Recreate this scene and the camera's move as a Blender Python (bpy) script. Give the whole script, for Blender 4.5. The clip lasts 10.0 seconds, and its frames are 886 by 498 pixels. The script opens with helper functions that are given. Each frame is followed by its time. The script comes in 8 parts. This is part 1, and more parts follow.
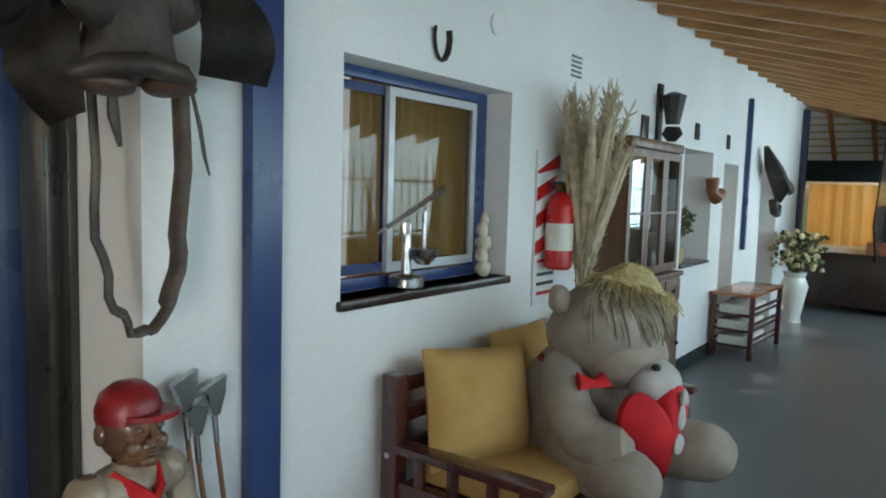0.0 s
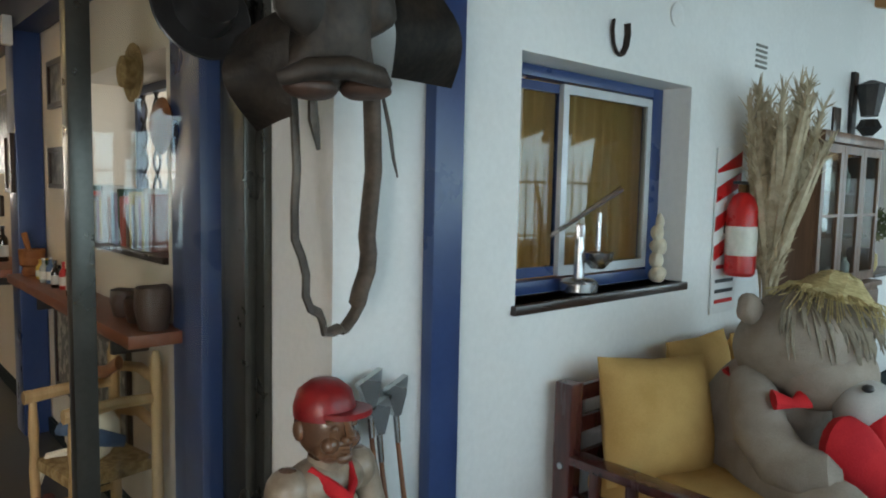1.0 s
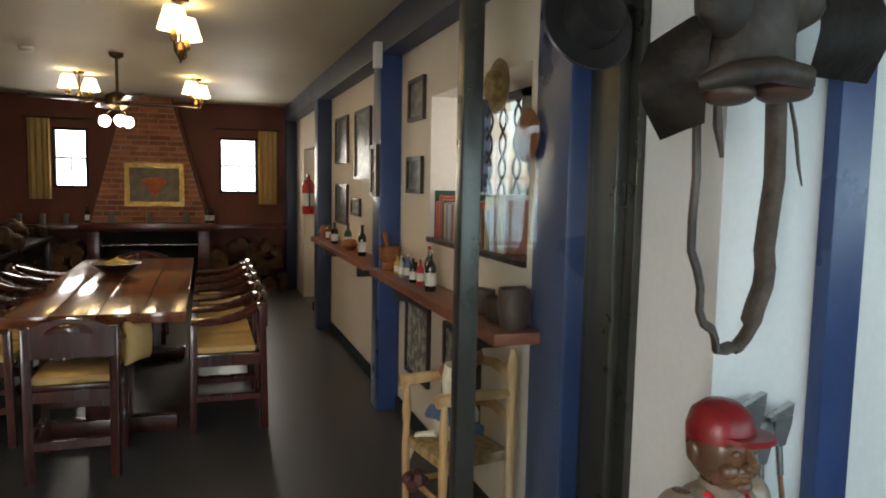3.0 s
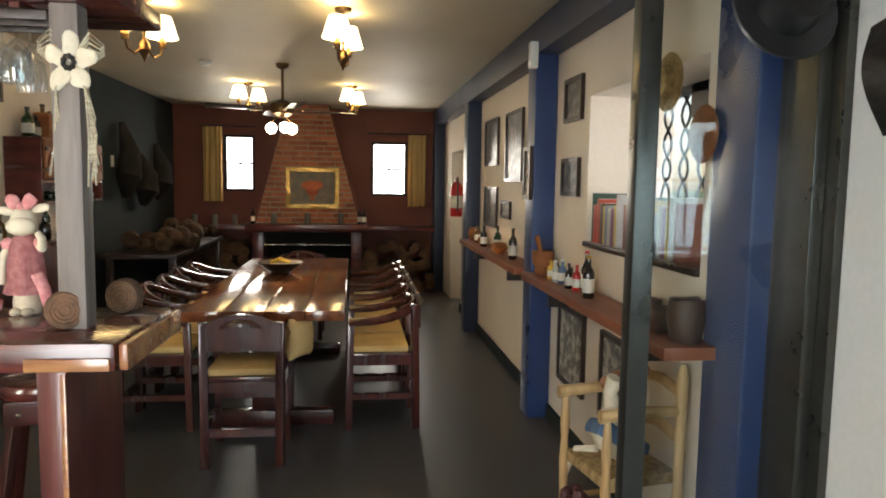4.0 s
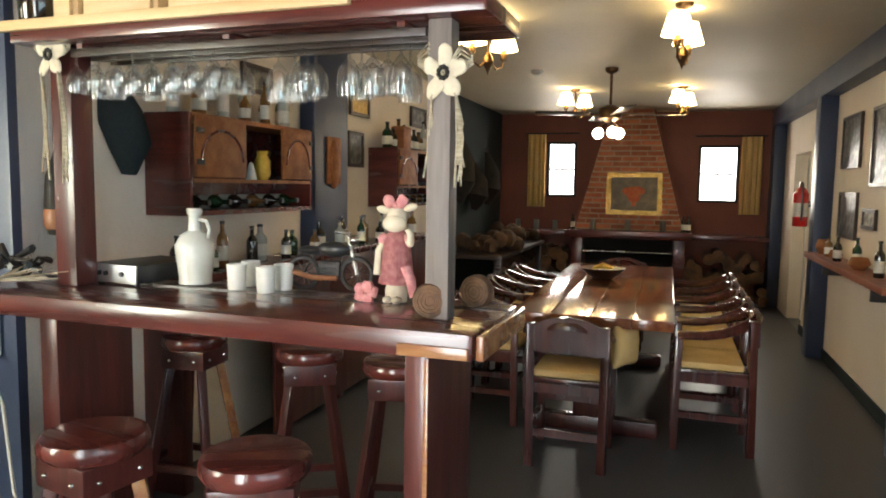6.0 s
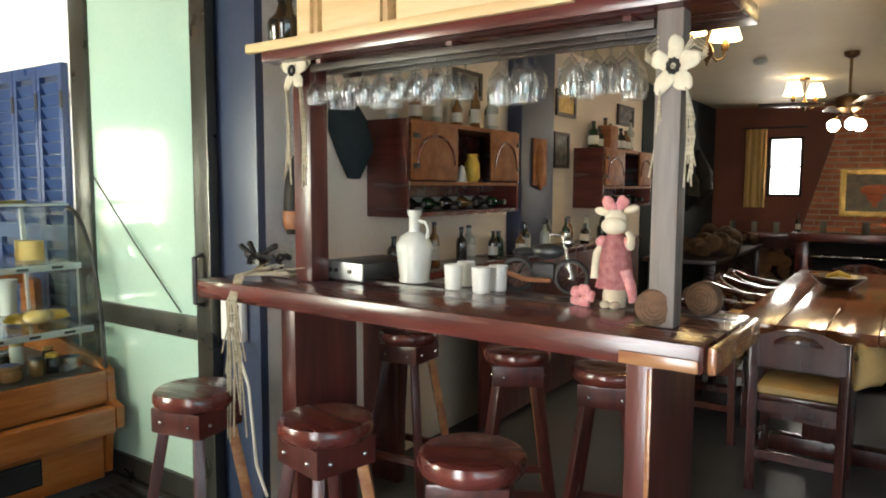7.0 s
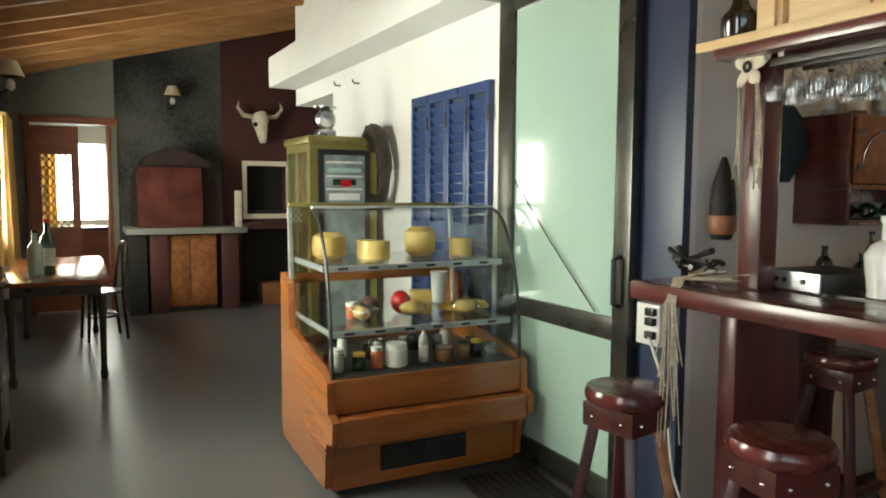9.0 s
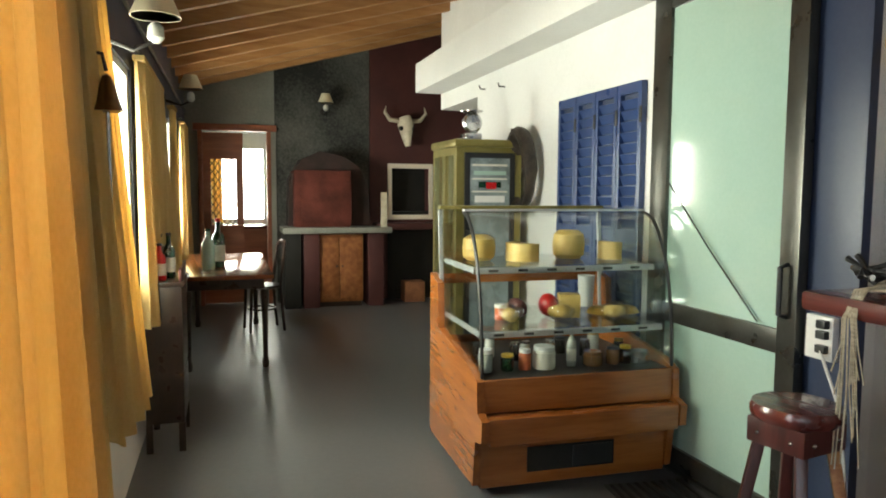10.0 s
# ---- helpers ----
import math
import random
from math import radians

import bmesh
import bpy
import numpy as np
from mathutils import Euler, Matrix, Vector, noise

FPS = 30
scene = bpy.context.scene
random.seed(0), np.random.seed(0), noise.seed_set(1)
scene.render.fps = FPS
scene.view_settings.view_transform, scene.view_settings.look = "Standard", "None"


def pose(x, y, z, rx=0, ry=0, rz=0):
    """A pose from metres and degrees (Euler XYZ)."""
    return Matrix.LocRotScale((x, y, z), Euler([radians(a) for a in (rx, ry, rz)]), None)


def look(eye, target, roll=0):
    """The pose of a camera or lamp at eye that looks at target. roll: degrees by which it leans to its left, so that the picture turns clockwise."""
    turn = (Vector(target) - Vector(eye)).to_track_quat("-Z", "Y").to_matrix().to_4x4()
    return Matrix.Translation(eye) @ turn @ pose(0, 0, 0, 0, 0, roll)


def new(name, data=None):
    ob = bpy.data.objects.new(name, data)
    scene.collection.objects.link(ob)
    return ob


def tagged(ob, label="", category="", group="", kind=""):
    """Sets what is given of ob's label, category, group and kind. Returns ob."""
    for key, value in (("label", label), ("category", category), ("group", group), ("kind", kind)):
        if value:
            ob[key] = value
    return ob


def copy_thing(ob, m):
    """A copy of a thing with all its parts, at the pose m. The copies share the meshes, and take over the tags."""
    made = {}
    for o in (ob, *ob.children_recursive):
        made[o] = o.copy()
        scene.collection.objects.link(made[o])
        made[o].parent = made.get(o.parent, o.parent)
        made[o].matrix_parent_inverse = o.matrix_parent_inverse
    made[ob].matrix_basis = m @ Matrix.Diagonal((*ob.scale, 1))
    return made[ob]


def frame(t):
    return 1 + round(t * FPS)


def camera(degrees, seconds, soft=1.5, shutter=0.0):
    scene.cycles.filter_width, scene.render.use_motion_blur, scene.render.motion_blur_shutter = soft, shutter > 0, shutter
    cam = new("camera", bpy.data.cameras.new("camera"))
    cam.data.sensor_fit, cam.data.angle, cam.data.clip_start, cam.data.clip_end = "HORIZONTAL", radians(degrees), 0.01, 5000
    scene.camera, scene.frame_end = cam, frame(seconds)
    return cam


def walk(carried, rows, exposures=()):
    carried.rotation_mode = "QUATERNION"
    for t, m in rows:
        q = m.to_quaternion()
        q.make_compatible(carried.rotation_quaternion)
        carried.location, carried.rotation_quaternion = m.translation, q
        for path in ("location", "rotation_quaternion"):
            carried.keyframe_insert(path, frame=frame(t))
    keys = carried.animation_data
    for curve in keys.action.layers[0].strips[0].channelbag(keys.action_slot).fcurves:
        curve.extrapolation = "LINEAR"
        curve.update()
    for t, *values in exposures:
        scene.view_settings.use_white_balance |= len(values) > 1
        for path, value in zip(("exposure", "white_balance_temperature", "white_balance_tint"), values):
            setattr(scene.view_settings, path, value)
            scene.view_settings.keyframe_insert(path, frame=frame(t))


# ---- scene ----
cam = camera(64.85, 10.0, soft=1.9)
PATH = [
    (0, look((0.581, 0.366, 1.436), (2.184, 1.548, 1.261), 1.65)),
    (0.5, look((0.586, 0.437, 1.430), (2.048, 1.790, 1.254), 1.47)),
    (1, look((0.550, 0.496, 1.426), (1.881, 1.979, 1.250), 1.18)),
    (1.5, look((0.487, 0.554, 1.422), (1.667, 2.159, 1.247), 1.19)),
    (2, look((0.444, 0.590, 1.425), (1.471, 2.296, 1.249), 1.13)),
    (2.5, look((0.390, 0.607, 1.432), (1.224, 2.416, 1.250), 1.03)),
    (4, look((0.282, 0.732, 1.439), (0.537, 2.707, 1.252), 0.93)),
    (4.5, look((0.285, 0.743, 1.433), (0.303, 2.734, 1.248), 0.26)),
    (5, look((0.281, 0.741, 1.431), (0.070, 2.721, 1.247), 0.52)),
    (6.5, look((0.142, 0.791, 1.421), (-0.704, 2.594, 1.239), 0.64)),
    (7, look((0.130, 0.775, 1.423), (-0.984, 2.426, 1.240), 0.26)),
    (7.5, look((0.133, 0.771, 1.419), (-1.203, 2.248, 1.240), 0.28)),
    (8, look((0.028, 0.702, 1.416), (-1.471, 2.015, 1.240), 0.23)),
    (8.5, look((-0.038, 0.632, 1.410), (-1.675, 1.769, 1.239), 0.19)),
    (9, look((-0.080, 0.554, 1.405), (-1.836, 1.497, 1.238), 0.32)),
    (9.5, look((-0.081, 0.487, 1.415), (-1.928, 1.238, 1.247), -0.09)),
    (10, look((-0.078, 0.465, 1.417), (-1.980, 1.058, 1.250), 0.35)),
]
EXPOSURES = [(0, -0.28), (2.2, -0.30), (3.8, 0.26), (5.0, 0.42), (6.8, 0.36), (8.3, -0.14), (10, -0.22)]
walk(cam, PATH, EXPOSURES)

# world, sun and daylight
world = bpy.data.worlds.new("sky")
scene.world = world
world.use_nodes = True
_wn = world.node_tree.nodes
_sky = _wn.new("ShaderNodeTexSky")
_sky.sky_type, _sky.sun_disc = "NISHITA", False
_sky.sun_elevation, _sky.sun_rotation = radians(55), radians(20)
_sky.air_density, _sky.dust_density = 1.0, 2.5
world.node_tree.links.new(_sky.outputs[0], _wn["Background"].inputs[0])
_wn["Background"].inputs[1].default_value = 0.15
_sun = new("sun", bpy.data.lights.new("sun", "SUN"))
_sun.data.energy, _sun.data.angle, _sun.data.color = 2.0, radians(2), (1, 0.95, 0.88)
_sun.matrix_world = look((0, 0, 20), (-3, -12, 0))


def window_light(name, centre, toward, w, h, watts, color=(1, 1, 1)):
    l = new(name, bpy.data.lights.new(name, "AREA"))
    l.data.shape, l.data.size, l.data.size_y, l.data.energy, l.data.color = "RECTANGLE", w, h, watts, color
    l.matrix_world = look(centre, toward)
    return l


def bulb_light(name, at, watts, color=(1, 0.66, 0.32), r=0.03):
    l = new(name, bpy.data.lights.new(name, "POINT"))
    l.data.energy, l.data.color, l.data.shadow_soft_size = watts, color, r
    l.location = at
    return l


WARM = (1, 0.93, 0.78)
EAST, WEST, PLAIN = (0.64, 0.88, 1.0), (0.96, 1.0, 0.80), (1, 1, 1)
# daylight in the openings
window_light("daylight_w0", (-0.95, -0.22, 1.2), (-0.95, 3, 1.1), 1.3, 1.7, 82, (0.94, 0.98, 1.0))
window_light("daylight_w1", (-3.3, -0.22, 1.47), (-3.3, 3, 1.1), 1.25, 0.98, 108, WEST)
window_light("daylight_w2", (-7.0, -0.22, 1.47), (-7.0, 3, 1.1), 1.2, 0.98, 95, WEST)
window_light("daylight_far_l", (-1.215, 10.56, 1.66), (-1.215, 5, 1.2), 0.38, 0.72, 16, WARM)
window_light("daylight_far_r", (0.76, 10.56, 1.62), (0.76, 5, 1.2), 0.48, 0.72, 17, WARM)
window_light("daylight_west", (-11.75, 0.7, 1.5), (-5, 0.9, 1.2), 0.8, 1.1, 60, WEST)
window_light("daylight_books", (2.25, 3.65, 1.55), (0, 3.65, 1.2), 1.1, 0.72, 8, PLAIN)
window_light("daylight_east", (12.35, 1.3, 1.25), (5, 1.3, 1.0), 2.0, 0.75, 30, (1, 0.9, 0.75))
window_light("daylight_veranda_a", (3.98, -0.72, 1.5), (3.98, 3, 1.1), 6.05, 1.2, 115, EAST)
window_light("daylight_veranda_b", (9.6, -0.72, 1.5), (9.6, 3, 1.1), 4.0, 1.2, 150, EAST)


# ---- materials ----
def _mat(name):
    m = bpy.data.materials.new(name)
    m.use_nodes = True
    return m, m.node_tree, m.node_tree.nodes["Principled BSDF"]


def surf(name, c1, c2=None, scale=6.0, rough=0.6, bump=0.15, metal=0.0, stretch=(1, 1, 1), fine=60.0, spec=0.5, coat=0.0, rvar=0.12, rand=0.0, mixw=(0.35, 0.65)):
    """Two scales of variation between two colours, with bump and uneven gloss."""
    m, nt, b = _mat(name)
    c2 = c2 or tuple(v * 0.82 for v in c1)
    L = nt.links.new
    tc = nt.nodes.new("ShaderNodeTexCoord")
    mp = nt.nodes.new("ShaderNodeMapping")
    mp.inputs["Scale"].default_value = stretch
    L(tc.outputs["Object"], mp.inputs[0])
    n1, n2 = nt.nodes.new("ShaderNodeTexNoise"), nt.nodes.new("ShaderNodeTexNoise")
    for n, s, d in ((n1, scale, 5), (n2, fine, 3)):
        n.inputs["Scale"].default_value, n.inputs["Detail"].default_value = s, d
        L(mp.outputs[0], n.inputs[0])
    add = nt.nodes.new("ShaderNodeMath")
    add.operation = "MULTIPLY_ADD"
    add.inputs[1].default_value = 0.35
    L(n2.outputs[0], add.inputs[0])
    L(n1.outputs[0], add.inputs[2])
    rmp = nt.nodes.new("ShaderNodeMapRange")
    rmp.inputs[1].default_value, rmp.inputs[2].default_value = mixw[0] + 0.17, mixw[1] + 0.17
    L(add.outputs[0], rmp.inputs[0])
    mix = nt.nodes.new("ShaderNodeMix")
    mix.data_type = "RGBA"
    mix.inputs["A"].default_value, mix.inputs["B"].default_value = (*c1, 1), (*c2, 1)
    L(rmp.outputs[0], mix.inputs["Factor"])
    col = mix.outputs["Result"]
    if rand:
        oi = nt.nodes.new("ShaderNodeObjectInfo")
        hs = nt.nodes.new("ShaderNodeHueSaturation")
        rr = nt.nodes.new("ShaderNodeMapRange")
        rr.inputs[3].default_value, rr.inputs[4].default_value = 1 - rand, 1 + rand
        L(oi.outputs["Random"], rr.inputs[0])
        L(rr.outputs[0], hs.inputs["Value"])
        L(col, hs.inputs["Color"])
        col = hs.outputs[0]
    L(col, b.inputs["Base Color"])
    ro = nt.nodes.new("ShaderNodeMapRange")
    ro.inputs[3].default_value, ro.inputs[4].default_value = max(rough - rvar, 0.03), min(rough + rvar, 1)
    L(n1.outputs[0], ro.inputs[0])
    L(ro.outputs[0], b.inputs["Roughness"])
    b.inputs["Metallic"].default_value = metal
    b.inputs["Specular IOR Level"].default_value = spec
    b.inputs["Coat Weight"].default_value = coat
    b.inputs["Coat Roughness"].default_value = 0.12
    if bump:
        bp = nt.nodes.new("ShaderNodeBump")
        bp.inputs["Strength"].default_value, bp.inputs["Distance"].default_value = bump, 0.01
        L(add.outputs[0], bp.inputs["Height"])
        L(bp.outputs[0], b.inputs["Normal"])
    return m


def wood(name, c1, c2, axis=0, rough=0.4, coat=0.0, rand=0.0, grain=18.0, spec=0.5, bump=0.12):
    st = [grain / 2.0] * 3
    st[axis] = 0.9
    return surf(name, c1, c2, 1.6, rough, bump, 0, tuple(st), 9.0, spec, coat, 0.1, rand)


def glass(name, color=(1, 1, 1), rough=0.0, ior=1.45, alpha=None):
    """A thin pane: mostly clear, with a mirror's share of gloss."""
    m = bpy.data.materials.new(name)
    m.use_nodes = True
    nt = m.node_tree
    nt.nodes.clear()
    L = nt.links.new
    out = nt.nodes.new("ShaderNodeOutputMaterial")
    tr, gl, mx = nt.nodes.new("ShaderNodeBsdfTransparent"), nt.nodes.new("ShaderNodeBsdfGlossy"), nt.nodes.new("ShaderNodeMixShader")
    tr.inputs[0].default_value = (*color, 1)
    gl.inputs["Roughness"].default_value = max(rough, 0.01)
    lw, pw, ad = nt.nodes.new("ShaderNodeLayerWeight"), nt.nodes.new("ShaderNodeMath"), nt.nodes.new("ShaderNodeMath")
    lw.inputs[0].default_value = 0.5
    pw.operation, pw.inputs[1].default_value = "POWER", 4.0
    f0 = ((ior - 1) / (ior + 1)) ** 2
    ad.operation, ad.inputs[1].default_value, ad.inputs[2].default_value = "MULTIPLY_ADD", 0.7 * (1 - f0), f0
    L(lw.outputs["Facing"], pw.inputs[0])
    L(pw.outputs[0], ad.inputs[0])
    L(ad.outputs[0], mx.inputs[0])
    L(tr.outputs[0], mx.inputs[1])
    L(gl.outputs[0], mx.inputs[2])
    L(mx.outputs[0], out.inputs[0])
    return m


def glow(name, color, strength, base=(0.9, 0.85, 0.7)):
    m, nt, b = _mat(name)
    b.inputs["Base Color"].default_value = (*base, 1)
    b.inputs["Emission Color"].default_value = (*color, 1)
    b.inputs["Emission Strength"].default_value = strength
    b.inputs["Roughness"].default_value = 0.7
    return m


def cloth(name, c1, c2, trans=0.4, scale=8.0, stretch=(1, 1, 1)):
    m = surf(name, c1, c2, scale, 0.85, 0.25, 0, stretch, 140, 0.2)
    nt = m.node_tree
    b = nt.nodes["Principled BSDF"]
    out = [n for n in nt.nodes if n.type == "OUTPUT_MATERIAL"][0]
    tl, mx = nt.nodes.new("ShaderNodeBsdfTranslucent"), nt.nodes.new("ShaderNodeMixShader")
    col = b.inputs["Base Color"].links[0].from_socket
    nt.links.new(col, tl.inputs[0])
    mx.inputs[0].default_value = trans
    nt.links.new(b.outputs[0], mx.inputs[1])
    nt.links.new(tl.outputs[0], mx.inputs[2])
    nt.links.new(mx.outputs[0], out.inputs[0])
    return m


M = {}
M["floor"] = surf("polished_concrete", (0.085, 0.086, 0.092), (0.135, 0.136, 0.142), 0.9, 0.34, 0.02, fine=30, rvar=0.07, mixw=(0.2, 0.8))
# darker copy of the concrete: the dining room's shade is put into the colour
M["floordark"] = surf("dimmed_concrete", (0.058, 0.057, 0.058), (0.085, 0.083, 0.082), 1.4, 0.38, 0.02, fine=30, rvar=0.05, spec=0.35, mixw=(0.2, 0.8))
M["white"] = surf("white_plaster", (0.80, 0.80, 0.78), (0.72, 0.72, 0.70), 1.1, 0.8, 0.10, fine=45, spec=0.3)
M["cream"] = surf("cream_plaster", (0.82, 0.73, 0.62), (0.75, 0.65, 0.53), 1.0, 0.8, 0.10, fine=45, spec=0.3)
M["ceil"] = surf("ceiling_paint", (0.58, 0.52, 0.39), (0.52, 0.46, 0.34), 0.8, 0.6, 0.05, fine=40)
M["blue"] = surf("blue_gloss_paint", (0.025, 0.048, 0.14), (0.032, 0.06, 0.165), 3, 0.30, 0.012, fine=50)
M["dusk"] = surf("darker_blue", (0.022, 0.034, 0.075), (0.035, 0.048, 0.09), 2, 0.4, 0.05)
M["slate"] = surf("dark_slate_paint", (0.016, 0.024, 0.027), (0.028, 0.036, 0.038), 1.5, 0.85, 0.08, spec=0.15)
M["terra"] = surf("terracotta_paint", (0.20, 0.055, 0.028), (0.15, 0.04, 0.022), 1.5, 0.6, 0.1)
M["maroon"] = surf("maroon_paint", (0.085, 0.022, 0.02), (0.06, 0.016, 0.015), 2, 0.6, 0.1)
M["cement"] = surf("raw_cement", (0.25, 0.25, 0.22), (0.17, 0.17, 0.15), 1.3, 0.85, 0.3, fine=35)
M["soot"] = surf("sooty_cement", (0.13, 0.13, 0.118), (0.03, 0.031, 0.03), 0.8, 0.9, 0.3, fine=35, spec=0.15)
M["black"] = surf("black_void", (0.012, 0.011, 0.01), (0.02, 0.018, 0.016), 4, 0.9, 0.1)
M["bronze"] = surf("bronze_aluminium", (0.07, 0.068, 0.06), (0.09, 0.088, 0.078), 6, 0.3, 0.02, 0.7, spec=0.5)
M["brick"] = surf("red_brick", (0.52, 0.20, 0.10), (0.38, 0.125, 0.065), 9, 0.85, 0.5, rand=0.28)
M["mortar"] = surf("mortar", (0.50, 0.42, 0.33), (0.38, 0.32, 0.25), 12, 0.9, 0.5)
M["pine"] = wood("pine_boards", (0.46, 0.25, 0.105), (0.34, 0.165, 0.06), 1, 0.5, rand=0.12)
M["pinex"] = wood("pine_boards_long", (0.40, 0.21, 0.085), (0.29, 0.14, 0.05), 0, 0.55)
M["crate"] = wood("light_pine", (0.76, 0.55, 0.29), (0.64, 0.43, 0.20), 0, 0.5)
M["bar"] = wood("varnished_red_wood", (0.13, 0.028, 0.022), (0.062, 0.014, 0.012), 0, 0.26, 0.35)
M["barz"] = wood("varnished_red_wood_upright", (0.105, 0.024, 0.020), (0.05, 0.012, 0.010), 2, 0.32, 0.2)
M["sap"] = wood("pale_sapwood", (0.40, 0.20, 0.085), (0.24, 0.09, 0.04), 0, 0.25, 0.5)
M["greyw"] = wood("weathered_post", (0.21, 0.175, 0.155), (0.13, 0.105, 0.09), 2, 0.5)
M["table"] = wood("polished_table", (0.25, 0.08, 0.026), (0.15, 0.04, 0.014), 1, 0.16, 0.35, grain=22, bump=0.02)
M["chair"] = wood("dark_chair_wood", (0.10, 0.028, 0.022), (0.05, 0.014, 0.012), 2, 0.25, 0.5)
M["dark"] = wood("dark_stained_wood", (0.035, 0.018, 0.012), (0.02, 0.011, 0.008), 0, 0.3, 0.2)
M["cabw"] = wood("cabinet_wood", (0.32, 0.125, 0.045), (0.21, 0.072, 0.026), 0, 0.6, 0.0, spec=0.22)
M["casew"] = wood("orange_varnished_wood", (0.36, 0.125, 0.030), (0.24, 0.072, 0.017), 1, 0.25, 0.4)
M["casewx"] = wood("orange_varnished_side", (0.36, 0.125, 0.030), (0.24, 0.072, 0.017), 0, 0.25, 0.4)
M["shelfw"] = wood("reddish_shelf_wood", (0.30, 0.10, 0.05), (0.21, 0.065, 0.032), 1, 0.4)
M["hutch"] = wood("brown_hutch_wood", (0.15, 0.075, 0.04), (0.10, 0.048, 0.025), 2, 0.4)
M["cane"] = wood("peeled_willow", (0.55, 0.37, 0.18), (0.42, 0.26, 0.11), 2, 0.45)
M["rush"] = surf("woven_rush", (0.42, 0.29, 0.13), (0.26, 0.16, 0.06), 30, 0.8, 0.6)
M["gold"] = cloth("gold_curtain", (0.80, 0.60, 0.28), (0.70, 0.50, 0.20), 0.36, 2, (1, 1, 0.5))
M["cush"] = surf("mustard_fabric", (0.52, 0.33, 0.12), (0.43, 0.26, 0.085), 6, 0.9, 0.3, fine=160, spec=0.2)
M["pad"] = surf("ochre_cushion", (0.80, 0.56, 0.25), (0.70, 0.46, 0.18), 7, 0.85, 0.3, fine=160, spec=0.2)
M["plush"] = surf("beige_plush", (0.37, 0.315, 0.262), (0.28, 0.232, 0.19), 9, 0.95, 0.7, fine=220, spec=0.15)
M["muzzle"] = surf("pale_grey_plush", (0.50, 0.48, 0.45), (0.42, 0.40, 0.37), 10, 0.95, 0.5, fine=200, spec=0.15)
M["fringe"] = surf("shaggy_grey_pile", (0.30, 0.26, 0.20), (0.20, 0.17, 0.13), 14, 0.95, 0.6, fine=160, spec=0.15)
M["red"] = surf("red_felt", (0.55, 0.02, 0.025), (0.42, 0.012, 0.018), 8, 0.8, 0.3, fine=120, spec=0.25)
M["capred"] = surf("dark_red_paint", (0.26, 0.012, 0.014), (0.16, 0.008, 0.01), 9, 0.4, 0.1)
M["brownl"] = surf("brown_worn_leather", (0.085, 0.045, 0.03), (0.045, 0.025, 0.018), 9, 0.5, 0.4)
M["daylight"] = glow("outside_brightness", (1.0, 1.0, 0.98), 6.0, (0.8, 0.8, 0.8))
M["yard"] = glow("pale_courtyard", (0.95, 0.98, 1.0), 0.42, (0.6, 0.6, 0.6))
M["redgloss"] = surf("red_enamel", (0.50, 0.015, 0.015), (0.42, 0.012, 0.012), 5, 0.3, 0.02)
M["straw"] = surf("straw", (0.55, 0.45, 0.22), (0.38, 0.30, 0.13), 40, 0.85, 0.6, stretch=(1, 1, 4))
M["raffia"] = surf("grey_raffia", (0.46, 0.40, 0.29), (0.32, 0.27, 0.19), 40, 0.85, 0.5, stretch=(1, 1, 4))
M["pampas"] = surf("pampas_plume", (0.50, 0.42, 0.29), (0.36, 0.29, 0.19), 20, 0.95, 0.4)
M["leather"] = surf("old_leather", (0.055, 0.040, 0.030), (0.019, 0.015, 0.012), 7, 0.55, 0.6, fine=55, spec=0.35)
M["tan"] = surf("tan_leather", (0.30, 0.12, 0.05), (0.19, 0.07, 0.03), 8, 0.5, 0.3)
M["strap"] = surf("worn_strap_leather", (0.11, 0.085, 0.065), (0.045, 0.034, 0.026), 10, 0.6, 0.5)
M["steel"] = surf("bare_steel", (0.60, 0.60, 0.60), (0.48, 0.48, 0.48), 10, 0.25, 0.03, 1.0)
M["iron"] = surf("wrought_iron", (0.03, 0.028, 0.028), (0.05, 0.045, 0.042), 12, 0.5, 0.2, 0.6)
M["brass"] = surf("aged_brass", (0.17, 0.095, 0.04), (0.10, 0.055, 0.025), 12, 0.35, 0.1, 0.9)
M["rust"] = surf("rusty_iron", (0.06, 0.04, 0.03), (0.03, 0.022, 0.018), 25, 0.8, 0.5, 0.3)
M["porc"] = surf("glazed_ceramic", (0.68, 0.68, 0.62), (0.60, 0.60, 0.54), 5, 0.2, 0.04, coat=0.4)
M["whitep"] = surf("white_plastic", (0.75, 0.75, 0.73), (0.68, 0.68, 0.66), 5, 0.4, 0.02)
M["blackp"] = surf("black_plastic", (0.015, 0.015, 0.016), (0.025, 0.025, 0.026), 8, 0.35, 0.05)
M["silver"] = surf("silver_panel", (0.45, 0.45, 0.46), (0.38, 0.38, 0.39), 10, 0.35, 0.02, 0.8)
M["glass"] = glass("clear_glass", (0.97, 0.99, 0.98))
M["pane"] = glass("window_pane", (0.92, 0.95, 0.94), ior=1.75)
M["cut"] = glass("cut_glass", (0.96, 0.97, 0.97), 0.02, 1.9)
_nt = M["cut"].node_tree
_o = [n for n in _nt.nodes if n.type == "OUTPUT_MATERIAL"][0]
_d, _x = _nt.nodes.new("ShaderNodeBsdfTranslucent"), _nt.nodes.new("ShaderNodeMixShader")
_d.inputs[0].default_value = (0.9, 0.92, 0.92, 1)
_x.inputs[0].default_value = 0.07
_nt.links.new(_o.inputs[0].links[0].from_socket, _x.inputs[1])
_nt.links.new(_d.outputs[0], _x.inputs[2])
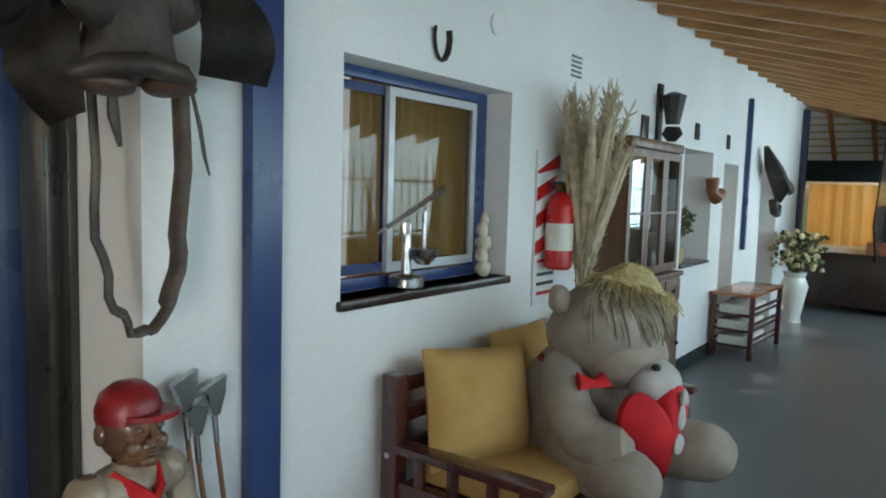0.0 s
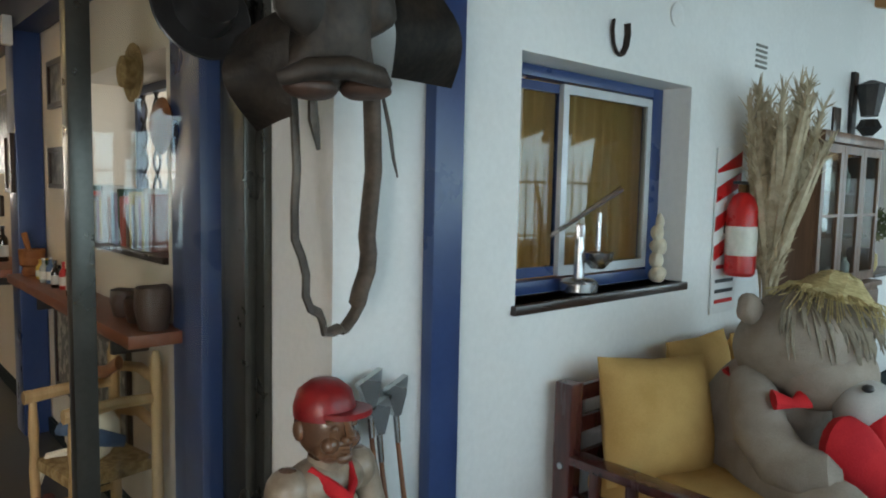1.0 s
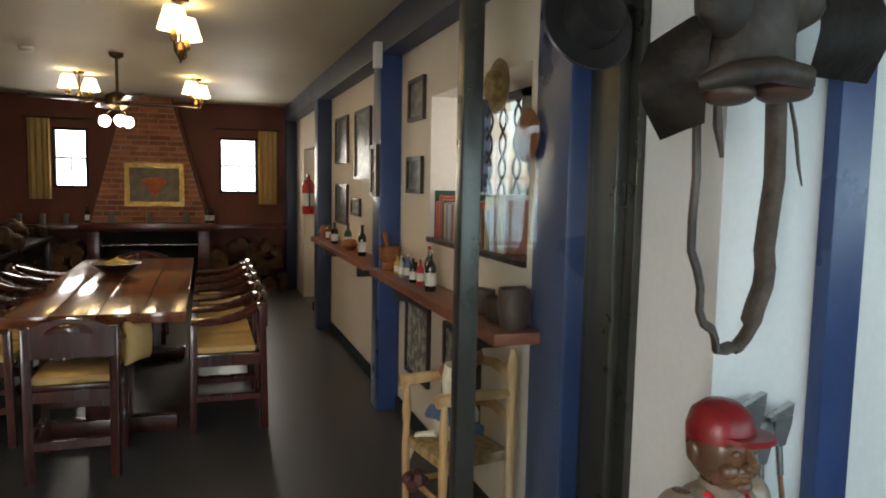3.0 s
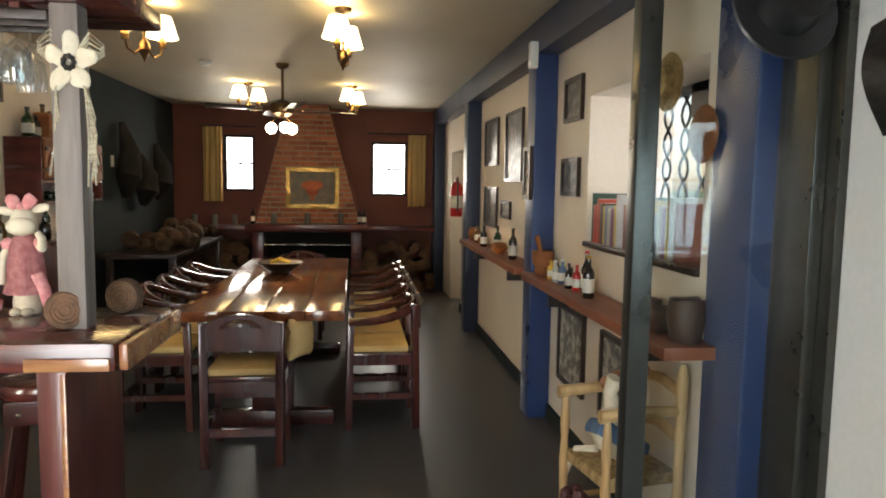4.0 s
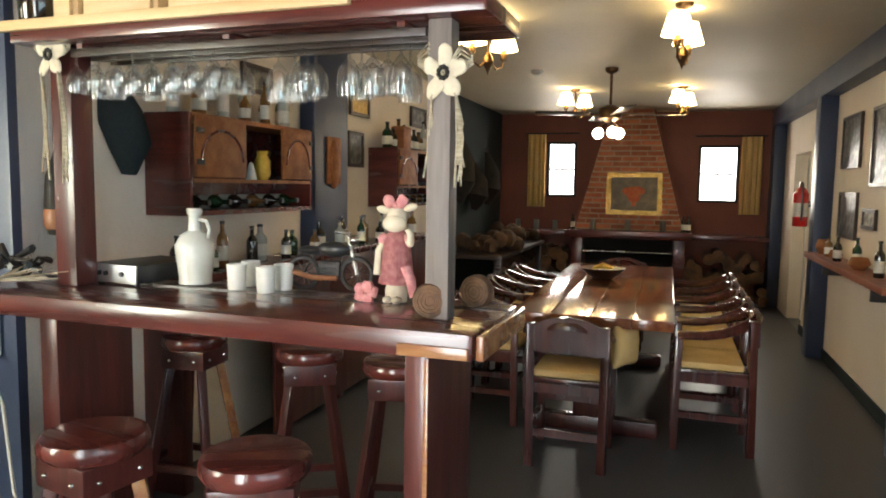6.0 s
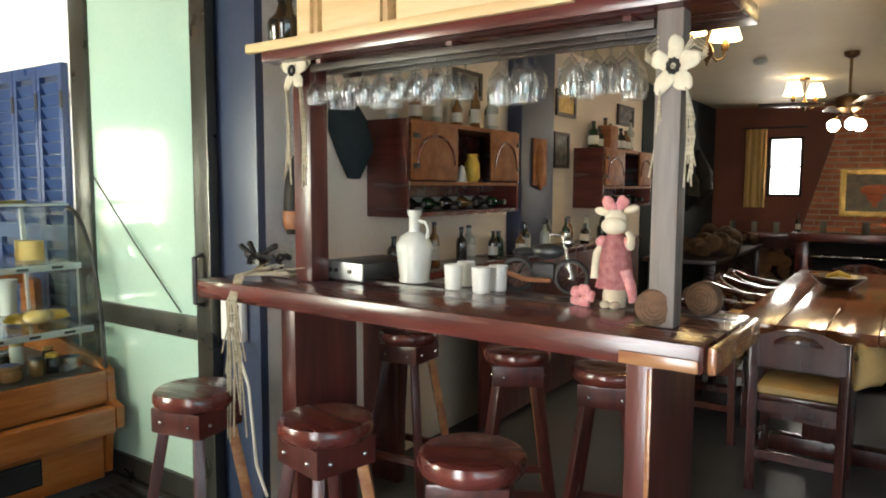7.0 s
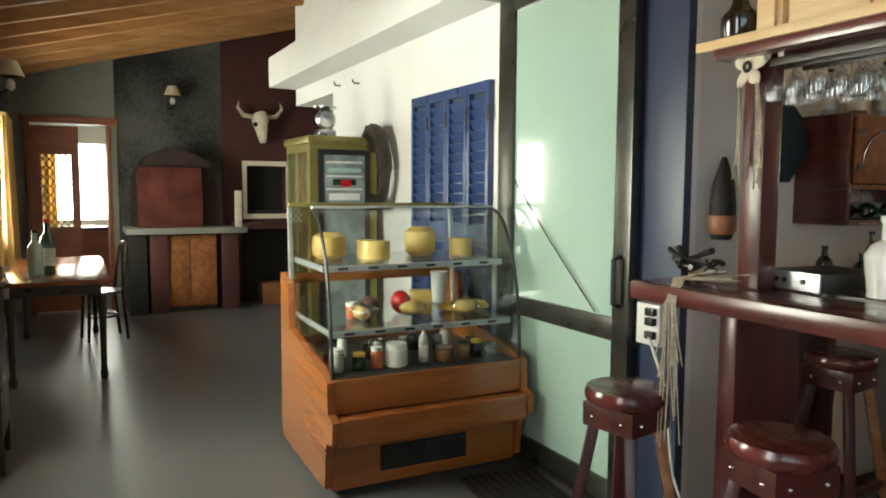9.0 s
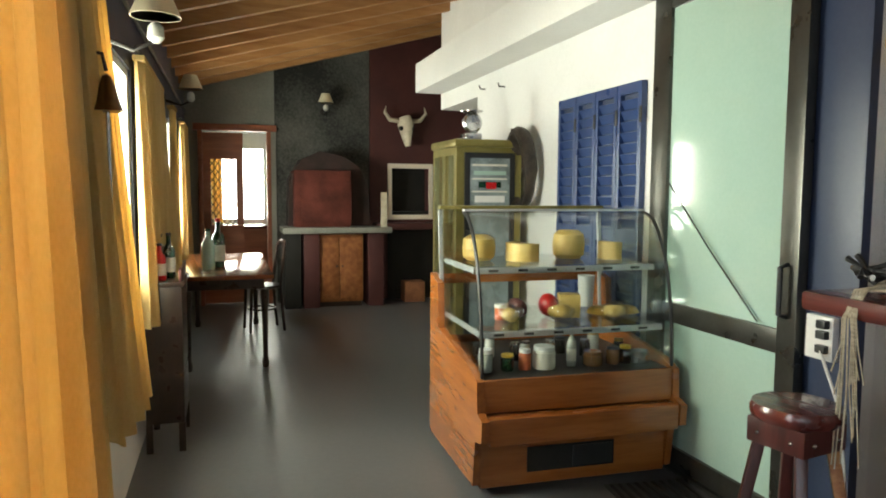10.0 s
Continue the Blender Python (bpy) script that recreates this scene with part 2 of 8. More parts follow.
_nt.links.new(_x.outputs[0], _o.inputs[0])
M["partition"] = glass("partition_glass", (0.92, 0.94, 0.93), ior=1.5)
M["tinted"] = glass("shaded_window_pane", (0.70, 0.72, 0.70), ior=1.52)
M["green"] = glass("tinted_green_glass", (0.55, 0.8, 0.65))
M["frost"] = surf("milky_green_glass", (0.42, 0.58, 0.50), (0.38, 0.54, 0.46), 1.5, 0.035, 0.0, coat=1.0, spec=0.9, rvar=0.03)
M["bottleg"] = surf("green_bottle_glass", (0.012, 0.05, 0.018), (0.008, 0.035, 0.012), 6, 0.08, 0.0, coat=0.6)
M["bottled"] = surf("dark_bottle_glass", (0.012, 0.010, 0.008), (0.02, 0.014, 0.01), 6, 0.08, 0.0, coat=0.6)
M["bottlea"] = surf("amber_bottle_glass", (0.20, 0.10, 0.03), (0.13, 0.06, 0.02), 6, 0.08, 0.0, coat=0.6)
M["bottlec"] = surf("pale_bottle_glass", (0.45, 0.47, 0.42), (0.36, 0.38, 0.34), 6, 0.08, 0.0, coat=0.6)
M["label"] = surf("paper_label", (0.70, 0.68, 0.60), (0.6, 0.58, 0.5), 20, 0.7, 0.05)
M["paper"] = surf("printed_picture", (0.45, 0.42, 0.36), (0.16, 0.16, 0.15), 16, 0.6, 0.0, fine=50, mixw=(0.45, 0.55))
M["photo"] = surf("dark_old_photograph", (0.16, 0.15, 0.13), (0.05, 0.05, 0.05), 14, 0.35, 0.0, fine=40, mixw=(0.45, 0.55))
M["canvas"] = surf("painted_canvas", (0.30, 0.24, 0.16), (0.18, 0.16, 0.13), 9, 0.6, 0.2)
M["gilt"] = surf("gilt_frame", (0.55, 0.36, 0.10), (0.38, 0.23, 0.05), 20, 0.35, 0.4, 0.6)
M["fruit"] = surf("orange_paint", (0.60, 0.16, 0.05), (0.45, 0.09, 0.03), 30, 0.6, 0.2)
M["banana"] = surf("yellow_fruit", (0.65, 0.42, 0.05), (0.50, 0.30, 0.03), 20, 0.5, 0.1)
M["cheese"] = surf("cheese_rind", (0.68, 0.48, 0.16), (0.58, 0.38, 0.10), 10, 0.5, 0.2)
M["pinkc"] = surf("pink_gingham", (0.70, 0.33, 0.32), (0.58, 0.22, 0.23), 60, 0.9, 0.2)
M["creamc"] = surf("cream_felt", (0.72, 0.65, 0.50), (0.62, 0.54, 0.40), 12, 0.9, 0.2)
M["skin"] = surf("painted_carved_wood", (0.17, 0.085, 0.045), (0.10, 0.05, 0.028), 9, 0.28, 0.1, coat=0.4)
M["bodypaint"] = surf("worn_beige_paint", (0.34, 0.27, 0.20), (0.22, 0.165, 0.115), 14, 0.4, 0.15, coat=0.2)
M["bone"] = surf("bleached_bone", (0.66, 0.60, 0.47), (0.52, 0.45, 0.33), 14, 0.7, 0.3)
M["leaf"] = surf("dry_leaves", (0.06, 0.09, 0.035), (0.11, 0.12, 0.05), 12, 0.7, 0.2)
M["bloom"] = surf("pale_dried_flowers", (0.62, 0.54, 0.32), (0.5, 0.4, 0.2), 15, 0.8, 0.3)
M["tack"] = surf("black_tack_leather", (0.022, 0.018, 0.015), (0.012, 0.010, 0.009), 8, 0.6, 0.4, spec=0.25)
M["dusky"] = surf("dark_dry_gourd", (0.10, 0.055, 0.03), (0.035, 0.022, 0.014), 9, 0.7, 0.4, spec=0.25)
M["fridgein"] = surf("fridge_interior", (0.30, 0.36, 0.36), (0.16, 0.19, 0.19), 7, 0.12, 0.0, coat=0.8)
M["bark"] = surf("log_ends", (0.24, 0.12, 0.06), (0.09, 0.05, 0.03), 10, 0.85, 0.5, rand=0.4)
M["olive"] = surf("olive_gold_metal", (0.26, 0.22, 0.07), (0.20, 0.17, 0.05), 5, 0.35, 0.03, 0.4)
M["shade"] = glow("lit_lampshade", (1.0, 0.78, 0.42), 5.0)
M["shadeoff"] = surf("cream_lampshade", (0.70, 0.62, 0.45), (0.62, 0.54, 0.38), 10, 0.8, 0.1)
M["bulb"] = glow("lit_bulb", (1.0, 0.86, 0.62), 22.0)
M["grass"] = surf("lawn", (0.06, 0.10, 0.025), (0.09, 0.13, 0.04), 3, 0.95, 0.4, fine=60)
M["hedge"] = surf("hedge_leaves", (0.05, 0.10, 0.02), (0.09, 0.15, 0.04), 5, 0.9, 0.4)
M["frame"] = surf("dark_frame_wood", (0.03, 0.018, 0.012), (0.045, 0.026, 0.018), 8, 0.35, 0.1)
M["alu"] = surf("white_aluminium", (0.55, 0.57, 0.58), (0.48, 0.50, 0.51), 6, 0.35, 0.02, 0.3)
M["candle"] = surf("frosted_candle_glass", (0.74, 0.72, 0.66), (0.68, 0.66, 0.60), 5, 0.35, 0.0)
M["oven"] = surf("red_clay_oven", (0.13, 0.035, 0.025), (0.07, 0.02, 0.016), 4, 0.9, 0.3, spec=0.2)
M["ovend"] = surf("sooty_clay", (0.05, 0.022, 0.018), (0.022, 0.014, 0.012), 3, 0.85, 0.3)
M["bluecl"] = surf("blue_cloth", (0.10, 0.16, 0.26), (0.06, 0.10, 0.18), 10, 0.9, 0.2)


# ---- mesh helpers ----
def bmx():
    return bmesh.new()


def box(bm, x0, y0, z0, x1, y1, z1, bev=0.0, m=None):
    """An upright block between two corners, with eased edges."""
    mat = Matrix.Translation(((x0 + x1) / 2, (y0 + y1) / 2, (z0 + z1) / 2)) @ Matrix.Diagonal((abs(x1 - x0), abs(y1 - y0), abs(z1 - z0), 1))
    if m is not None:
        mat = m @ mat
    g = bmesh.ops.create_cube(bm, size=1, matrix=mat)
    if bev:
        es = {e for v in g["verts"] for e in v.link_edges}
        bmesh.ops.bevel(bm, geom=list(es), offset=bev, segments=2, affect="EDGES", profile=0.6)
    return bm


def rod(bm, p0, p1, r0, r1=None, seg=10, cap=True):
    """A tapered round bar from p0 to p1."""
    p0, p1 = Vector(p0), Vector(p1)
    d = p1 - p0
    r1 = r0 if r1 is None else r1
    mat = Matrix.Translation((p0 + p1) / 2) @ d.to_track_quat("Z", "Y").to_matrix().to_4x4()
    bmesh.ops.create_cone(bm, cap_ends=cap, segments=seg, radius1=r0, radius2=r1, depth=d.length, matrix=mat)
    return bm


def beam(bm, p0, p1, w, h, up=(0, 0, 1), bev=0.0):
    """A squared bar from p0 to p1."""
    p0, p1 = Vector(p0), Vector(p1)
    d = p1 - p0
    mat = Matrix.Translation((p0 + p1) / 2) @ d.to_track_quat("Z", "Y").to_matrix().to_4x4()
    return box(bm, -w / 2, -h / 2, -d.length / 2, w / 2, h / 2, d.length / 2, bev, mat)


def lathe(bm, prof, at=(0, 0, 0), seg=16, m=None):
    """A turned body from (radius, height) pairs."""
    rings = []
    at = Vector(at)
    for r, z in prof:
        ring = []
        for i in range(seg):
            a = 2 * math.pi * i / seg
            p = Vector((r * math.cos(a), r * math.sin(a), z))
            p = (m @ p) if m is not None else p
            ring.append(bm.verts.new(p + at))
        rings.append(ring)
    for a, b in zip(rings, rings[1:]):
        for i in range(seg):
            bm.faces.new((a[i], a[(i + 1) % seg], b[(i + 1) % seg], b[i]))
    if prof[0][0] > 1e-4:
        bm.faces.new(rings[0][::-1])
    if prof[-1][0] > 1e-4:
        bm.faces.new(rings[-1])
    return bm


def ball(bm, c, r, seg=14, m=None, wob=0.0, seed=0.0):
    """An ellipsoid, uneven by wob."""
    r = (r, r, r) if not isinstance(r, tuple) else r
    mat = Matrix.Translation(c) @ (m if m is not None else Matrix()) @ Matrix.Diagonal((*r, 1))
    g = bmesh.ops.create_uvsphere(bm, u_segments=seg, v_segments=max(6, seg * 2 // 3), radius=1, matrix=mat)
    if wob:
        for v in g["verts"]:
            v.co += (v.co - Vector(c)).normalized() * wob * noise.noise(v.co * (0.6 / max(r)) * 2 + Vector((seed, seed, 0)))
    return bm


def tube(bm, pts, r, seg=8, flat=1.0, closed=False):
    """A bar of radius r (or one radius a point) along a line; flat squashes it across."""
    pts = [Vector(p) for p in pts]
    n = len(pts)
    rs = r if isinstance(r, (list, tuple)) else [r] * n
    rings, side = [], None
    for i, p in enumerate(pts):
        d = (pts[(i + 1) % n] - pts[i - 1]) if closed else (pts[min(i + 1, n - 1)] - pts[max(i - 1, 0)])
        d = d.normalized() if d.length > 1e-9 else Vector((0, 0, 1))
        if side is None:
            side = d.orthogonal().normalized()
        side = (side - d * side.dot(d))
        side = side.normalized() if side.length > 1e-6 else d.orthogonal().normalized()
        up = d.cross(side)
        rings.append([bm.verts.new(p + rs[i] * (side * math.cos(2 * math.pi * k / seg) + up * flat * math.sin(2 * math.pi * k / seg))) for k in range(seg)])
    loops = list(zip(rings, rings[1:])) + ([(rings[-1], rings[0])] if closed else [])
    for a, b in loops:
        for k in range(seg):
            bm.faces.new((a[k], a[(k + 1) % seg], b[(k + 1) % seg], b[k]))
    if not closed:
        bm.faces.new(rings[0][::-1])
        bm.faces.new(rings[-1])
    return bm


def prism(bm, outline, axis, lo, hi):
    """An outline of (u, v) pushed along an axis: x -> (y, z), y -> (x, z), z -> (x, y)."""
    def at(u, v, w):
        return {"x": (w, u, v), "y": (u, w, v), "z": (u, v, w)}[axis]
    a = [bm.verts.new(at(u, v, lo)) for u, v in outline]
    b = [bm.verts.new(at(u, v, hi)) for u, v in outline]
    n = len(a)
    for i in range(n):
        bm.faces.new((a[i], a[(i + 1) % n], b[(i + 1) % n], b[i]))
    bm.faces.new(a[::-1])
    bm.faces.new(b)
    return bm


def wavy(bm, x0, x1, ztop, zbot, y, folds, amp, axis="x", flare=1.0, seed=0.0, thick=0.006, nz=14, lean=0.0):
    """A hanging cloth with folds, of its own thickness; axis is the way it runs."""
    nu = folds * 18
    for side in (0, 1):
        grid = []
        for j in range(nz + 1):
            t = j / nz
            row = []
            for i in range(nu + 1):
                s = i / nu
                w = 1 + (flare - 1) * t
                mid = (x0 + x1) / 2
                u = mid + (x0 + s * (x1 - x0) - mid) * w
                ph = 2 * math.pi * folds * s + 0.9 * math.sin(7 * s + seed) + 0.5 * t * math.sin(3 * s + seed * 2)
                dd = amp * (0.55 + 0.45 * t) * math.sin(ph) + 0.3 * amp * math.sin(2.3 * ph + seed) * t
                z = ztop + (zbot - ztop) * t
                off = y + dd + lean * t + side * thick
                row.append(bm.verts.new((u, off, z) if axis == "x" else (off, u, z)))
            grid.append(row)
        for j in range(nz):
            for i in range(nu):
                q = (grid[j][i], grid[j][i + 1], grid[j + 1][i + 1], grid[j + 1][i])
                bm.faces.new(q if side else q[::-1])
        if side == 0:
            first = grid
    for j in range(nz):
        bm.faces.new((first[j][0], first[j + 1][0], grid[j + 1][0], grid[j][0]))
        bm.faces.new((first[j][-1], grid[j][-1], grid[j + 1][-1], first[j + 1][-1]))
    for i in range(nu):
        bm.faces.new((first[0][i], grid[0][i], grid[0][i + 1], first[0][i + 1]))
        bm.faces.new((first[-1][i], first[-1][i + 1], grid[-1][i + 1], grid[-1][i]))
    return bm


def sheet(bm, a, b, c, d, bulge, thick=0.012, n=10, ripple=0.0):
    """A stiff sheet between corners a-b (one edge) and c-d (the other), bellied out by bulge."""
    a, b, c, d, bulge = (Vector(p) for p in (a, b, c, d, bulge))
    g = []
    for j in range(n + 1):
        v = j / n
        row = []
        for i in range(n + 1):
            u = i / n
            p = a.lerp(b, u).lerp(c.lerp(d, u), v)
            p += bulge * (math.sin(math.pi * u) * (0.5 + 0.5 * v))
            p += bulge * ripple * math.sin(7 * u + 4 * v)
            row.append(bm.verts.new(p))
        g.append(row)
    fs = [bm.faces.new((g[j][i], g[j][i + 1], g[j + 1][i + 1], g[j + 1][i])) for j in range(n) for i in range(n)]
    bmesh.ops.solidify(bm, geom=fs, thickness=thick)
    return bm


def puffed(bm, outline, depth, rings=7, m=None):
    """A stuffed shape: an outline of (x, z) swelling to both sides along y."""
    m = m if m is not None else Matrix()
    k = len(outline)
    cx, cz = sum(p[0] for p in outline) / k, sum(p[1] for p in outline) / k
    edge = [bm.verts.new(m @ Vector((x, 0, z))) for x, z in outline]
    for s in (-1, 1):
        last = edge
        for j in range(1, rings):
            q = 1 - j / rings
            y = s * depth * math.sqrt(1 - q * q)
            ring = [bm.verts.new(m @ Vector((cx + (x - cx) * q, y, cz + (z - cz) * q))) for x, z in outline]
            for i in range(k):
                bm.faces.new((last[i], last[(i + 1) % k], ring[(i + 1) % k], ring[i]))
            last = ring
        tip = bm.verts.new(m @ Vector((cx, s * depth, cz)))
        for i in range(k):
            bm.faces.new((last[i], last[(i + 1) % k], tip))
    return bm


def mesh_of(name, bm, material, smooth=True):
    bmesh.ops.recalc_face_normals(bm, faces=bm.faces)
    me = bpy.data.meshes.new(name)
    bm.to_mesh(me)
    bm.free()
    me.materials.append(M[material])
    if smooth:
        me.polygons.foreach_set("use_smooth", [True] * len(me.polygons))
        me.set_sharp_from_angle(angle=radians(38))
    return me


def part(name, bm, material, parent, label=""):
    """One mesh under a thing or a part."""
    ob = new(name, mesh_of(name, bm, material))
    ob.parent = parent
    return tagged(ob, label=label) if label else ob


def thing(name, at, label, category, rz=0.0, group=""):
    """An empty at the base of a thing, to hold its parts."""
    e = new(name)
    e.empty_display_size = 0.1
    e.matrix_basis = pose(*at, 0, 0, rz)
    return tagged(e, label, category, group)


def single(name, bm, material, label, category, at=(0, 0, 0), rz=0.0, group="", kind=""):
    ob = new(name, mesh_of(name, bm, material))
    ob.matrix_basis = pose(*at, 0, 0, rz)
    return tagged(ob, label, category, group, kind)


def setting(name, bm, material, label=""):
    return tagged(new(name, mesh_of(name, bm, material)), label, "", "", "structure")


def wall_x(bm, x0, x1, y0, y1, z0, z1, holes=()):
    """A wall along x with openings (x0, x1, z0, z1) through it, in blocks end to end."""
    cur = x0
    for a, b, c, d in sorted(holes):
        if a > cur:
            box(bm, cur, y0, z0, a, y1, z1)
        if c > z0:
            box(bm, a, y0, z0, b, y1, c)
        if d < z1:
            box(bm, a, y0, d, b, y1, z1)
        cur = b
    if cur < x1:
        box(bm, cur, y0, z0, x1, y1, z1)
    return bm


def wall_y(bm, y0, y1, x0, x1, z0, z1, holes=()):
    cur = y0
    for a, b, c, d in sorted(holes):
        if a > cur:
            box(bm, x0, cur, z0, x1, a, z1)
        if c > z0:
            box(bm, x0, a, z0, x1, b, c)
        if d < z1:
            box(bm, x0, a, d, x1, b, z1)
        cur = b
    if cur < y1:
        box(bm, x0, cur, z0, x1, y1, z1)
    return bm


# ---- setting ----
setting("floor", box(bmx(), -14, -0.9, -0.12, 14, 10.9, 0.0), "floor", "dark polished concrete floor with worn patches")
setting("ground", box(bmx(), -300, -300, -0.3, 300, 300, -0.14), "grass", "lawn outside the building")
# thin slab over the floor, coloured darker to stand in for the dimmer room
setting("floor_dining", box(bmx(), -2.06, 2.662, 0.0, 1.488, 10.268, 0.004), "floordark", "concrete floor of the dining room, toned down for the room's shade")
# veranda wall with the window, east of the doorway
bm = wall_x(bmx(), 1.60, 11.0, 2.12, 2.50, 0, 3.3, [(2.35, 3.48, 1.02, 1.895), (6.1, 6.88, 0.87, 1.80), (7.25, 7.75, 0, 1.73), (8.75, 9.6, 0.0, 1.75)])
setting("wall_north_east", bm, "white", "white plastered veranda wall")
# closing rooms behind the openings
bm = bmx()
box(bm, 3.5, 3.4, 0, 10.9, 3.5, 2.6)
setting("wall_back_rooms", bm, "cream")
# west part of the veranda wall
bm = wall_x(bmx(), -7.35, -2.03, 2.70, 3.0, 0, 3.9, [(-7.35, -6.2, 0, 2.28)])
setting("wall_north_west", bm, "white", "white plastered veranda wall with a concrete ledge")
setting("trim_ledge", box(bmx(), -7.3, 2.40, 2.44, -3.3, 2.698, 2.74, 0.01), "white", "white concrete ledge along the wall")
# dining room
WR, WL, YF = 1.49, -2.06, 10.27
bm = wall_y(bmx(), 2.72, YF, WR, 1.95, 0, 2.41, [(3.03, 4.25, 1.15, 1.90), (8.45, 9.35, 0, 1.82)])
setting("wall_room_east", bm, "cream", "cream plastered dining room wall")
setting("wall_room_west", wall_y(bmx(), 3.0, 7.4, -2.30, WL, 0, 2.41), "cream", "cream plastered wall behind the bar")
setting("wall_room_west_dark", wall_y(bmx(), 7.4, YF, -2.30, WL + 0.01, 0, 2.41), "slate", "dark slate-painted wall")
bm = wall_x(bmx(), -2.3, 1.95, YF, YF + 0.25, 0, 2.41, [(-1.41, -1.02, 1.30, 2.03), (0.52, 1.0, 1.26, 1.98)])
setting("wall_room_north", bm, "terra", "terracotta-painted end wall")
setting("ceiling", box(bmx(), -2.3, 2.72, 2.41, 1.95, YF + 0.25, 2.50), "ceil", "pale painted flat ceiling")
setting("wall_over_opening", box(bmx(), -2.03, 2.72, 2.50, 1.95, 2.95, 3.9), "white")
# blue beams and pilasters; the front east ones lighter, the rest a darker blue
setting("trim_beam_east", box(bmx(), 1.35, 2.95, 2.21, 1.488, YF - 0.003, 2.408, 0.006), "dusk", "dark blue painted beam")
setting("trim_beam_opening", box(bmx(), -2.03, 2.60, 2.36, 1.49, 2.718, 2.62, 0.006), "dusk")
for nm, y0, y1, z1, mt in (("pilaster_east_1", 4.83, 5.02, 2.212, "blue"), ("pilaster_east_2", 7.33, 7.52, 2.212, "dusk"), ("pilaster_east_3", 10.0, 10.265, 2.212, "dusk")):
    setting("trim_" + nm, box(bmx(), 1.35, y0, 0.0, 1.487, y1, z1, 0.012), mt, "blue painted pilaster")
setting("trim_pilaster_corner", box(bmx(), 1.47, 2.70, 0, 1.66, 2.95, 2.41, 0.01), "blue", "blue painted pilaster at the doorway")
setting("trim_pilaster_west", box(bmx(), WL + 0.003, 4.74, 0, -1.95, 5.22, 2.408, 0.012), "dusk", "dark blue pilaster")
setting("trim_pilaster_doorway", box(bmx(), -2.30, 2.66, 0, -2.03, 2.98, 2.62, 0.012), "dusk", "dark blue pilaster at the doorway")
setting("trim_post_blue", box(bmx(), 1.92, 2.065, 0, 2.04, 2.118, 3.0, 0.01), "blue", "glossy blue steel post on the wall")
bm = bmx()
for y0, y1 in ((2.95, 4.83), (5.02, 7.33), (7.52, 8.45)):
    box(bm, 1.468, y0, 0, 1.488, y1, 0.09, 0.004)
setting("baseboard_east", bm, "slate", "grey painted skirting")
bm = bmx()
for x0, x1 in ((2.04, 7.25), (7.75, 8.75)):
    box(bm, x0, 2.10, 0, x1, 2.118, 0.11, 0.004)
setting("baseboard_veranda", bm, "slate", "grey painted skirting")

# outer wall of the veranda, west part with three windows, east part with barred openings
setting("wall_south_west", wall_x(bmx(), -9.0, 0.2, -0.30, 0.0, 0, 2.62, [(-1.6, -0.3, 0.30, 2.05), (-3.95, -2.6, 0.95, 1.98), (-7.6, -6.4, 0.95, 1.98)]), "white", "white low wall")
bm = wall_x(bmx(), -9.0, 0.2, 0.002, 0.014, 0.9, 2.64, [(-1.66, -0.24, 0.9, 2.10), (-4.0, -2.55, 0.9, 2.02), (-7.65, -6.35, 0.9, 2.02)])
setting("trim_wall_blue", bm, "dusk", "dark blue paint round the windows")
setting("wall_south_step", box(bmx(), 0.2, -0.8, 0, 0.35, 0.0, 2.62), "white")
setting("wall_south_east", wall_x(bmx(), 0.35, 12.0, -0.80, -0.60, 0, 2.7, [(1.2, 7.2, 0.9, 2.1), (7.6, 11.6, 0.9, 2.1)]), "white", "white outer wall with barred openings")
for k, (a, b) in enumerate(((1.2, 7.2), (7.6, 11.6))):
    grille = thing("window_grille", ((a + b) / 2, -0.70, 0.9), "black iron bars in a wide veranda opening", "window grille", group="veranda grilles")
    hw = (b - a) / 2
    for i in range(int((b - a) / 0.14) + 1):
        x = -hw + 0.02 + i * 0.14
        if x < hw:
            part("bar", rod(bmx(), (x, 0, 0.0), (x, 0, 1.2), 0.008, seg=6), "iron", grille)
    for z in (0.05, 0.6, 1.15):
        part("rail", box(bmx(), -hw, -0.01, z - 0.012, hw, 0.01, z + 0.012), "iron", grille)

# window frames in the outer wall
def sash(at, w, h, rails, material="alu", axis="x", label="white sliding window with clear panes"):
    win = thing("window_frame", at, label, "window", 0 if axis == "x" else 90)
    t = 0.045
    for nm, q in (("jamb", (-w / 2, -0.02, 0, -w / 2 + t, 0.02, h)), ("jamb", (w / 2 - t, -0.02, 0, w / 2, 0.02, h)), ("sill", (-w / 2 + t, -0.025, 0, w / 2 - t, 0.025, t)), ("head", (-w / 2 + t, -0.02, h - t, w / 2 - t, 0.02, h))):
        part(nm, box(bmx(), *q, 0.003), material, win)
    for k in rails:
        part("mullion", box(bmx(), k - 0.02, -0.018, t, k + 0.02, 0.018, h - t, 0.003), material, win)
    return win

sash((-0.95, -0.15, 0.30), 1.3, 1.75, (0.0,))
sash((-3.275, -0.15, 0.95), 1.35, 1.03, (-0.1,))
sash((-7.0, -0.15, 0.95), 1.2, 1.03, (0.0,))

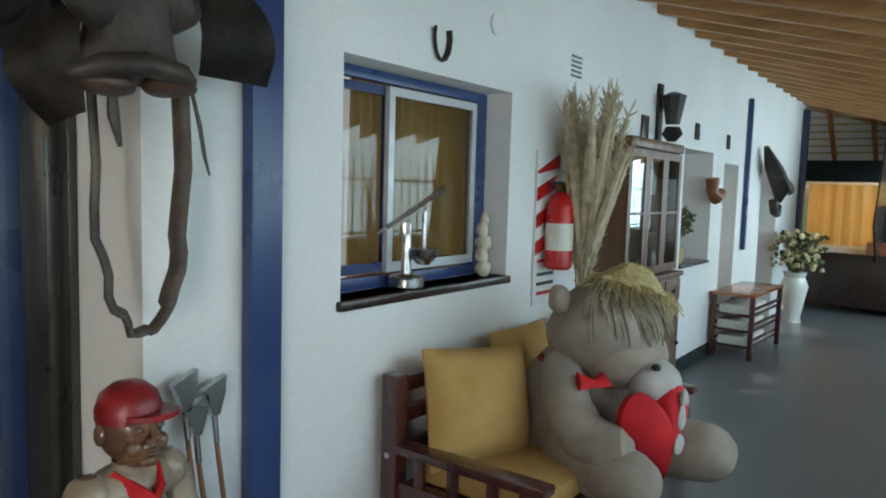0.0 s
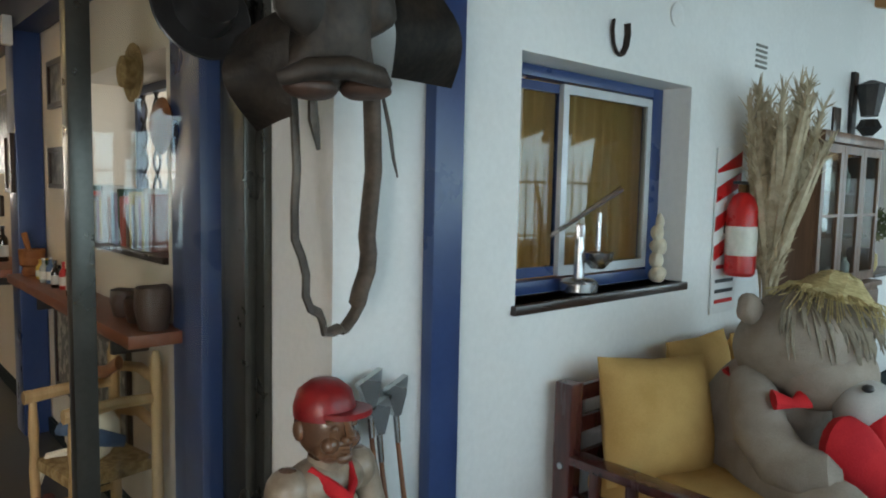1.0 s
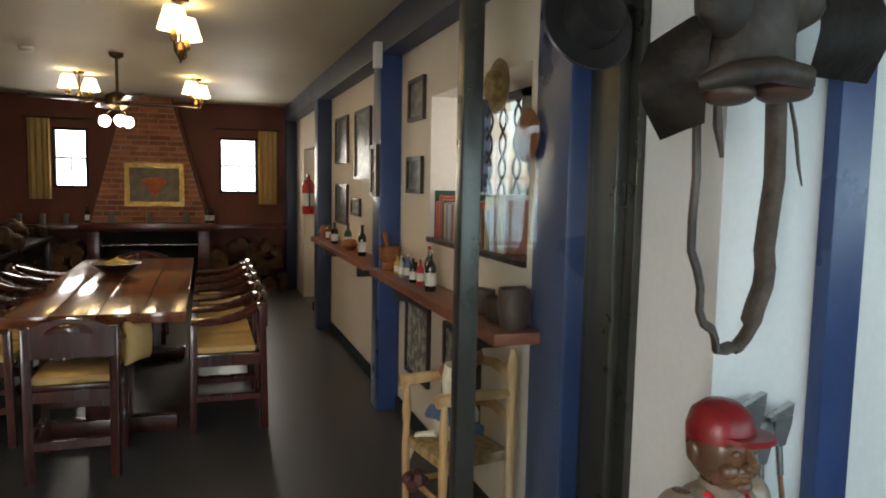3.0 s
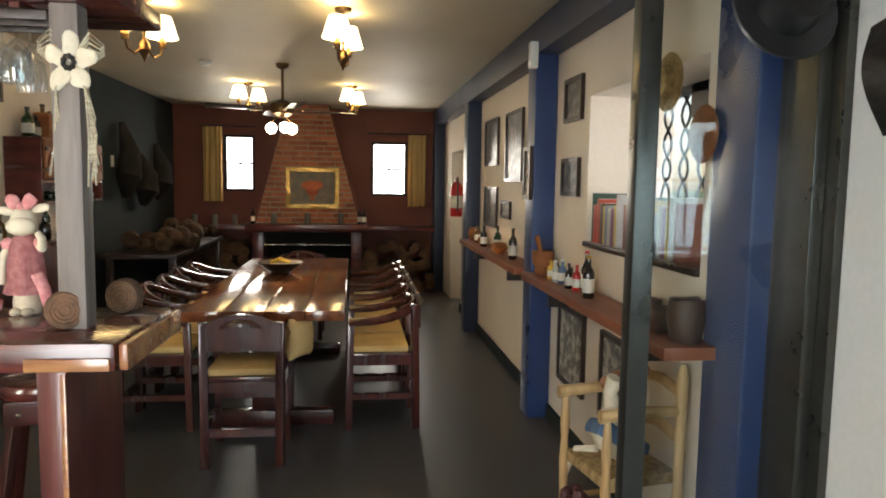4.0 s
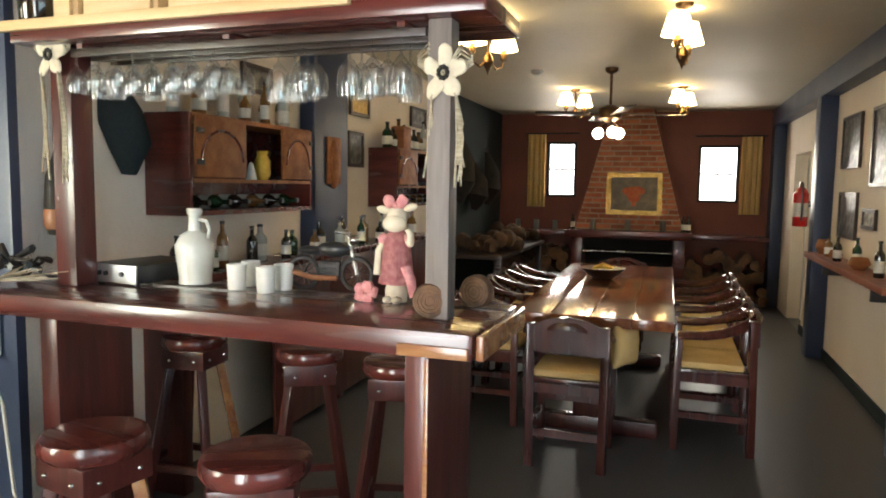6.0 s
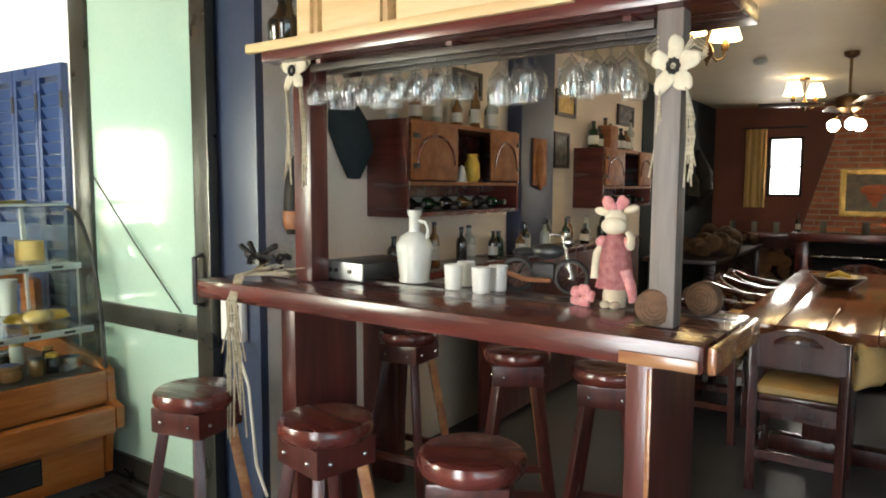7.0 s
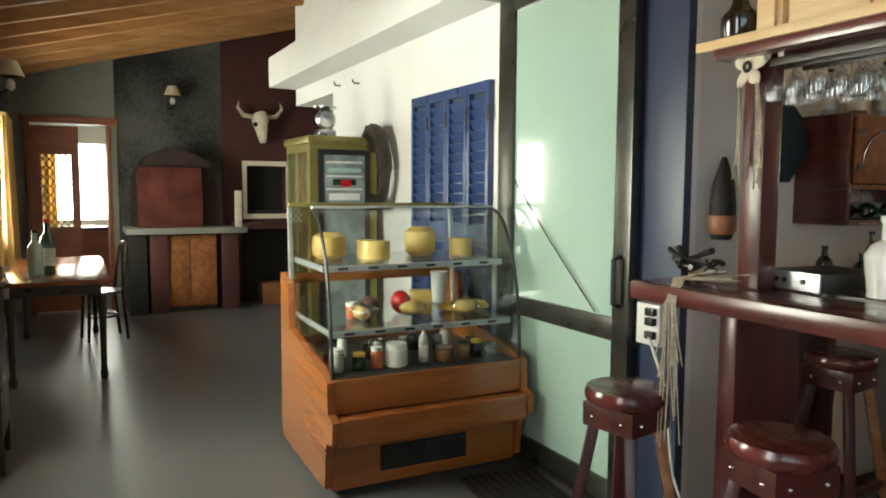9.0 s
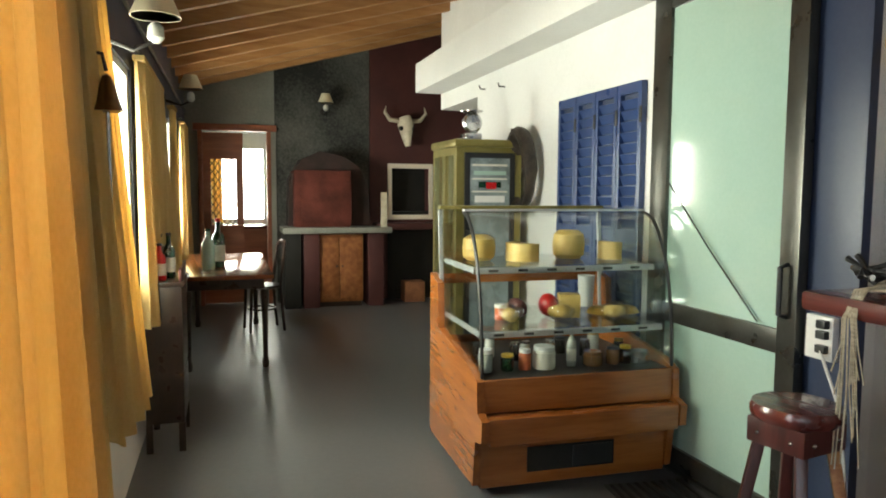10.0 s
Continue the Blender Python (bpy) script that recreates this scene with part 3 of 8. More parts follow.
# west end wall
XW = -9.0
setting("wall_west", wall_y(bmx(), -0.3, 1.06, XW - 0.25, XW, 0, 3.8, [(0.16, 1.0, 0, 2.12)]), "cement", "raw cement wall over the door")
setting("wall_west_sooty", wall_y(bmx(), 1.06, 2.24, XW - 0.25, XW + 0.02, 0, 3.8), "soot", "smoke-stained cement wall")
setting("wall_west_maroon", wall_y(bmx(), 2.24, 3.6, XW - 0.25, XW + 0.06, 0, 3.9, [(2.52, 3.02, 1.10, 1.70)]), "maroon", "maroon chimney wall with a hearth opening")
setting("wall_west_corner", wall_y(bmx(), 1.0, 1.07, XW, XW + 0.05, 0, 2.2), "cement")
setting("wall_niche", wall_x(bmx(), -9.0, -6.2, 3.6, 3.8, 0, 3.9), "cement")
setting("wall_niche_side", wall_y(bmx(), 3.0, 3.6, -6.2, -6.0, 0, 3.9), "white")
# room beyond the west door
setting("wall_beyond", wall_y(bmx(), -0.3, 3.0, -11.7, -11.5, 0, 2.8, [(0.35, 1.05, 0.95, 2.05)]), "white")
setting("wall_beyond_south", wall_x(bmx(), -11.5, -9.25, -0.4, -0.3, 0, 2.8), "white")
setting("wall_beyond_north", wall_x(bmx(), -11.5, -9.25, 1.7, 1.8, 0, 2.8), "white")
setting("ceiling_beyond", box(bmx(), -11.7, -0.4, 2.8, -9.25, 1.8, 2.9), "ceil")
# far east end
setting("wall_east", wall_y(bmx(), -0.8, 3.4, 12.0, 12.2, 0, 3.4, [(0.2, 2.32, 0.80, 1.62)]), "white")
setting("trim_east_beam", box(bmx(), 11.86, -0.6, 1.68, 11.998, 3.2, 1.98, 0.01), "slate", "dark painted beam")
thatch = thing("thatched_eave", (11.6, 1.1, 2.0), "thatched eave on rafters and battens over the far room", "thatch")
for k in range(8):
    part("rafter", beam(bmx(), (0.30, -1.75 + 0.5 * k, 0.0), (-0.55, -1.75 + 0.5 * k, 0.62), 0.05, 0.08), "cabw", thatch)
for k in range(7):
    part("batten", box(bmx(), 0.27 - 0.12 * k, -1.9, 0.075 + 0.088 * k, 0.30 - 0.12 * k, 2.0, 0.10 + 0.088 * k), "straw", thatch)
part("reed_layer", beam(bmx(), (0.33, 0.05, 0.10), (-0.52, 0.05, 0.72), 0.02, 3.9, (0, 1, 0)), "dark", thatch)
setting("trim_east_corner", box(bmx(), 10.85, 2.05, 0, 11.0, 2.118, 2.6, 0.01), "dusk")
setting("wall_east_return", wall_x(bmx(), 11.0, 12.0, 2.6, 2.8, 0, 3.4), "white")


def roof(x0, x1, y0, y1, z_at, step, name):
    """Pine rafters under long boards, sloping down to the outer wall."""
    sl = 0.27
    z = lambda y: z_at + sl * (y - 2.12)
    ang = math.atan(sl)
    bm = bmx()
    n = 22
    for i in range(n):
        a, b = y0 + (y1 - y0) * i / n, y0 + (y1 - y0) * (i + 1) / n - 0.004
        prism(bm, [(a, z(a) + 0.13), (b, z(b) + 0.13), (b, z(b) + 0.155), (a, z(a) + 0.155)], "x", x0, x1)
    x = x0 + 0.12
    while x < x1:
        prism(bm, [(y0, z(y0)), (y1, z(y1)), (y1, z(y1) + 0.129), (y0, z(y0) + 0.129)], "x", x - 0.03, x + 0.03)
        x += step
    ob = setting(name, bm, "pine", "pine rafters under a sloping board ceiling")
    cover = bmx()
    prism(cover, [(y0, z(y0) + 0.16), (y1, z(y1) + 0.16), (y1, z(y1) + 0.24), (y0, z(y0) + 0.24)], "x", x0, x1)
    setting(name + "_roofing", cover, "cement")
    return ob

roof(0.2, 12.1, -0.9, 2.13, 2.66, 0.42, "ceiling_veranda_east")
roof(-9.2, 0.19, -0.32, 3.75, 3.10, 0.50, "ceiling_veranda_west")
setting("wall_gable", box(bmx(), 0.2, -0.8, 2.0, 0.24, 2.9, 4.0), "white")

# brightness outside the small windows
for nm, q in (("far", (-3.5, 11.6, 0.2, 3.5, 11.62, 3.4)), ("west", (-13.2, -1.5, 0, -13.18, 3.5, 3.4)), ("south", (-10.5, -2.6, 0.0, 0.1, -2.58, 3.2)), ("books", (3.2, 2.9, 0.6, 3.22, 4.6, 2.6))):
    setting("backdrop_" + nm, box(bmx(), *q), "yard" if nm == "books" else "daylight")
# garden hedge outside the veranda
bm = bmx()
rnd = random.Random(4)
for i in range(420):
    x, y, z = rnd.uniform(-2, 15), rnd.uniform(-9.5, -7.5), rnd.uniform(0, 2.6)
    ball(bm, (x, y, z), (rnd.uniform(0.25, 0.5), 0.3, rnd.uniform(0.2, 0.45)), 6, wob=0.15, seed=i)
tagged(new("hedge", mesh_of("hedge", bm, "hedge")), "leafy green hedge across the lawn", "hedge", "", "stuff")

# ---- doorway of the dining room: fixed pane and sliding door ----
pane = thing("glass_partition", (1.10, 2.65, 0), "clear glass panel in a bronze aluminium frame", "glass panel")
part("stile", box(bmx(), -0.032, -0.03, 0, 0.032, 0.03, 2.37, 0.006), "bronze", pane)
part("bottom_rail", box(bmx(), 0.032, -0.02, 0.0, 0.43, 0.02, 0.10, 0.004), "bronze", pane)
part("top_rail", box(bmx(), 0.032, -0.02, 2.28, 0.43, 0.02, 2.37, 0.004), "bronze", pane)
p_ = part("pane", box(bmx(), 0.032, -0.003, 0.10, 0.43, 0.003, 2.28), "partition", pane)
p_.visible_shadow = False
part("jamb_post", box(bmx(), 0.43, -0.14, 0, 0.47, 0.03, 2.37, 0.006), "bronze", pane)
part("jamb_post", box(bmx(), 0.47, -0.19, 0, 0.498, -0.02, 2.37, 0.004), "bronze", pane)

door = thing("sliding_door", (-2.77, 2.63, 0), "sliding glass door in bronze aluminium, pushed open", "door")
DW = 0.51
part("stile", box(bmx(), -DW, -0.025, 0.03, -DW + 0.14, 0.025, 2.42, 0.005), "bronze", door)
part("stile", box(bmx(), DW - 0.10, -0.025, 0.03, DW, 0.025, 2.42, 0.005), "bronze", door)
part("bottom_rail", box(bmx(), -DW + 0.14, -0.024, 0.03, DW - 0.10, 0.024, 0.13, 0.004), "bronze", door)
part("middle_rail", box(bmx(), -DW + 0.14, -0.024, 0.76, DW - 0.10, 0.024, 0.86, 0.004), "bronze", door)
part("top_rail", box(bmx(), -DW + 0.14, -0.024, 2.33, DW - 0.10, 0.024, 2.42, 0.004), "bronze", door)
for z0, z1 in ((0.13, 0.76), (0.86, 2.33)):
    part("pane", box(bmx(), -DW + 0.14, -0.006, z0, DW - 0.10, 0.006, z1), "frost", door, "milky green reflective pane")
hd = part("handle", tube(bmx(), [(DW - 0.05, -0.028, 0.92), (DW - 0.05, -0.065, 0.93), (DW - 0.05, -0.065, 1.12), (DW - 0.05, -0.028, 1.13)], 0.011), "blackp", door)
part("cable", tube(bmx(), [(-0.36, -0.022, 1.47), (-0.03, -0.024, 1.16), (0.3, -0.022, 0.87)], 0.004, 6), "blackp", door)
trk = thing("door_track", (-2.6, 2.62, 2.42), "bronze sliding door track with a capped end", "door track")
prof = [(-0.12, 0.0), (0.03, 0.0), (0.03, 0.16), (-0.06, 0.16), (-0.09, 0.10), (-0.14, 0.07)]
part("cover", prism(bmx(), prof, "x", -0.75, 4.0), "bronze", trk)
for k in (-0.62, 0.0, 0.6):
    part("hanger", box(bmx(), k - 0.03, -0.01, 0.0, k + 0.03, 0.02, 0.04, 0.003), "iron", trk)
setting("trim_sill_track", box(bmx(), -3.3, 2.60, 0.0, 1.60, 2.66, 0.02, 0.004), "bronze")

# ---- veranda, east: window with its things ----
win = thing("window_blue", (2.915, 2.26, 1.02), "blue timber window with white sliding sash", "window")
for q in ((-0.565, 0, 0.0, -0.51, 0.06, 0.872), (0.485, 0, 0.0, 0.565, 0.06, 0.872), (-0.51, 0, 0.0, 0.485, 0.06, 0.05), (-0.51, 0, 0.83, 0.485, 0.06, 0.872)):
    part("frame", box(bmx(), *q, 0.004), "blue", win)
for nm, a, b, y, mt in (("sash", -0.505, -0.12, 0.035, "blue"), ("sash", -0.16, 0.475, 0.01, "alu")):
    s_ = part(nm, wall_x(bmx(), a, b, y - 0.012, y + 0.012, 0.06, 0.82, [(a + 0.035, b - 0.035, 0.10, 0.785)]), mt, win)
    part("pane", box(bmx(), a + 0.035, y - 0.003, 0.10, b - 0.035, y + 0.003, 0.785), "tinted", s_)
part("sill", box(bmx(), -0.585, -0.165, -0.035, 0.575, 0.0, 0.0, 0.006), "dark", win, "dark red polished sill")
single("window_curtain", wavy(bmx(), 2.62, 3.46, 1.88, 1.02, 2.345, 13, 0.016), "gold", "gold curtain drawn behind the window", "curtain")
bm = bmx()
lathe(bm, [(0.055, 0), (0.06, 0.006), (0.06, 0.03), (0.05, 0.04), (0.018, 0.045), (0.014, 0.17)], seg=20)
box(bm, -0.014, -0.012, 0.16, 0.014, 0.012, 0.21, 0.004)
juicer = thing("citrus_press", (2.80, 2.19, 1.02), "chromed lever citrus press on the window sill", "juicer", -48)
juicer.scale = (1.3, 1.3, 1.3)
part("body", bm, "steel", juicer)
part("lever", tube(bmx(), [(-0.09, 0, 0.17), (0.0, 0, 0.235), (0.12, 0, 0.32)], [0.007, 0.008, 0.01]), "steel", juicer)
part("cup", lathe(bmx(), [(0.02, 0.075), (0.045, 0.10), (0.05, 0.125), (0.046, 0.125), (0.01, 0.09)], (0.055, 0, 0)), "steel", juicer)
part("plunger", rod(bmx(), (0.055, 0, 0.13), (0.055, 0, 0.245), 0.008), "steel", juicer)
bm = bmx()
for z, r in ((0.03, 0.038), (0.085, 0.030), (0.135, 0.036), (0.185, 0.026), (0.225, 0.018)):
    ball(bm, (0.006 * math.sin(z * 60), 0, z), (r, r * 0.9, 0.034), 12, wob=0.006, seed=z * 9)
bmesh.ops.scale(bm, vec=(1.15, 1.15, 1.2), verts=bm.verts[:])
single("stone_figurine", bm, "bone", "pale carved stone figurine on the window sill", "figurine", (3.36, 2.18, 1.02))

bm = bmx()
tube(bm, [(-0.045, 0, 0.06), (-0.05, 0, 0.02), (-0.04, 0, -0.03), (-0.018, 0, -0.06), (0, 0, -0.066), (0.018, 0, -0.06), (0.04, 0, -0.03), (0.05, 0, 0.02), (0.045, 0, 0.06)], 0.014, 8, 0.5)
single("horseshoe", bm, "rust", "rusty horseshoe nailed to the wall", "horseshoe", (2.9, 2.11, 2.02))
single("round_cover", lathe(bmx(), [(0.05, 0), (0.052, 0.008), (0.04, 0.014), (0.0, 0.015)], m=Matrix.Rotation(radians(90), 3, "X")), "white", "round white cover plate on the wall", "cover plate", (3.32, 2.12, 2.18))
vent = thing("wall_vent", (4.14, 2.118, 2.06), "small white slotted vent in the wall", "vent")
for i in range(5):
    part("slat", box(bmx(), -0.06, -0.008, i * 0.026, 0.06, 0.0, i * 0.026 + 0.012, 0.002), "cement", vent)

# saddle with straps over the wall corner
sad = thing("saddle", (1.54, 2.05, 1.66), "old dark leather saddle hung on the wall corner", "saddle")
bm = bmx()
rows = []
for z, w, y0, dp in ((0.46, 0.10, -0.12, 0.07), (0.36, 0.115, -0.14, 0.09), (0.27, 0.12, -0.17, 0.10), (0.20, 0.10, -0.19, 0.10), (0.13, 0.085, -0.20, 0.09), (0.07, 0.095, -0.19, 0.085), (0.03, 0.125, -0.17, 0.085), (0.005, 0.135, -0.16, 0.08)):
    rows.append([bm.verts.new((-0.12 + w * math.cos(a), y0 - dp * math.sin(a) * (1 + 0.1 * math.cos(2 * a)), z + 0.012 * math.sin(2 * a))) for a in [2 * math.pi * k / 20 for k in range(20)]])
for r0, r1 in zip(rows, rows[1:]):
    for i in range(20):
        bm.faces.new((r0[i], r0[(i + 1) % 20], r1[(i + 1) % 20], r1[i]))
bm.faces.new(rows[0])
bm.faces.new(rows[-1])
part("seat", bm, "leather", sad)
for sx, dz in ((-0.19, 0.0), (-0.03, 0.02)):
    part("pad", ball(bmx(), (sx, -0.215, 0.155 + dz), (0.075, 0.055, 0.07), 16, wob=0.015, seed=sx), "leather", sad)
part("seat_roll", tube(bmx(), [(-0.262, -0.22, -0.014), (-0.215, -0.262, 0.006), (-0.125, -0.275, 0.018), (-0.035, -0.262, 0.012), (0.012, -0.225, 0.004)], [0.016, 0.024, 0.026, 0.024, 0.016], 12), "leather", sad)
for sx, dz in ((-0.176, 0.0), (-0.026, 0.012)):
    part("panel", ball(bmx(), (sx, -0.20, -0.022 + dz), (0.072, 0.05, 0.028), 16, wob=0.012, seed=sx), "brownl", sad, "brown worn leather panel")
part("flap", sheet(bmx(), (-0.20, -0.20, 0.16), (-0.20, -0.17, -0.085), (-0.30, -0.09, 0.085), (-0.235, -0.06, -0.115), (-0.075, -0.06, 0.0), 0.014, 16, 0.10), "leather", sad, "stiff curled leather flap")
part("flap", sheet(bmx(), (-0.005, -0.20, 0.22), (0.08, -0.15, 0.035), (0.14, -0.12, 0.36), (0.365, -0.075, 0.045), (0.03, -0.075, -0.012), 0.013, 12, 0.08), "leather", sad, "stiff curled leather flap")
part("hook", rod(bmx(), (0.08, 0.08, 0.40), (-0.05, -0.15, 0.42), 0.012), "iron", sad)
pts = []
for i in range(25):
    a = math.pi * i / 24
    wob = 0.008 * math.sin(i * 1.7)
    pts.append((-0.115 * math.cos(a) + wob - 0.02, -0.055 - 0.02 * math.sin(a), -0.005 - 0.60 * math.sin(a) ** 0.55 + wob))
part("girth_strap", tube(bmx(), pts, [0.020 if i < 17 else 0.029 for i in range(25)], 10, 0.5), "strap", sad, "worn girth strap hanging in a loop")
part("strap_end", tube(bmx(), [(0.12, -0.07, 0.0), (0.135, -0.08, -0.08), (0.15, -0.08, -0.16), (0.165, -0.08, -0.21)], [0.012, 0.014, 0.012, 0.006], 6, 0.4), "strap", sad)
part("strap_fringe", tube(bmx(), [(-0.10, -0.08, 0.02), (-0.10, -0.09, -0.08), (-0.085, -0.09, -0.15)], [0.02, 0.03, 0.012], 6, 0.4), "strap", sad)
part("cord", tube(bmx(), [(-0.17, -0.2, 0.12), (-0.18, -0.21, 0.06), (-0.185, -0.20, 0.0)], 0.008, 6), "strap", sad)

hat = thing("felt_hat", (1.37, 2.44, 1.90), "black felt hat hung beside the glass door", "hat")
rot = Matrix.Rotation(radians(75), 3, "X")
part("brim", lathe(bmx(), [(0.06, 0.0), (0.14, 0.0), (0.145, 0.008), (0.14, 0.012), (0.07, 0.012)], m=rot, seg=24), "blackp", hat)
part("peg", rod(bmx(), (0.14, 0.03, 0.02), (0.17, 0.09, 0.05), 0.01), "iron", hat)
part("crown", lathe(bmx(), [(0.085, 0.0), (0.082, 0.05), (0.07, 0.09), (0.03, 0.10), (0.0, 0.09)], m=rot, seg=20), "blackp", hat)

# carved figure, one plain shape
bm = bmx()
lathe(bm, [(0.13, 0), (0.14, 0.02), (0.14, 0.06), (0.09, 0.08)], seg=20)
for s in (-1, 1):
    tube(bm, [(s * 0.05, 0, 0.07), (s * 0.055, -0.01, 0.25), (s * 0.05, 0, 0.42)], [0.04, 0.045, 0.055], 10)
    tube(bm, [(s * 0.125, 0, 0.72), (s * 0.155, -0.03, 0.56), (s * 0.12, -0.10, 0.45)], [0.042, 0.036, 0.028], 10)
ball(bm, (0, 0, 0.55), (0.125, 0.085, 0.18), 18)
ball(bm, (0, 0, 0.72), (0.128, 0.07, 0.062), 16)
for s in (-1, 1):
    ball(bm, (s * 0.105, 0, 0.725), (0.052, 0.055, 0.056), 12)
rod(bm, (0, 0, 0.70), (0, -0.012, 0.79), 0.045)
ball(bm, (0, -0.005, 0.868), (0.068, 0.078, 0.088), 22)
ball(bm, (0, -0.032, 0.822), (0.055, 0.052, 0.048), 16)
ball(bm, (0, -0.075, 0.797), (0.024, 0.016, 0.015), 10)
for s in (-1, 1):
    ball(bm, (s * 0.033, -0.062, 0.832), (0.024, 0.022, 0.022), 10)
    ball(bm, (s * 0.028, -0.074, 0.872), (0.014, 0.008, 0.008), 10)
    tube(bm, [(s * 0.010, -0.079, 0.888), (s * 0.028, -0.080, 0.894), (s * 0.048, -0.066, 0.888)], 0.006, 6)
    ball(bm, (s * 0.068, 0.008, 0.858), (0.010, 0.018, 0.026), 10)
    ball(bm, (s * 0.012, -0.089, 0.846), (0.010, 0.011, 0.009), 8)
tube(bm, [(0, -0.080, 0.884), (0, -0.090, 0.864), (0, -0.098, 0.850)], [0.007, 0.010, 0.014], 8)
for z, w in ((0.824, 0.024), (0.814, 0.021)):
    tube(bm, [(-w, -0.074, z + 0.002), (0, -0.088, z), (w, -0.074, z + 0.002)], [0.003, 0.007, 0.003], 8)
cf = single("carved_figure", bm, "skin", "carved and painted dark wooden figure on the floor", "statue", (1.425, 1.885, 0), 8)
cf.data.materials.append(M["bodypaint"])
for f_ in cf.data.polygons:
    if f_.center.z < 0.778 and 0.08 < f_.center.z:
        f_.material_index = 1
cap = thing("peaked_hat", (1.425, 1.88, 0.895), "red peaked cap on the carved figure", "cap", 30)
cap.scale = (0.92, 0.92, 0.95)
bm = bmx()
lathe(bm, [(0.080, 0.0), (0.081, 0.025), (0.070, 0.062), (0.04, 0.085), (0.0, 0.09)], (0, 0.0, -0.01), 20)
part("crown", bm, "capred", cap)
bm = bmx()
prism(bm, [(0.072 * math.cos(a), -0.03 - 0.10 * math.sin(a)) for a in [math.pi * i / 14 for i in range(15)]], "z", -0.006, 0.008)
for v in bm.verts:
    v.co.z += 0.018 - 2.6 * v.co.x ** 2 + 0.10 * (v.co.y + 0.03)
part("peak", bm, "capred", cap)
single("red_neckerchief", tube(bmx(), [(-0.06, -0.02, 0.02), (-0.03, -0.075, -0.02), (0.0, -0.09, -0.05), (0.03, -0.075, -0.02), (0.06, -0.02, 0.02)], [0.012, 0.018, 0.022, 0.018, 0.012], 8, 0.6), "red", "red neckerchief round the figure's neck", "neckerchief", (1.425, 1.885, 0.748), 8)
for k, (x, lean, h) in enumerate(((1.70, 0.06, 0.85), (1.735, 0.03, 0.77), (1.795, 0.06, 0.815))):
    club = thing("golf_club", (x, 1.98, 0), "golf club with a steel head leaning on the wall", "golf club", group="golf clubs by the figure")
    part("shaft", rod(bmx(), (0, -0.06, 0), (0, 0.09, h - 0.12), 0.010, 0.007, 8), "tan", club)
    part("ferrule", rod(bmx(), (0, 0.085, h - 0.14), (0, 0.1, h - 0.04), 0.009, 0.010, 8), "steel", club)
    bm = bmx()
    prism(bm, [(-0.012, -0.06), (0.012, -0.06), (0.03, 0.0), (0.035, 0.055), (-0.045, 0.02), (-0.03, -0.01)], "y", 0.085, 0.108)
    hd = part("head", bm, "steel", club)
    hd.location = (0, 0, h)

# bench with cushions and the plush bear
bench = thing("wooden_bench", (3.35, 1.74, 0), "dark wooden bench with slatted arms against the wall", "bench")
for sx in (-0.78, 0.78):
    part("back_post", box(bmx(), sx - 0.035, 0.26, 0, sx + 0.035, 0.34, 0.73, 0.012), "chair", bench)
    part("front_post", box(bmx(), sx - 0.035, -0.34, 0, sx + 0.035, -0.27, 0.435, 0.008), "chair", bench)
    part("arm", box(bmx(), sx - 0.045, -0.37, 0.435, sx + 0.045, 0.26, 0.47, 0.012), "chair", bench)
    part("side_rail", box(bmx(), sx - 0.02, -0.27, 0.24, sx + 0.02, 0.26, 0.32, 0.006), "chair", bench)
    for yy in (-0.15, 0.02, 0.17):
        part("side_slat", box(bmx(), sx - 0.012, yy - 0.02, 0.32, sx + 0.012, yy + 0.02, 0.435, 0.003), "chair", bench)
    part("bolt", lathe(bmx(), [(0.014, 0), (0.012, 0.006), (0, 0.008)], (sx - 0.035 if sx < 0 else sx + 0.035, 0.30, 0.42), 10, Matrix.Rotation(radians(-90), 3, "Y")), "steel", bench)
part("seat_board", box(bmx(), -0.76, -0.33, 0.28, 0.76, 0.26, 0.31, 0.006), "chair", bench)
part("front_rail", box(bmx(), -0.745, -0.335, 0.20, 0.745, -0.30, 0.279, 0.006), "chair", bench)
for z in (0.42, 0.56, 0.68):
    part("back_slat", box(bmx(), -0.745, 0.28, z - 0.03, 0.745, 0.305, z + 0.03, 0.005), "chair", bench)


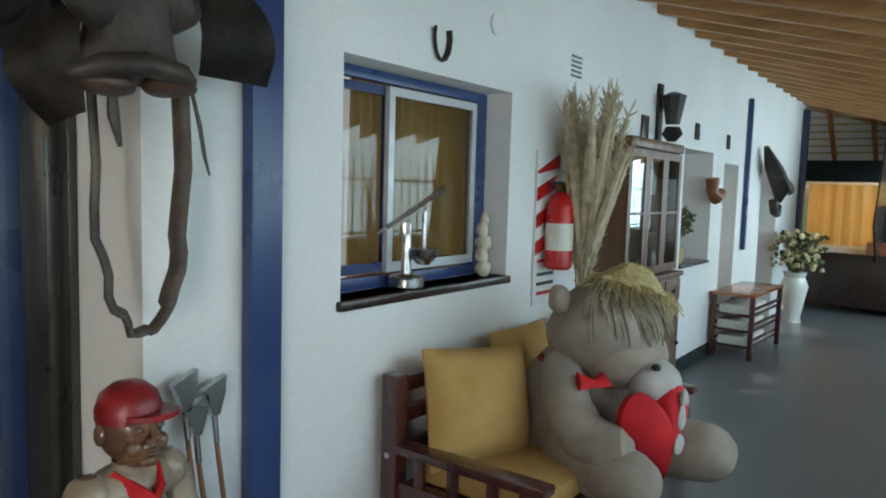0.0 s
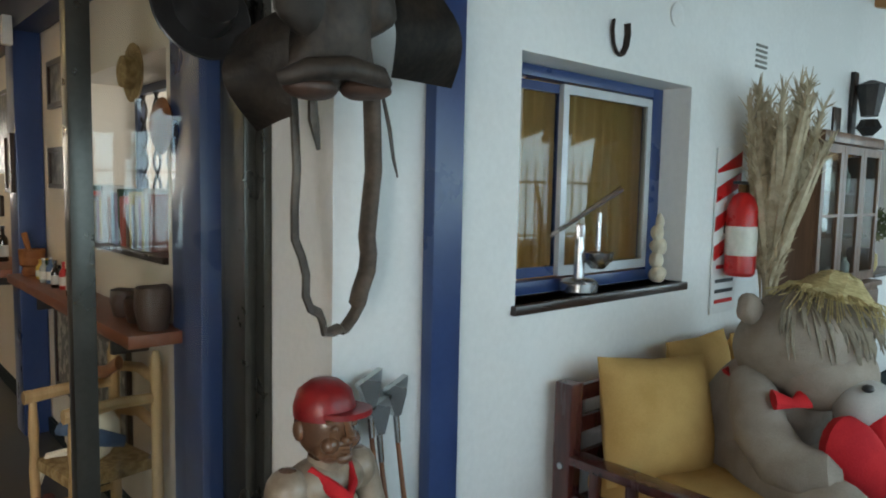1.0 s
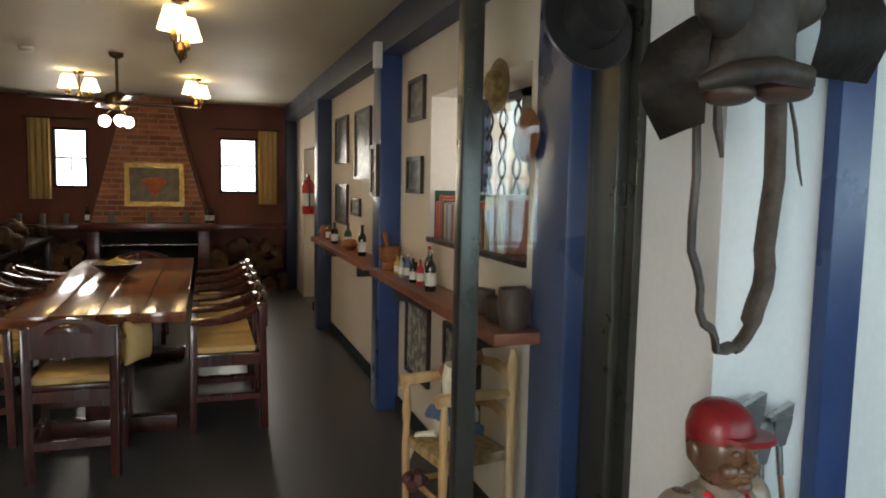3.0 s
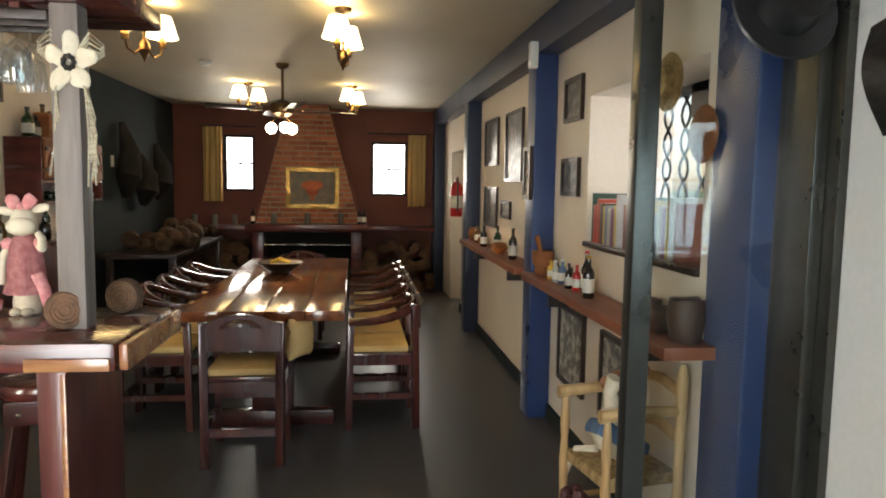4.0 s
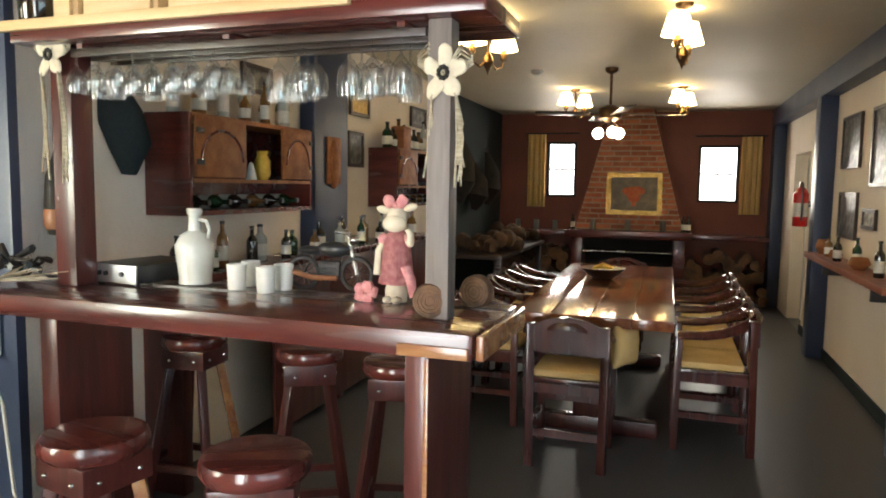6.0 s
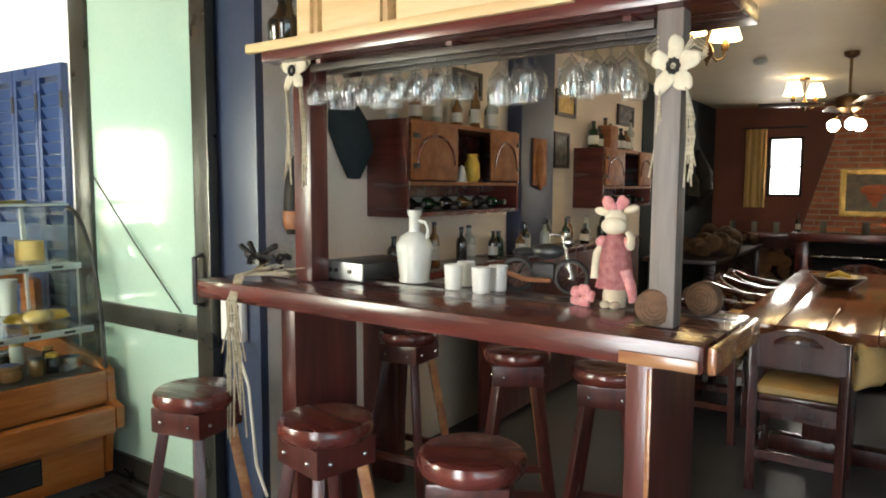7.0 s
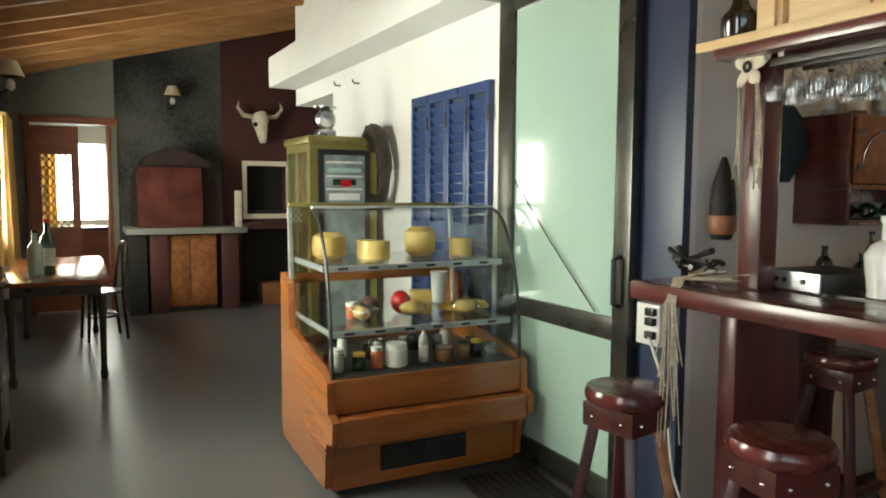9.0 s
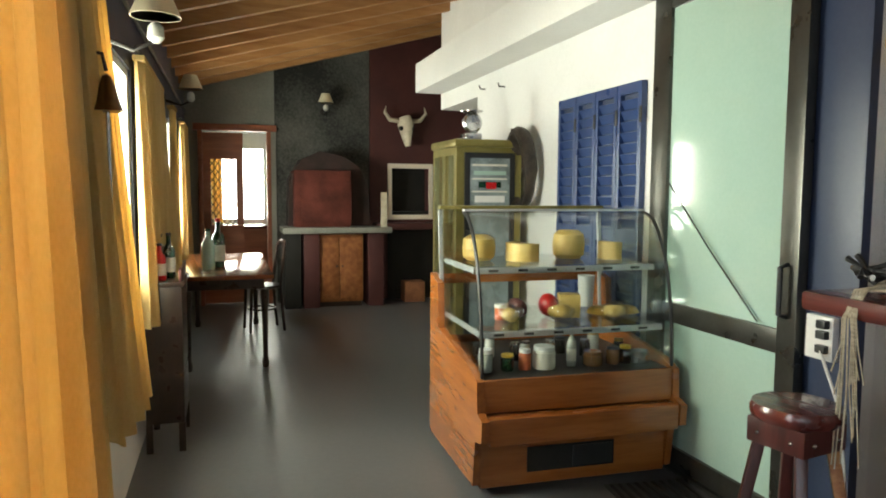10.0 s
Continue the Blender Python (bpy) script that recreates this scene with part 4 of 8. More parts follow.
def cushion(name, at, size, label, rx=0, ry=0, rz=0, material="cush"):
    """A stuffed square cushion with pinched corners."""
    bm = bmx()
    n = 12
    w, h, d = size
    for side in (-1, 1):
        g = []
        for j in range(n + 1):
            row = []
            for i in range(n + 1):
                u, v = -1 + 2 * i / n, -1 + 2 * j / n
                edge = max(abs(u), abs(v))
                puff = (max(0.0, 1 - abs(u) ** 2.6) * max(0.0, 1 - abs(v) ** 2.6)) ** 0.5
                k = 1 - 0.05 * (1 - abs(u * v)) * edge
                row.append(bm.verts.new((u * w / 2 * k, side * (d / 2 * puff + 0.004) + 0.006 * noise.noise(Vector((u * 2, v * 2, side + at[0]))), v * h / 2 * k + h / 2)))
            g.append(row)
        for j in range(n):
            for i in range(n):
                bm.faces.new((g[j][i], g[j][i + 1], g[j + 1][i + 1], g[j + 1][i]))
        if side < 0:
            first = g
    for j in range(n):
        bm.faces.new((first[j][0], first[j + 1][0], g[j + 1][0], g[j][0]))
        bm.faces.new((first[j][n], g[j][n], g[j + 1][n], first[j + 1][n]))
        bm.faces.new((first[0][j], g[0][j], g[0][j + 1], first[0][j + 1]))
        bm.faces.new((first[n][j], first[n][j + 1], g[n][j + 1], g[n][j]))
    ob = single(name, bm, material, label, "cushion", group="bench cushions")
    ob.matrix_basis = pose(*at, rx, ry, rz)
    return ob

seatc = box(bmx(), -0.73, -0.32, 0.0, 0.73, 0.25, 0.09, 0.03)
single("seat_cushion", seatc, "cush", "mustard seat cushion along the bench", "cushion", (3.35, 1.74, 0.31))
cushion("back_cushion", (2.83, 1.80, 0.36), (0.52, 0.46, 0.22), "plump mustard back cushion leaning on the bench", -14, 4, -16)
cushion("back_cushion", (3.42, 1.93, 0.385), (0.50, 0.42, 0.14), "mustard back cushion behind the bear", -10, 0, 0)
cushion("back_cushion", (3.90, 1.92, 0.385), (0.44, 0.40, 0.14), "mustard back cushion at the bench end", -10, 0, 4)

bear = thing("plush_bear", (3.31, 1.64, 0.40), "large beige plush bear hugging a red heart", "plush toy")
bm = ball(bmx(), (0.01, 0.0, 0.16), (0.255, 0.235, 0.27), 26, wob=0.03)
ball(bm, (-0.01, -0.03, 0.02), (0.27, 0.25, 0.15), 20, wob=0.02)
part("body", bm, "plush", bear)
tilt = Matrix.Rotation(radians(-16), 4, "X")
bm = ball(bmx(), (-0.01, -0.13, 0.455), (0.255, 0.235, 0.225), 28, tilt, 0.03, 3)
ball(bm, (-0.03, -0.22, 0.375), (0.20, 0.17, 0.145), 20, tilt, 0.02, 6)
hdp = part("head", bm, "plush", bear)
part("muzzle", ball(bmx(), (-0.10, -0.37, 0.30), (0.115, 0.095, 0.10), 18, wob=0.012), "muzzle", hdp, "pale grey plush muzzle")
part("nose", ball(bmx(), (-0.17, -0.40, 0.385), (0.024, 0.02, 0.014), 10), "blackp", hdp)
for s in (-1, 1):
    part("ear", ball(bmx(), (s * 0.19, 0.0, 0.60), (0.06, 0.045, 0.06), 14, wob=0.01), "plush", hdp)
bm = bmx()
rnd = random.Random(5)
for i in range(90):
    a_ = rnd.uniform(math.radians(170), math.radians(372))
    l_ = rnd.uniform(0.6, 1.15)
    pts_ = []
    for k in range(6):
        e_ = math.radians(72 - l_ * 13 * k)
        q_ = 1.03 + 0.03 * math.sin(k * 1.1 + i)
        pts_.append((-0.005 + 0.255 * q_ * math.cos(e_) * math.cos(a_ + 0.04 * k), -0.14 + 0.245 * q_ * math.cos(e_) * math.sin(a_ + 0.04 * k), 0.455 + 0.225 * q_ * math.sin(e_)))
    tube(bm, pts_, [0.014, 0.015, 0.014, 0.011, 0.008, 0.002], 5, 0.5)
part("fringe", bm, "fringe", hdp, "shaggy grey fringe under the hat")
part("arm", tube(bmx(), [(-0.17, 0.0, 0.33), (-0.25, -0.06, 0.285), (-0.315, -0.115, 0.20), (-0.365, -0.215, 0.125), (-0.385, -0.31, 0.115), (-0.375, -0.375, 0.13), (-0.365, -0.405, 0.135)], [0.07, 0.088, 0.095, 0.095, 0.088, 0.072, 0.02], 18), "plush", bear)
part("arm", tube(bmx(), [(0.17, -0.02, 0.33), (0.23, -0.14, 0.25), (0.20, -0.29, 0.20), (0.10, -0.38, 0.19), (0.05, -0.40, 0.19)], [0.08, 0.09, 0.085, 0.075, 0.02], 16), "plush", bear)
part("leg", tube(bmx(), [(-0.13, -0.02, 0.02), (-0.25, -0.16, 0.0), (-0.36, -0.33, 0.015), (-0.41, -0.42, 0.025), (-0.44, -0.47, 0.035), (-0.455, -0.495, 0.04), (-0.46, -0.505, 0.04)], [0.14, 0.135, 0.115, 0.105, 0.085, 0.05, 0.012], 18), "plush", bear)
part("leg", tube(bmx(), [(0.12, -0.06, 0.02), (0.09, -0.28, 0.0), (0.055, -0.46, 0.02), (0.042, -0.56, 0.032), (0.037, -0.615, 0.038), (0.034, -0.645, 0.04), (0.033, -0.655, 0.04)], [0.14, 0.135, 0.12, 0.115, 0.09, 0.055, 0.012], 18), "plush", bear)
heart_line = [(0.0125 * 16 * math.sin(a) ** 3, 0.0135 * (13 * math.cos(a) - 5 * math.cos(2 * a) - 2 * math.cos(3 * a) - math.cos(4 * a))) for a in [2 * math.pi * k / 40 for k in range(40)]]
hm = Matrix.Translation((-0.185, -0.405, 0.165)) @ Matrix.Rotation(radians(-14), 4, "Z") @ Matrix.Rotation(radians(-8), 4, "Y")
heart = part("heart", puffed(bmx(), heart_line, 0.085, 8, hm), "red", bear, "red plush heart with pale patches")
for x, z, sx, sz in ((0.07, 0.03, 0.035, 0.05), (0.05, -0.07, 0.05, 0.04), (0.09, 0.10, 0.03, 0.03)):
    p_ = hm @ Vector((x, -0.076, z))
    part("patch", ball(bmx(), p_, (sx, 0.014, sz), 12, wob=0.008, seed=x * 40), "muzzle", heart, "pale cloth patch")
part("bow", tube(bmx(), [(-0.33, -0.16, 0.32), (-0.28, -0.21, 0.31), (-0.24, -0.23, 0.32)], [0.045, 0.02, 0.04], 8, 0.5), "red", bear)
part("collar", tube(bmx(), [(0.0, 0.13, 0.33), (-0.18, 0.09, 0.34), (-0.255, -0.03, 0.33), (-0.27, -0.14, 0.32)], 0.012, 8, 0.5), "red", bear)
bm = bmx()
lathe(bm, [(0.15, 0.0), (0.155, 0.012), (0.115, 0.03), (0.10, 0.055), (0.07, 0.085), (0.03, 0.098), (0, 0.10)], seg=24)
rnd = random.Random(8)
for v in bm.verts:
    v.co += Vector((rnd.uniform(-1, 1), rnd.uniform(-1, 1), rnd.uniform(-1, 1))) * 0.010
shat = thing("straw_hat", (3.33, 1.43, 1.045), "frayed straw hat on the plush bear", "hat")
shat.matrix_basis = pose(3.33, 1.43, 1.045, 10, 10, 0)
part("crown", bm, "straw", shat)
bm = bmx()
for i in range(110):
    a, l_ = rnd.uniform(0, 6.283), rnd.uniform(0.18, 0.24)
    tube(bm, [(0.11 * math.cos(a), 0.11 * math.sin(a), 0.03), (0.16 * math.cos(a), 0.16 * math.sin(a), rnd.uniform(-0.01, 0.025)), (l_ * math.cos(a + 0.1), l_ * math.sin(a + 0.1), rnd.uniform(-0.08, -0.02))], 0.0025, 3)
tagged(part("frayed_straw", bm, "straw", shat), kind="stuff")

# extinguisher, sign, pampas, hutch
def extinguisher(at, s=1.0, rz=0):
    e = thing("fire_extinguisher", at, "red fire extinguisher hung on the wall", "extinguisher", rz, "extinguishers")
    part("cylinder", lathe(bmx(), [(0.06 * s, 0), (0.072 * s, 0.015), (0.072 * s, 0.33 * s), (0.05 * s, 0.38 * s), (0.025 * s, 0.40 * s)], seg=20), "redgloss", e)
    part("label_plate", lathe(bmx(), [(0.0735 * s, 0.10 * s), (0.0735 * s, 0.24 * s)], seg=20), "label", e)
    part("valve", box(bmx(), -0.02, -0.02, 0.40 * s, 0.02, 0.02, 0.44 * s, 0.005), "brass", e)
    part("lever", box(bmx(), -0.09 * s, -0.012, 0.44 * s, 0.03, 0.012, 0.455 * s, 0.004), "blackp", e)
    part("hose", tube(bmx(), [(0.02, 0, 0.42 * s), (0.08 * s, 0.0, 0.40 * s), (0.095 * s, 0, 0.25 * s), (0.085 * s, 0, 0.06 * s)], 0.010, 8), "blackp", e)
    part("bracket", box(bmx(), -0.03, 0.06 * s, 0.2 * s, 0.03, 0.085, 0.26 * s, 0.003), "iron", e)
    return e

extinguisher((3.86, 2.035, 1.03), 1.0)
sign = thing("safety_sign", (3.86, 2.112, 0.84), "red and white striped safety board behind the extinguisher", "sign")
part("board", box(bmx(), -0.125, -0.003, 0, 0.125, 0.004, 0.80, 0.001), "whitep", sign)
for z in (0.36, 0.50, 0.64, 0.78):
    bm = bmx()
    zt = min(z + 0.07, 0.795)
    prism(bm, [(-0.12, z - 0.10), (0.12, z - 0.02 if z < 0.7 else 0.72), (0.12, min(z + 0.05, 0.795)), (-0.12, zt - 0.10)], "y", -0.0065, -0.0035)
    part("stripe", bm, "redgloss", sign)
for z in (0.05, 0.10, 0.15, 0.22):
    part("text_bar", box(bmx(), -0.09, -0.0065, z, 0.09, -0.0035, z + 0.018), "redgloss" if z in (0.05, 0.22) else "blackp", sign)

bm = bmx()
rnd = random.Random(21)
for i in range(34):
    a, lean = rnd.uniform(0, 6.283), rnd.uniform(0.05, 0.26)
    h = rnd.uniform(0.75, 1.18)
    base = Vector((rnd.uniform(-0.03, 0.03), rnd.uniform(-0.03, 0.03), 0))
    d = Vector((math.cos(a) * lean, min(math.sin(a) * lean, 0.10), h))
    n = 9
    pts = [base + Vector((d.x * (t / n) ** 1.6, d.y * (t / n) ** 1.6, d.z * t / n)) for t in range(n + 1)]
    tube(bm, pts, [0.003, 0.003, 0.005, 0.012, 0.020, 0.026, 0.028, 0.023, 0.014, 0.003], 6)
    for k in range(150):
        t = rnd.uniform(0.28, 1.0)
        p = base + Vector((d.x * t ** 1.6, d.y * t ** 1.6, d.z * t))
        q = p + Vector((rnd.uniform(-0.05, 0.05), rnd.uniform(-0.045, 0.045), rnd.uniform(0.02, 0.09)))
        tube(bm, [p, q], [0.007, 0.001], 3)
pam = thing("pampas_vase", (3.96, 1.93, 0), "tall bunch of dry pampas grass in a floor vase", "dried plant")
part("vase", lathe(bmx(), [(0.09, 0), (0.11, 0.10), (0.115, 0.40), (0.09, 0.62), (0.06, 0.76), (0.07, 0.80), (0.062, 0.80), (0.05, 0.75)], seg=18), "hutch", pam)
pl = part("plume", bm, "pampas", pam, "feathery beige plumes")
pl.location = (0, 0, 0.78)

hut = thing("glazed_hutch", (4.80, 1.985, 0), "brown wooden hutch with glazed upper doors", "cabinet")
W2 = 0.46
part("base", box(bmx(), -W2, -0.145, 0.06, W2, 0.11, 0.90, 0.006), "hutch", hut)
part("plinth", box(bmx(), -W2 + 0.02, -0.13, 0, W2 - 0.02, 0.11, 0.06, 0.004), "hutch", hut)
part("worktop", box(bmx(), -W2 - 0.015, -0.165, 0.90, W2 + 0.015, 0.11, 0.93, 0.006), "hutch", hut)
for k in range(3):
    x0 = -W2 + 0.02 + k * 0.30
    d_ = part("drawer", box(bmx(), x0, -0.157, 0.74, x0 + 0.28, -0.145, 0.88, 0.004), "hutch", hut)
    part("pull", ball(bmx(), (x0 + 0.14, -0.165, 0.81), 0.012, 8), "iron", d_)
    d_ = part("door", box(bmx(), x0, -0.157, 0.09, x0 + 0.28, -0.145, 0.72, 0.004), "hutch", hut)
    part("pull", ball(bmx(), (x0 + 0.25, -0.165, 0.45), 0.012, 8), "iron", d_)
part("upper_back", box(bmx(), -W2 + 0.02, 0.09, 0.93, W2 - 0.02, 0.11, 1.70), "dark", hut)
for sx in (-1, 1):
    part("upper_side", box(bmx(), sx * (W2 - 0.03) - 0.012, -0.095, 0.93, sx * (W2 - 0.03) + 0.012, 0.09, 1.70, 0.003), "hutch", hut)
part("cornice", box(bmx(), -W2, -0.13, 1.70, W2, 0.11, 1.76, 0.015), "hutch", hut)
for z in (1.18, 1.43):
    part("shelf", box(bmx(), -W2 + 0.045, -0.08, z, W2 - 0.045, 0.089, z + 0.015), "hutch", hut)
for k in range(3):
    x0 = -W2 + 0.02 + k * 0.303
    d_ = part("glazed_door", wall_x(bmx(), x0, x0 + 0.30, -0.115, -0.097, 0.94, 1.695, [(x0 + 0.045, x0 + 0.255, 0.99, 1.65)]), "hutch", hut)
    part("pane", box(bmx(), x0 + 0.045, -0.108, 0.99, x0 + 0.255, -0.103, 1.65), "pane", d_)
    part("muntin", box(bmx(), x0 + 0.045, -0.114, 1.31, x0 + 0.255, -0.109, 1.325), "hutch", d_)
rnd = random.Random(5)
for k in range(10):
    x = 4.80 - 0.38 + k * 0.083
    z = (0.931, 1.196, 1.446)[k % 3]
    h = rnd.uniform(0.08, 0.15)
    single("cabinet_jar", lathe(bmx(), [(0.025, 0), (0.03, 0.01), (0.028, h * 0.7), (0.012, h * 0.85), (0.012, h)], seg=10), ("porc", "bottlea", "bottlec")[k % 3], "small jar on a shelf of the hutch", "jar", (x, 2.0, z), group="jars in the hutch")

lan = thing("wall_lantern", (5.45, 2.04, 1.80), "black iron wall lantern on a bracket", "lantern")
part("backplate", box(bmx(), -0.04, 0.055, -0.05, 0.04, 0.078, 0.40, 0.005), "iron", lan)
part("body", lathe(bmx(), [(0.05, 0.12), (0.085, 0.30), (0.09, 0.31), (0.02, 0.34)], (0, -0.03, 0), 8), "iron", lan)
part("base", lathe(bmx(), [(0.03, 0.0), (0.075, 0.05), (0.05, 0.10)], (0, -0.03, 0), 8), "iron", lan)
bm = bmx()
box(bm, -0.06, 0.0, 0.0, 0.06, 0.012, 0.16, 0.004)
single("small_plaque", bm, "frame", "small dark plaque on the wall", "plaque", (5.2, 2.105, 1.80))
for x, z in ((6.36, 1.88), (7.3, 1.86)):
    single("door_plaque", box(bmx(), -0.05, 0, 0, 0.05, 0.01, 0.13, 0.003), "rust", "small dark metal plaque on the wall", "plaque", (x, 2.107, z), group="wall plaques")
# plant in the second window
setting("trim_sill_2", box(bmx(), 6.1, 2.10, 0.85, 6.88, 2.5, 0.872, 0.004), "dark")
setting("trim_frame_2", wall_x(bmx(), 6.1, 6.88, 2.44, 2.48, 0.872, 1.798, [(6.16, 6.82, 0.92, 1.75)]), "dusk")


def leafy(bm, n, spread, height, rnd, size=0.05, z0=0.0):
    for i in range(n):
        a, t = rnd.uniform(0, 6.283), rnd.uniform(0.2, 1)
        tip = Vector((math.cos(a) * spread * t, math.sin(a) * spread * t, z0 + height * rnd.uniform(0.35, 1)))
        tube(bm, [(0, 0, z0), (tip.x * 0.4, tip.y * 0.4, z0 + (tip.z - z0) * 0.6), tip], [0.004, 0.003, 0.002], 4)
        for k in range(4):
            q = tip + Vector((rnd.uniform(-1, 1), rnd.uniform(-1, 1), rnd.uniform(-0.6, 0.8))) * size
            w = size * 0.35
            d = (q - tip).normalized().orthogonal() * w
            v = [bm.verts.new(p) for p in (tip, (tip + q) / 2 + d, q, (tip + q) / 2 - d)]
            bm.faces.new(v)
    return bm

pp = thing("potted_plant", (6.35, 2.24, 0.872), "dark leafy plant in a woven pot on the sill", "potted plant")
part("pot", lathe(bmx(), [(0.06, 0), (0.075, 0.05), (0.07, 0.13), (0.06, 0.13), (0.055, 0.05)], seg=14), "straw", pp)
part("leaves", leafy(bmx(), 40, 0.14, 0.36, random.Random(2), 0.06, 0.1), "leaf", pp)
# blue pipe, boot, hanging leather
single("blue_pipe", box(bmx(), -0.03, 0, 0, 0.03, 0.04, 1.5, 0.008), "blue", "blue steel upright on the wall", "pipe", (8.0, 2.075, 0.9))
single("leather_boot", tube(bmx(), [(-0.02, 0, 0.16), (0.0, 0, 0.05), (0.03, -0.02, 0.0), (0.16, -0.03, 0.04), (0.24, -0.03, 0.05)], [0.06, 0.05, 0.06, 0.045, 0.02], 10), "tan", "brown leather stirrup boot hung on the wall", "boot", (6.75, 2.075, 1.42))
sw = thing("hanging_saddlery", (8.75, 2.04, 1.3), "old dark saddlery hanging on the wall", "saddlery")
part("cover", tube(bmx(), [(-0.25, 0, 0.66), (-0.12, -0.06, 0.45), (0.1, -0.08, 0.30), (0.25, -0.05, 0.1)], [0.04, 0.14, 0.16, 0.05], 10, 0.5), "leather", sw)
part("flap", tube(bmx(), [(0.2, -0.04, 0.35), (0.5, -0.07, 0.28), (0.75, -0.05, 0.2)], [0.1, 0.13, 0.05], 10, 0.5), "strap", sw)
part("stirrup", tube(bmx(), [(0.0, -0.05, 0.1), (0.05, -0.06, -0.02), (0.15, -0.06, -0.04), (0.22, -0.05, 0.04)], 0.05, 8), "leather", sw)
# magazine rack
rack = thing("magazine_trolley", (7.50, 1.90, 0), "dark wooden trolley with magazines on three shelves", "trolley", -2)
for x in (-0.48, 0.48):
    for y in (-0.165, 0.165):
        part("leg", box(bmx(), x - 0.02, y - 0.02, 0, x + 0.02, y + 0.02, 0.56, 0.004), "chair", rack)
for z in (0.10, 0.24, 0.38):
    part("shelf", box(bmx(), -0.46, -0.16, z, 0.46, 0.16, z + 0.02, 0.003), "chair", rack)
    for y in (-0.155, 0.155):
        part("rail", box(bmx(), -0.46, y - 0.008, z + 0.05, 0.46, y + 0.008, z + 0.075, 0.002), "chair", rack)
part("top", box(bmx(), -0.52, -0.19, 0.56, 0.52, 0.19, 0.585, 0.005), "casew", rack)
for z, y in ((0.12, 0.0), (0.26, 0.01), (0.40, 0.0)):
    single("magazine", box(bmx(), -0.25, -0.13, 0, 0.3, 0.13, 0.075, 0.004), "label", "stack of pale magazines on the trolley", "magazine", (7.30, 1.90 + y, z), -2, "magazines")
fv = thing("floor_vase", (9.5, 1.85, 0), "white floor vase with dried flowers", "vase")
part("vase", lathe(bmx(), [(0.10, 0), (0.085, 0.05), (0.12, 0.25), (0.15, 0.42), (0.11, 0.52), (0.13, 0.58), (0.12, 0.58), (0.09, 0.5)], seg=18), "porc", fv)
part("foliage", leafy(bmx(), 44, 0.30, 0.52, random.Random(6), 0.08, 0.5), "leaf", fv)
bm = bmx()
rnd = random.Random(12)
for i in range(110):
    a, r = rnd.uniform(0, 6.283), rnd.uniform(0.03, 0.30)
    ball(bm, (math.cos(a) * r, math.sin(a) * r, 0.62 + rnd.uniform(0, 0.42)), rnd.uniform(0.02, 0.035), 6, wob=0.01, seed=i)
part("blossoms", bm, "bloom", fv, "pale dried flower heads")
sofa = thing("dark_sofa", (11.0, 1.2, 0), "dark leather sofa below the east window", "sofa")
part("base", box(bmx(), -0.3, -1.2, 0.08, 0.45, 0.95, 0.40, 0.03), "dark", sofa)
part("backrest", box(bmx(), -0.42, -1.2, 0.08, -0.3, 0.95, 0.76, 0.04), "dark", sofa)
for y in (-1.28, 0.95):
    part("armrest", box(bmx(), -0.42, y, 0.05, 0.45, y + 0.12, 0.58, 0.03), "dark", sofa)
single("window_curtain", wavy(bmx(), 0.15, 2.15, 1.64, 0.78, 11.93, 12, 0.025, "y"), "gold", "gold curtain across the east window", "curtain")
single("television", box(bmx(), -0.04, -0.45, 0, 0.04, 0.45, 0.5, 0.01), "blackp", "black television on a shelf", "television", (11.75, 0.75, 0.86))
single("low_shelf", box(bmx(), -0.15, -0.6, 0, 0.15, 0.6, 0.86, 0.01), "shelfw", "orange wooden low cupboard under the window", "cupboard", (11.75, 0.75, 0))


# ---- bar ----
barc = thing("bar_counter", (-1.04, 2.46, 0), "thick varnished dark red wooden bar counter", "bar counter", -1.5)
bm = box(bmx(), -0.85, -0.215, 1.035, 0.84, 0.215, 1.10, 0.015)
for v in bm.verts:
    if v.co.y < -0.15:
        v.co.y += 0.012 * noise.noise(Vector((v.co.x * 3, 0, 0)))
part("top", bm, "bar", barc)
part("end_grain", box(bmx(), 0.842, -0.205, 1.038, 0.862, 0.205, 1.095, 0.006), "sap", barc, "pale sapwood end of the counter")
part("front_edge", box(bmx(), 0.66, -0.222, 1.040, 0.83, -0.213, 1.068, 0.004), "sap", barc, "pale sapwood strip on the counter's edge")
part("top_seam", box(bmx(), -0.80, 0.09, 1.099, 0.80, 0.094, 1.1025), "dark", barc)
part("leg_panel", box(bmx(), 0.65, -0.15, 0, 0.715, 0.19, 1.035, 0.01), "barz", barc)
part("leg_edge", box(bmx(), 0.702, -0.156, 0, 0.714, -0.150, 1.018, 0.002), "sap", barc, "pale sapwood edge of the leg")
part("leg_panel", box(bmx(), -0.56, -0.10, 0, -0.49, 0.20, 1.035, 0.01), "barz", barc)
for z in (0.10, 0.22):
    part("foot_rail", box(bmx(), -0.70, 0.06, z, 0.66, 0.11, z + 0.08, 0.008), "barz", barc)
can = thing("bar_canopy", (-1.04, 2.46, 1.10), "wooden canopy over the bar with posts and hanging rack", "bar canopy", -1.5)
part("post", box(bmx(), 0.675, -0.085, 0, 0.735, -0.027, 0.712, 0.006), "greyw", can, "weathered grey post")
part("post", box(bmx(), -0.55, -0.04, 0, -0.47, 0.04, 0.712, 0.006), "barz", can, "dark red post")
part("shelf_board", box(bmx(), -0.60, -0.13, 0.712, 0.83, 0.20, 0.757, 0.008), "bar", can)
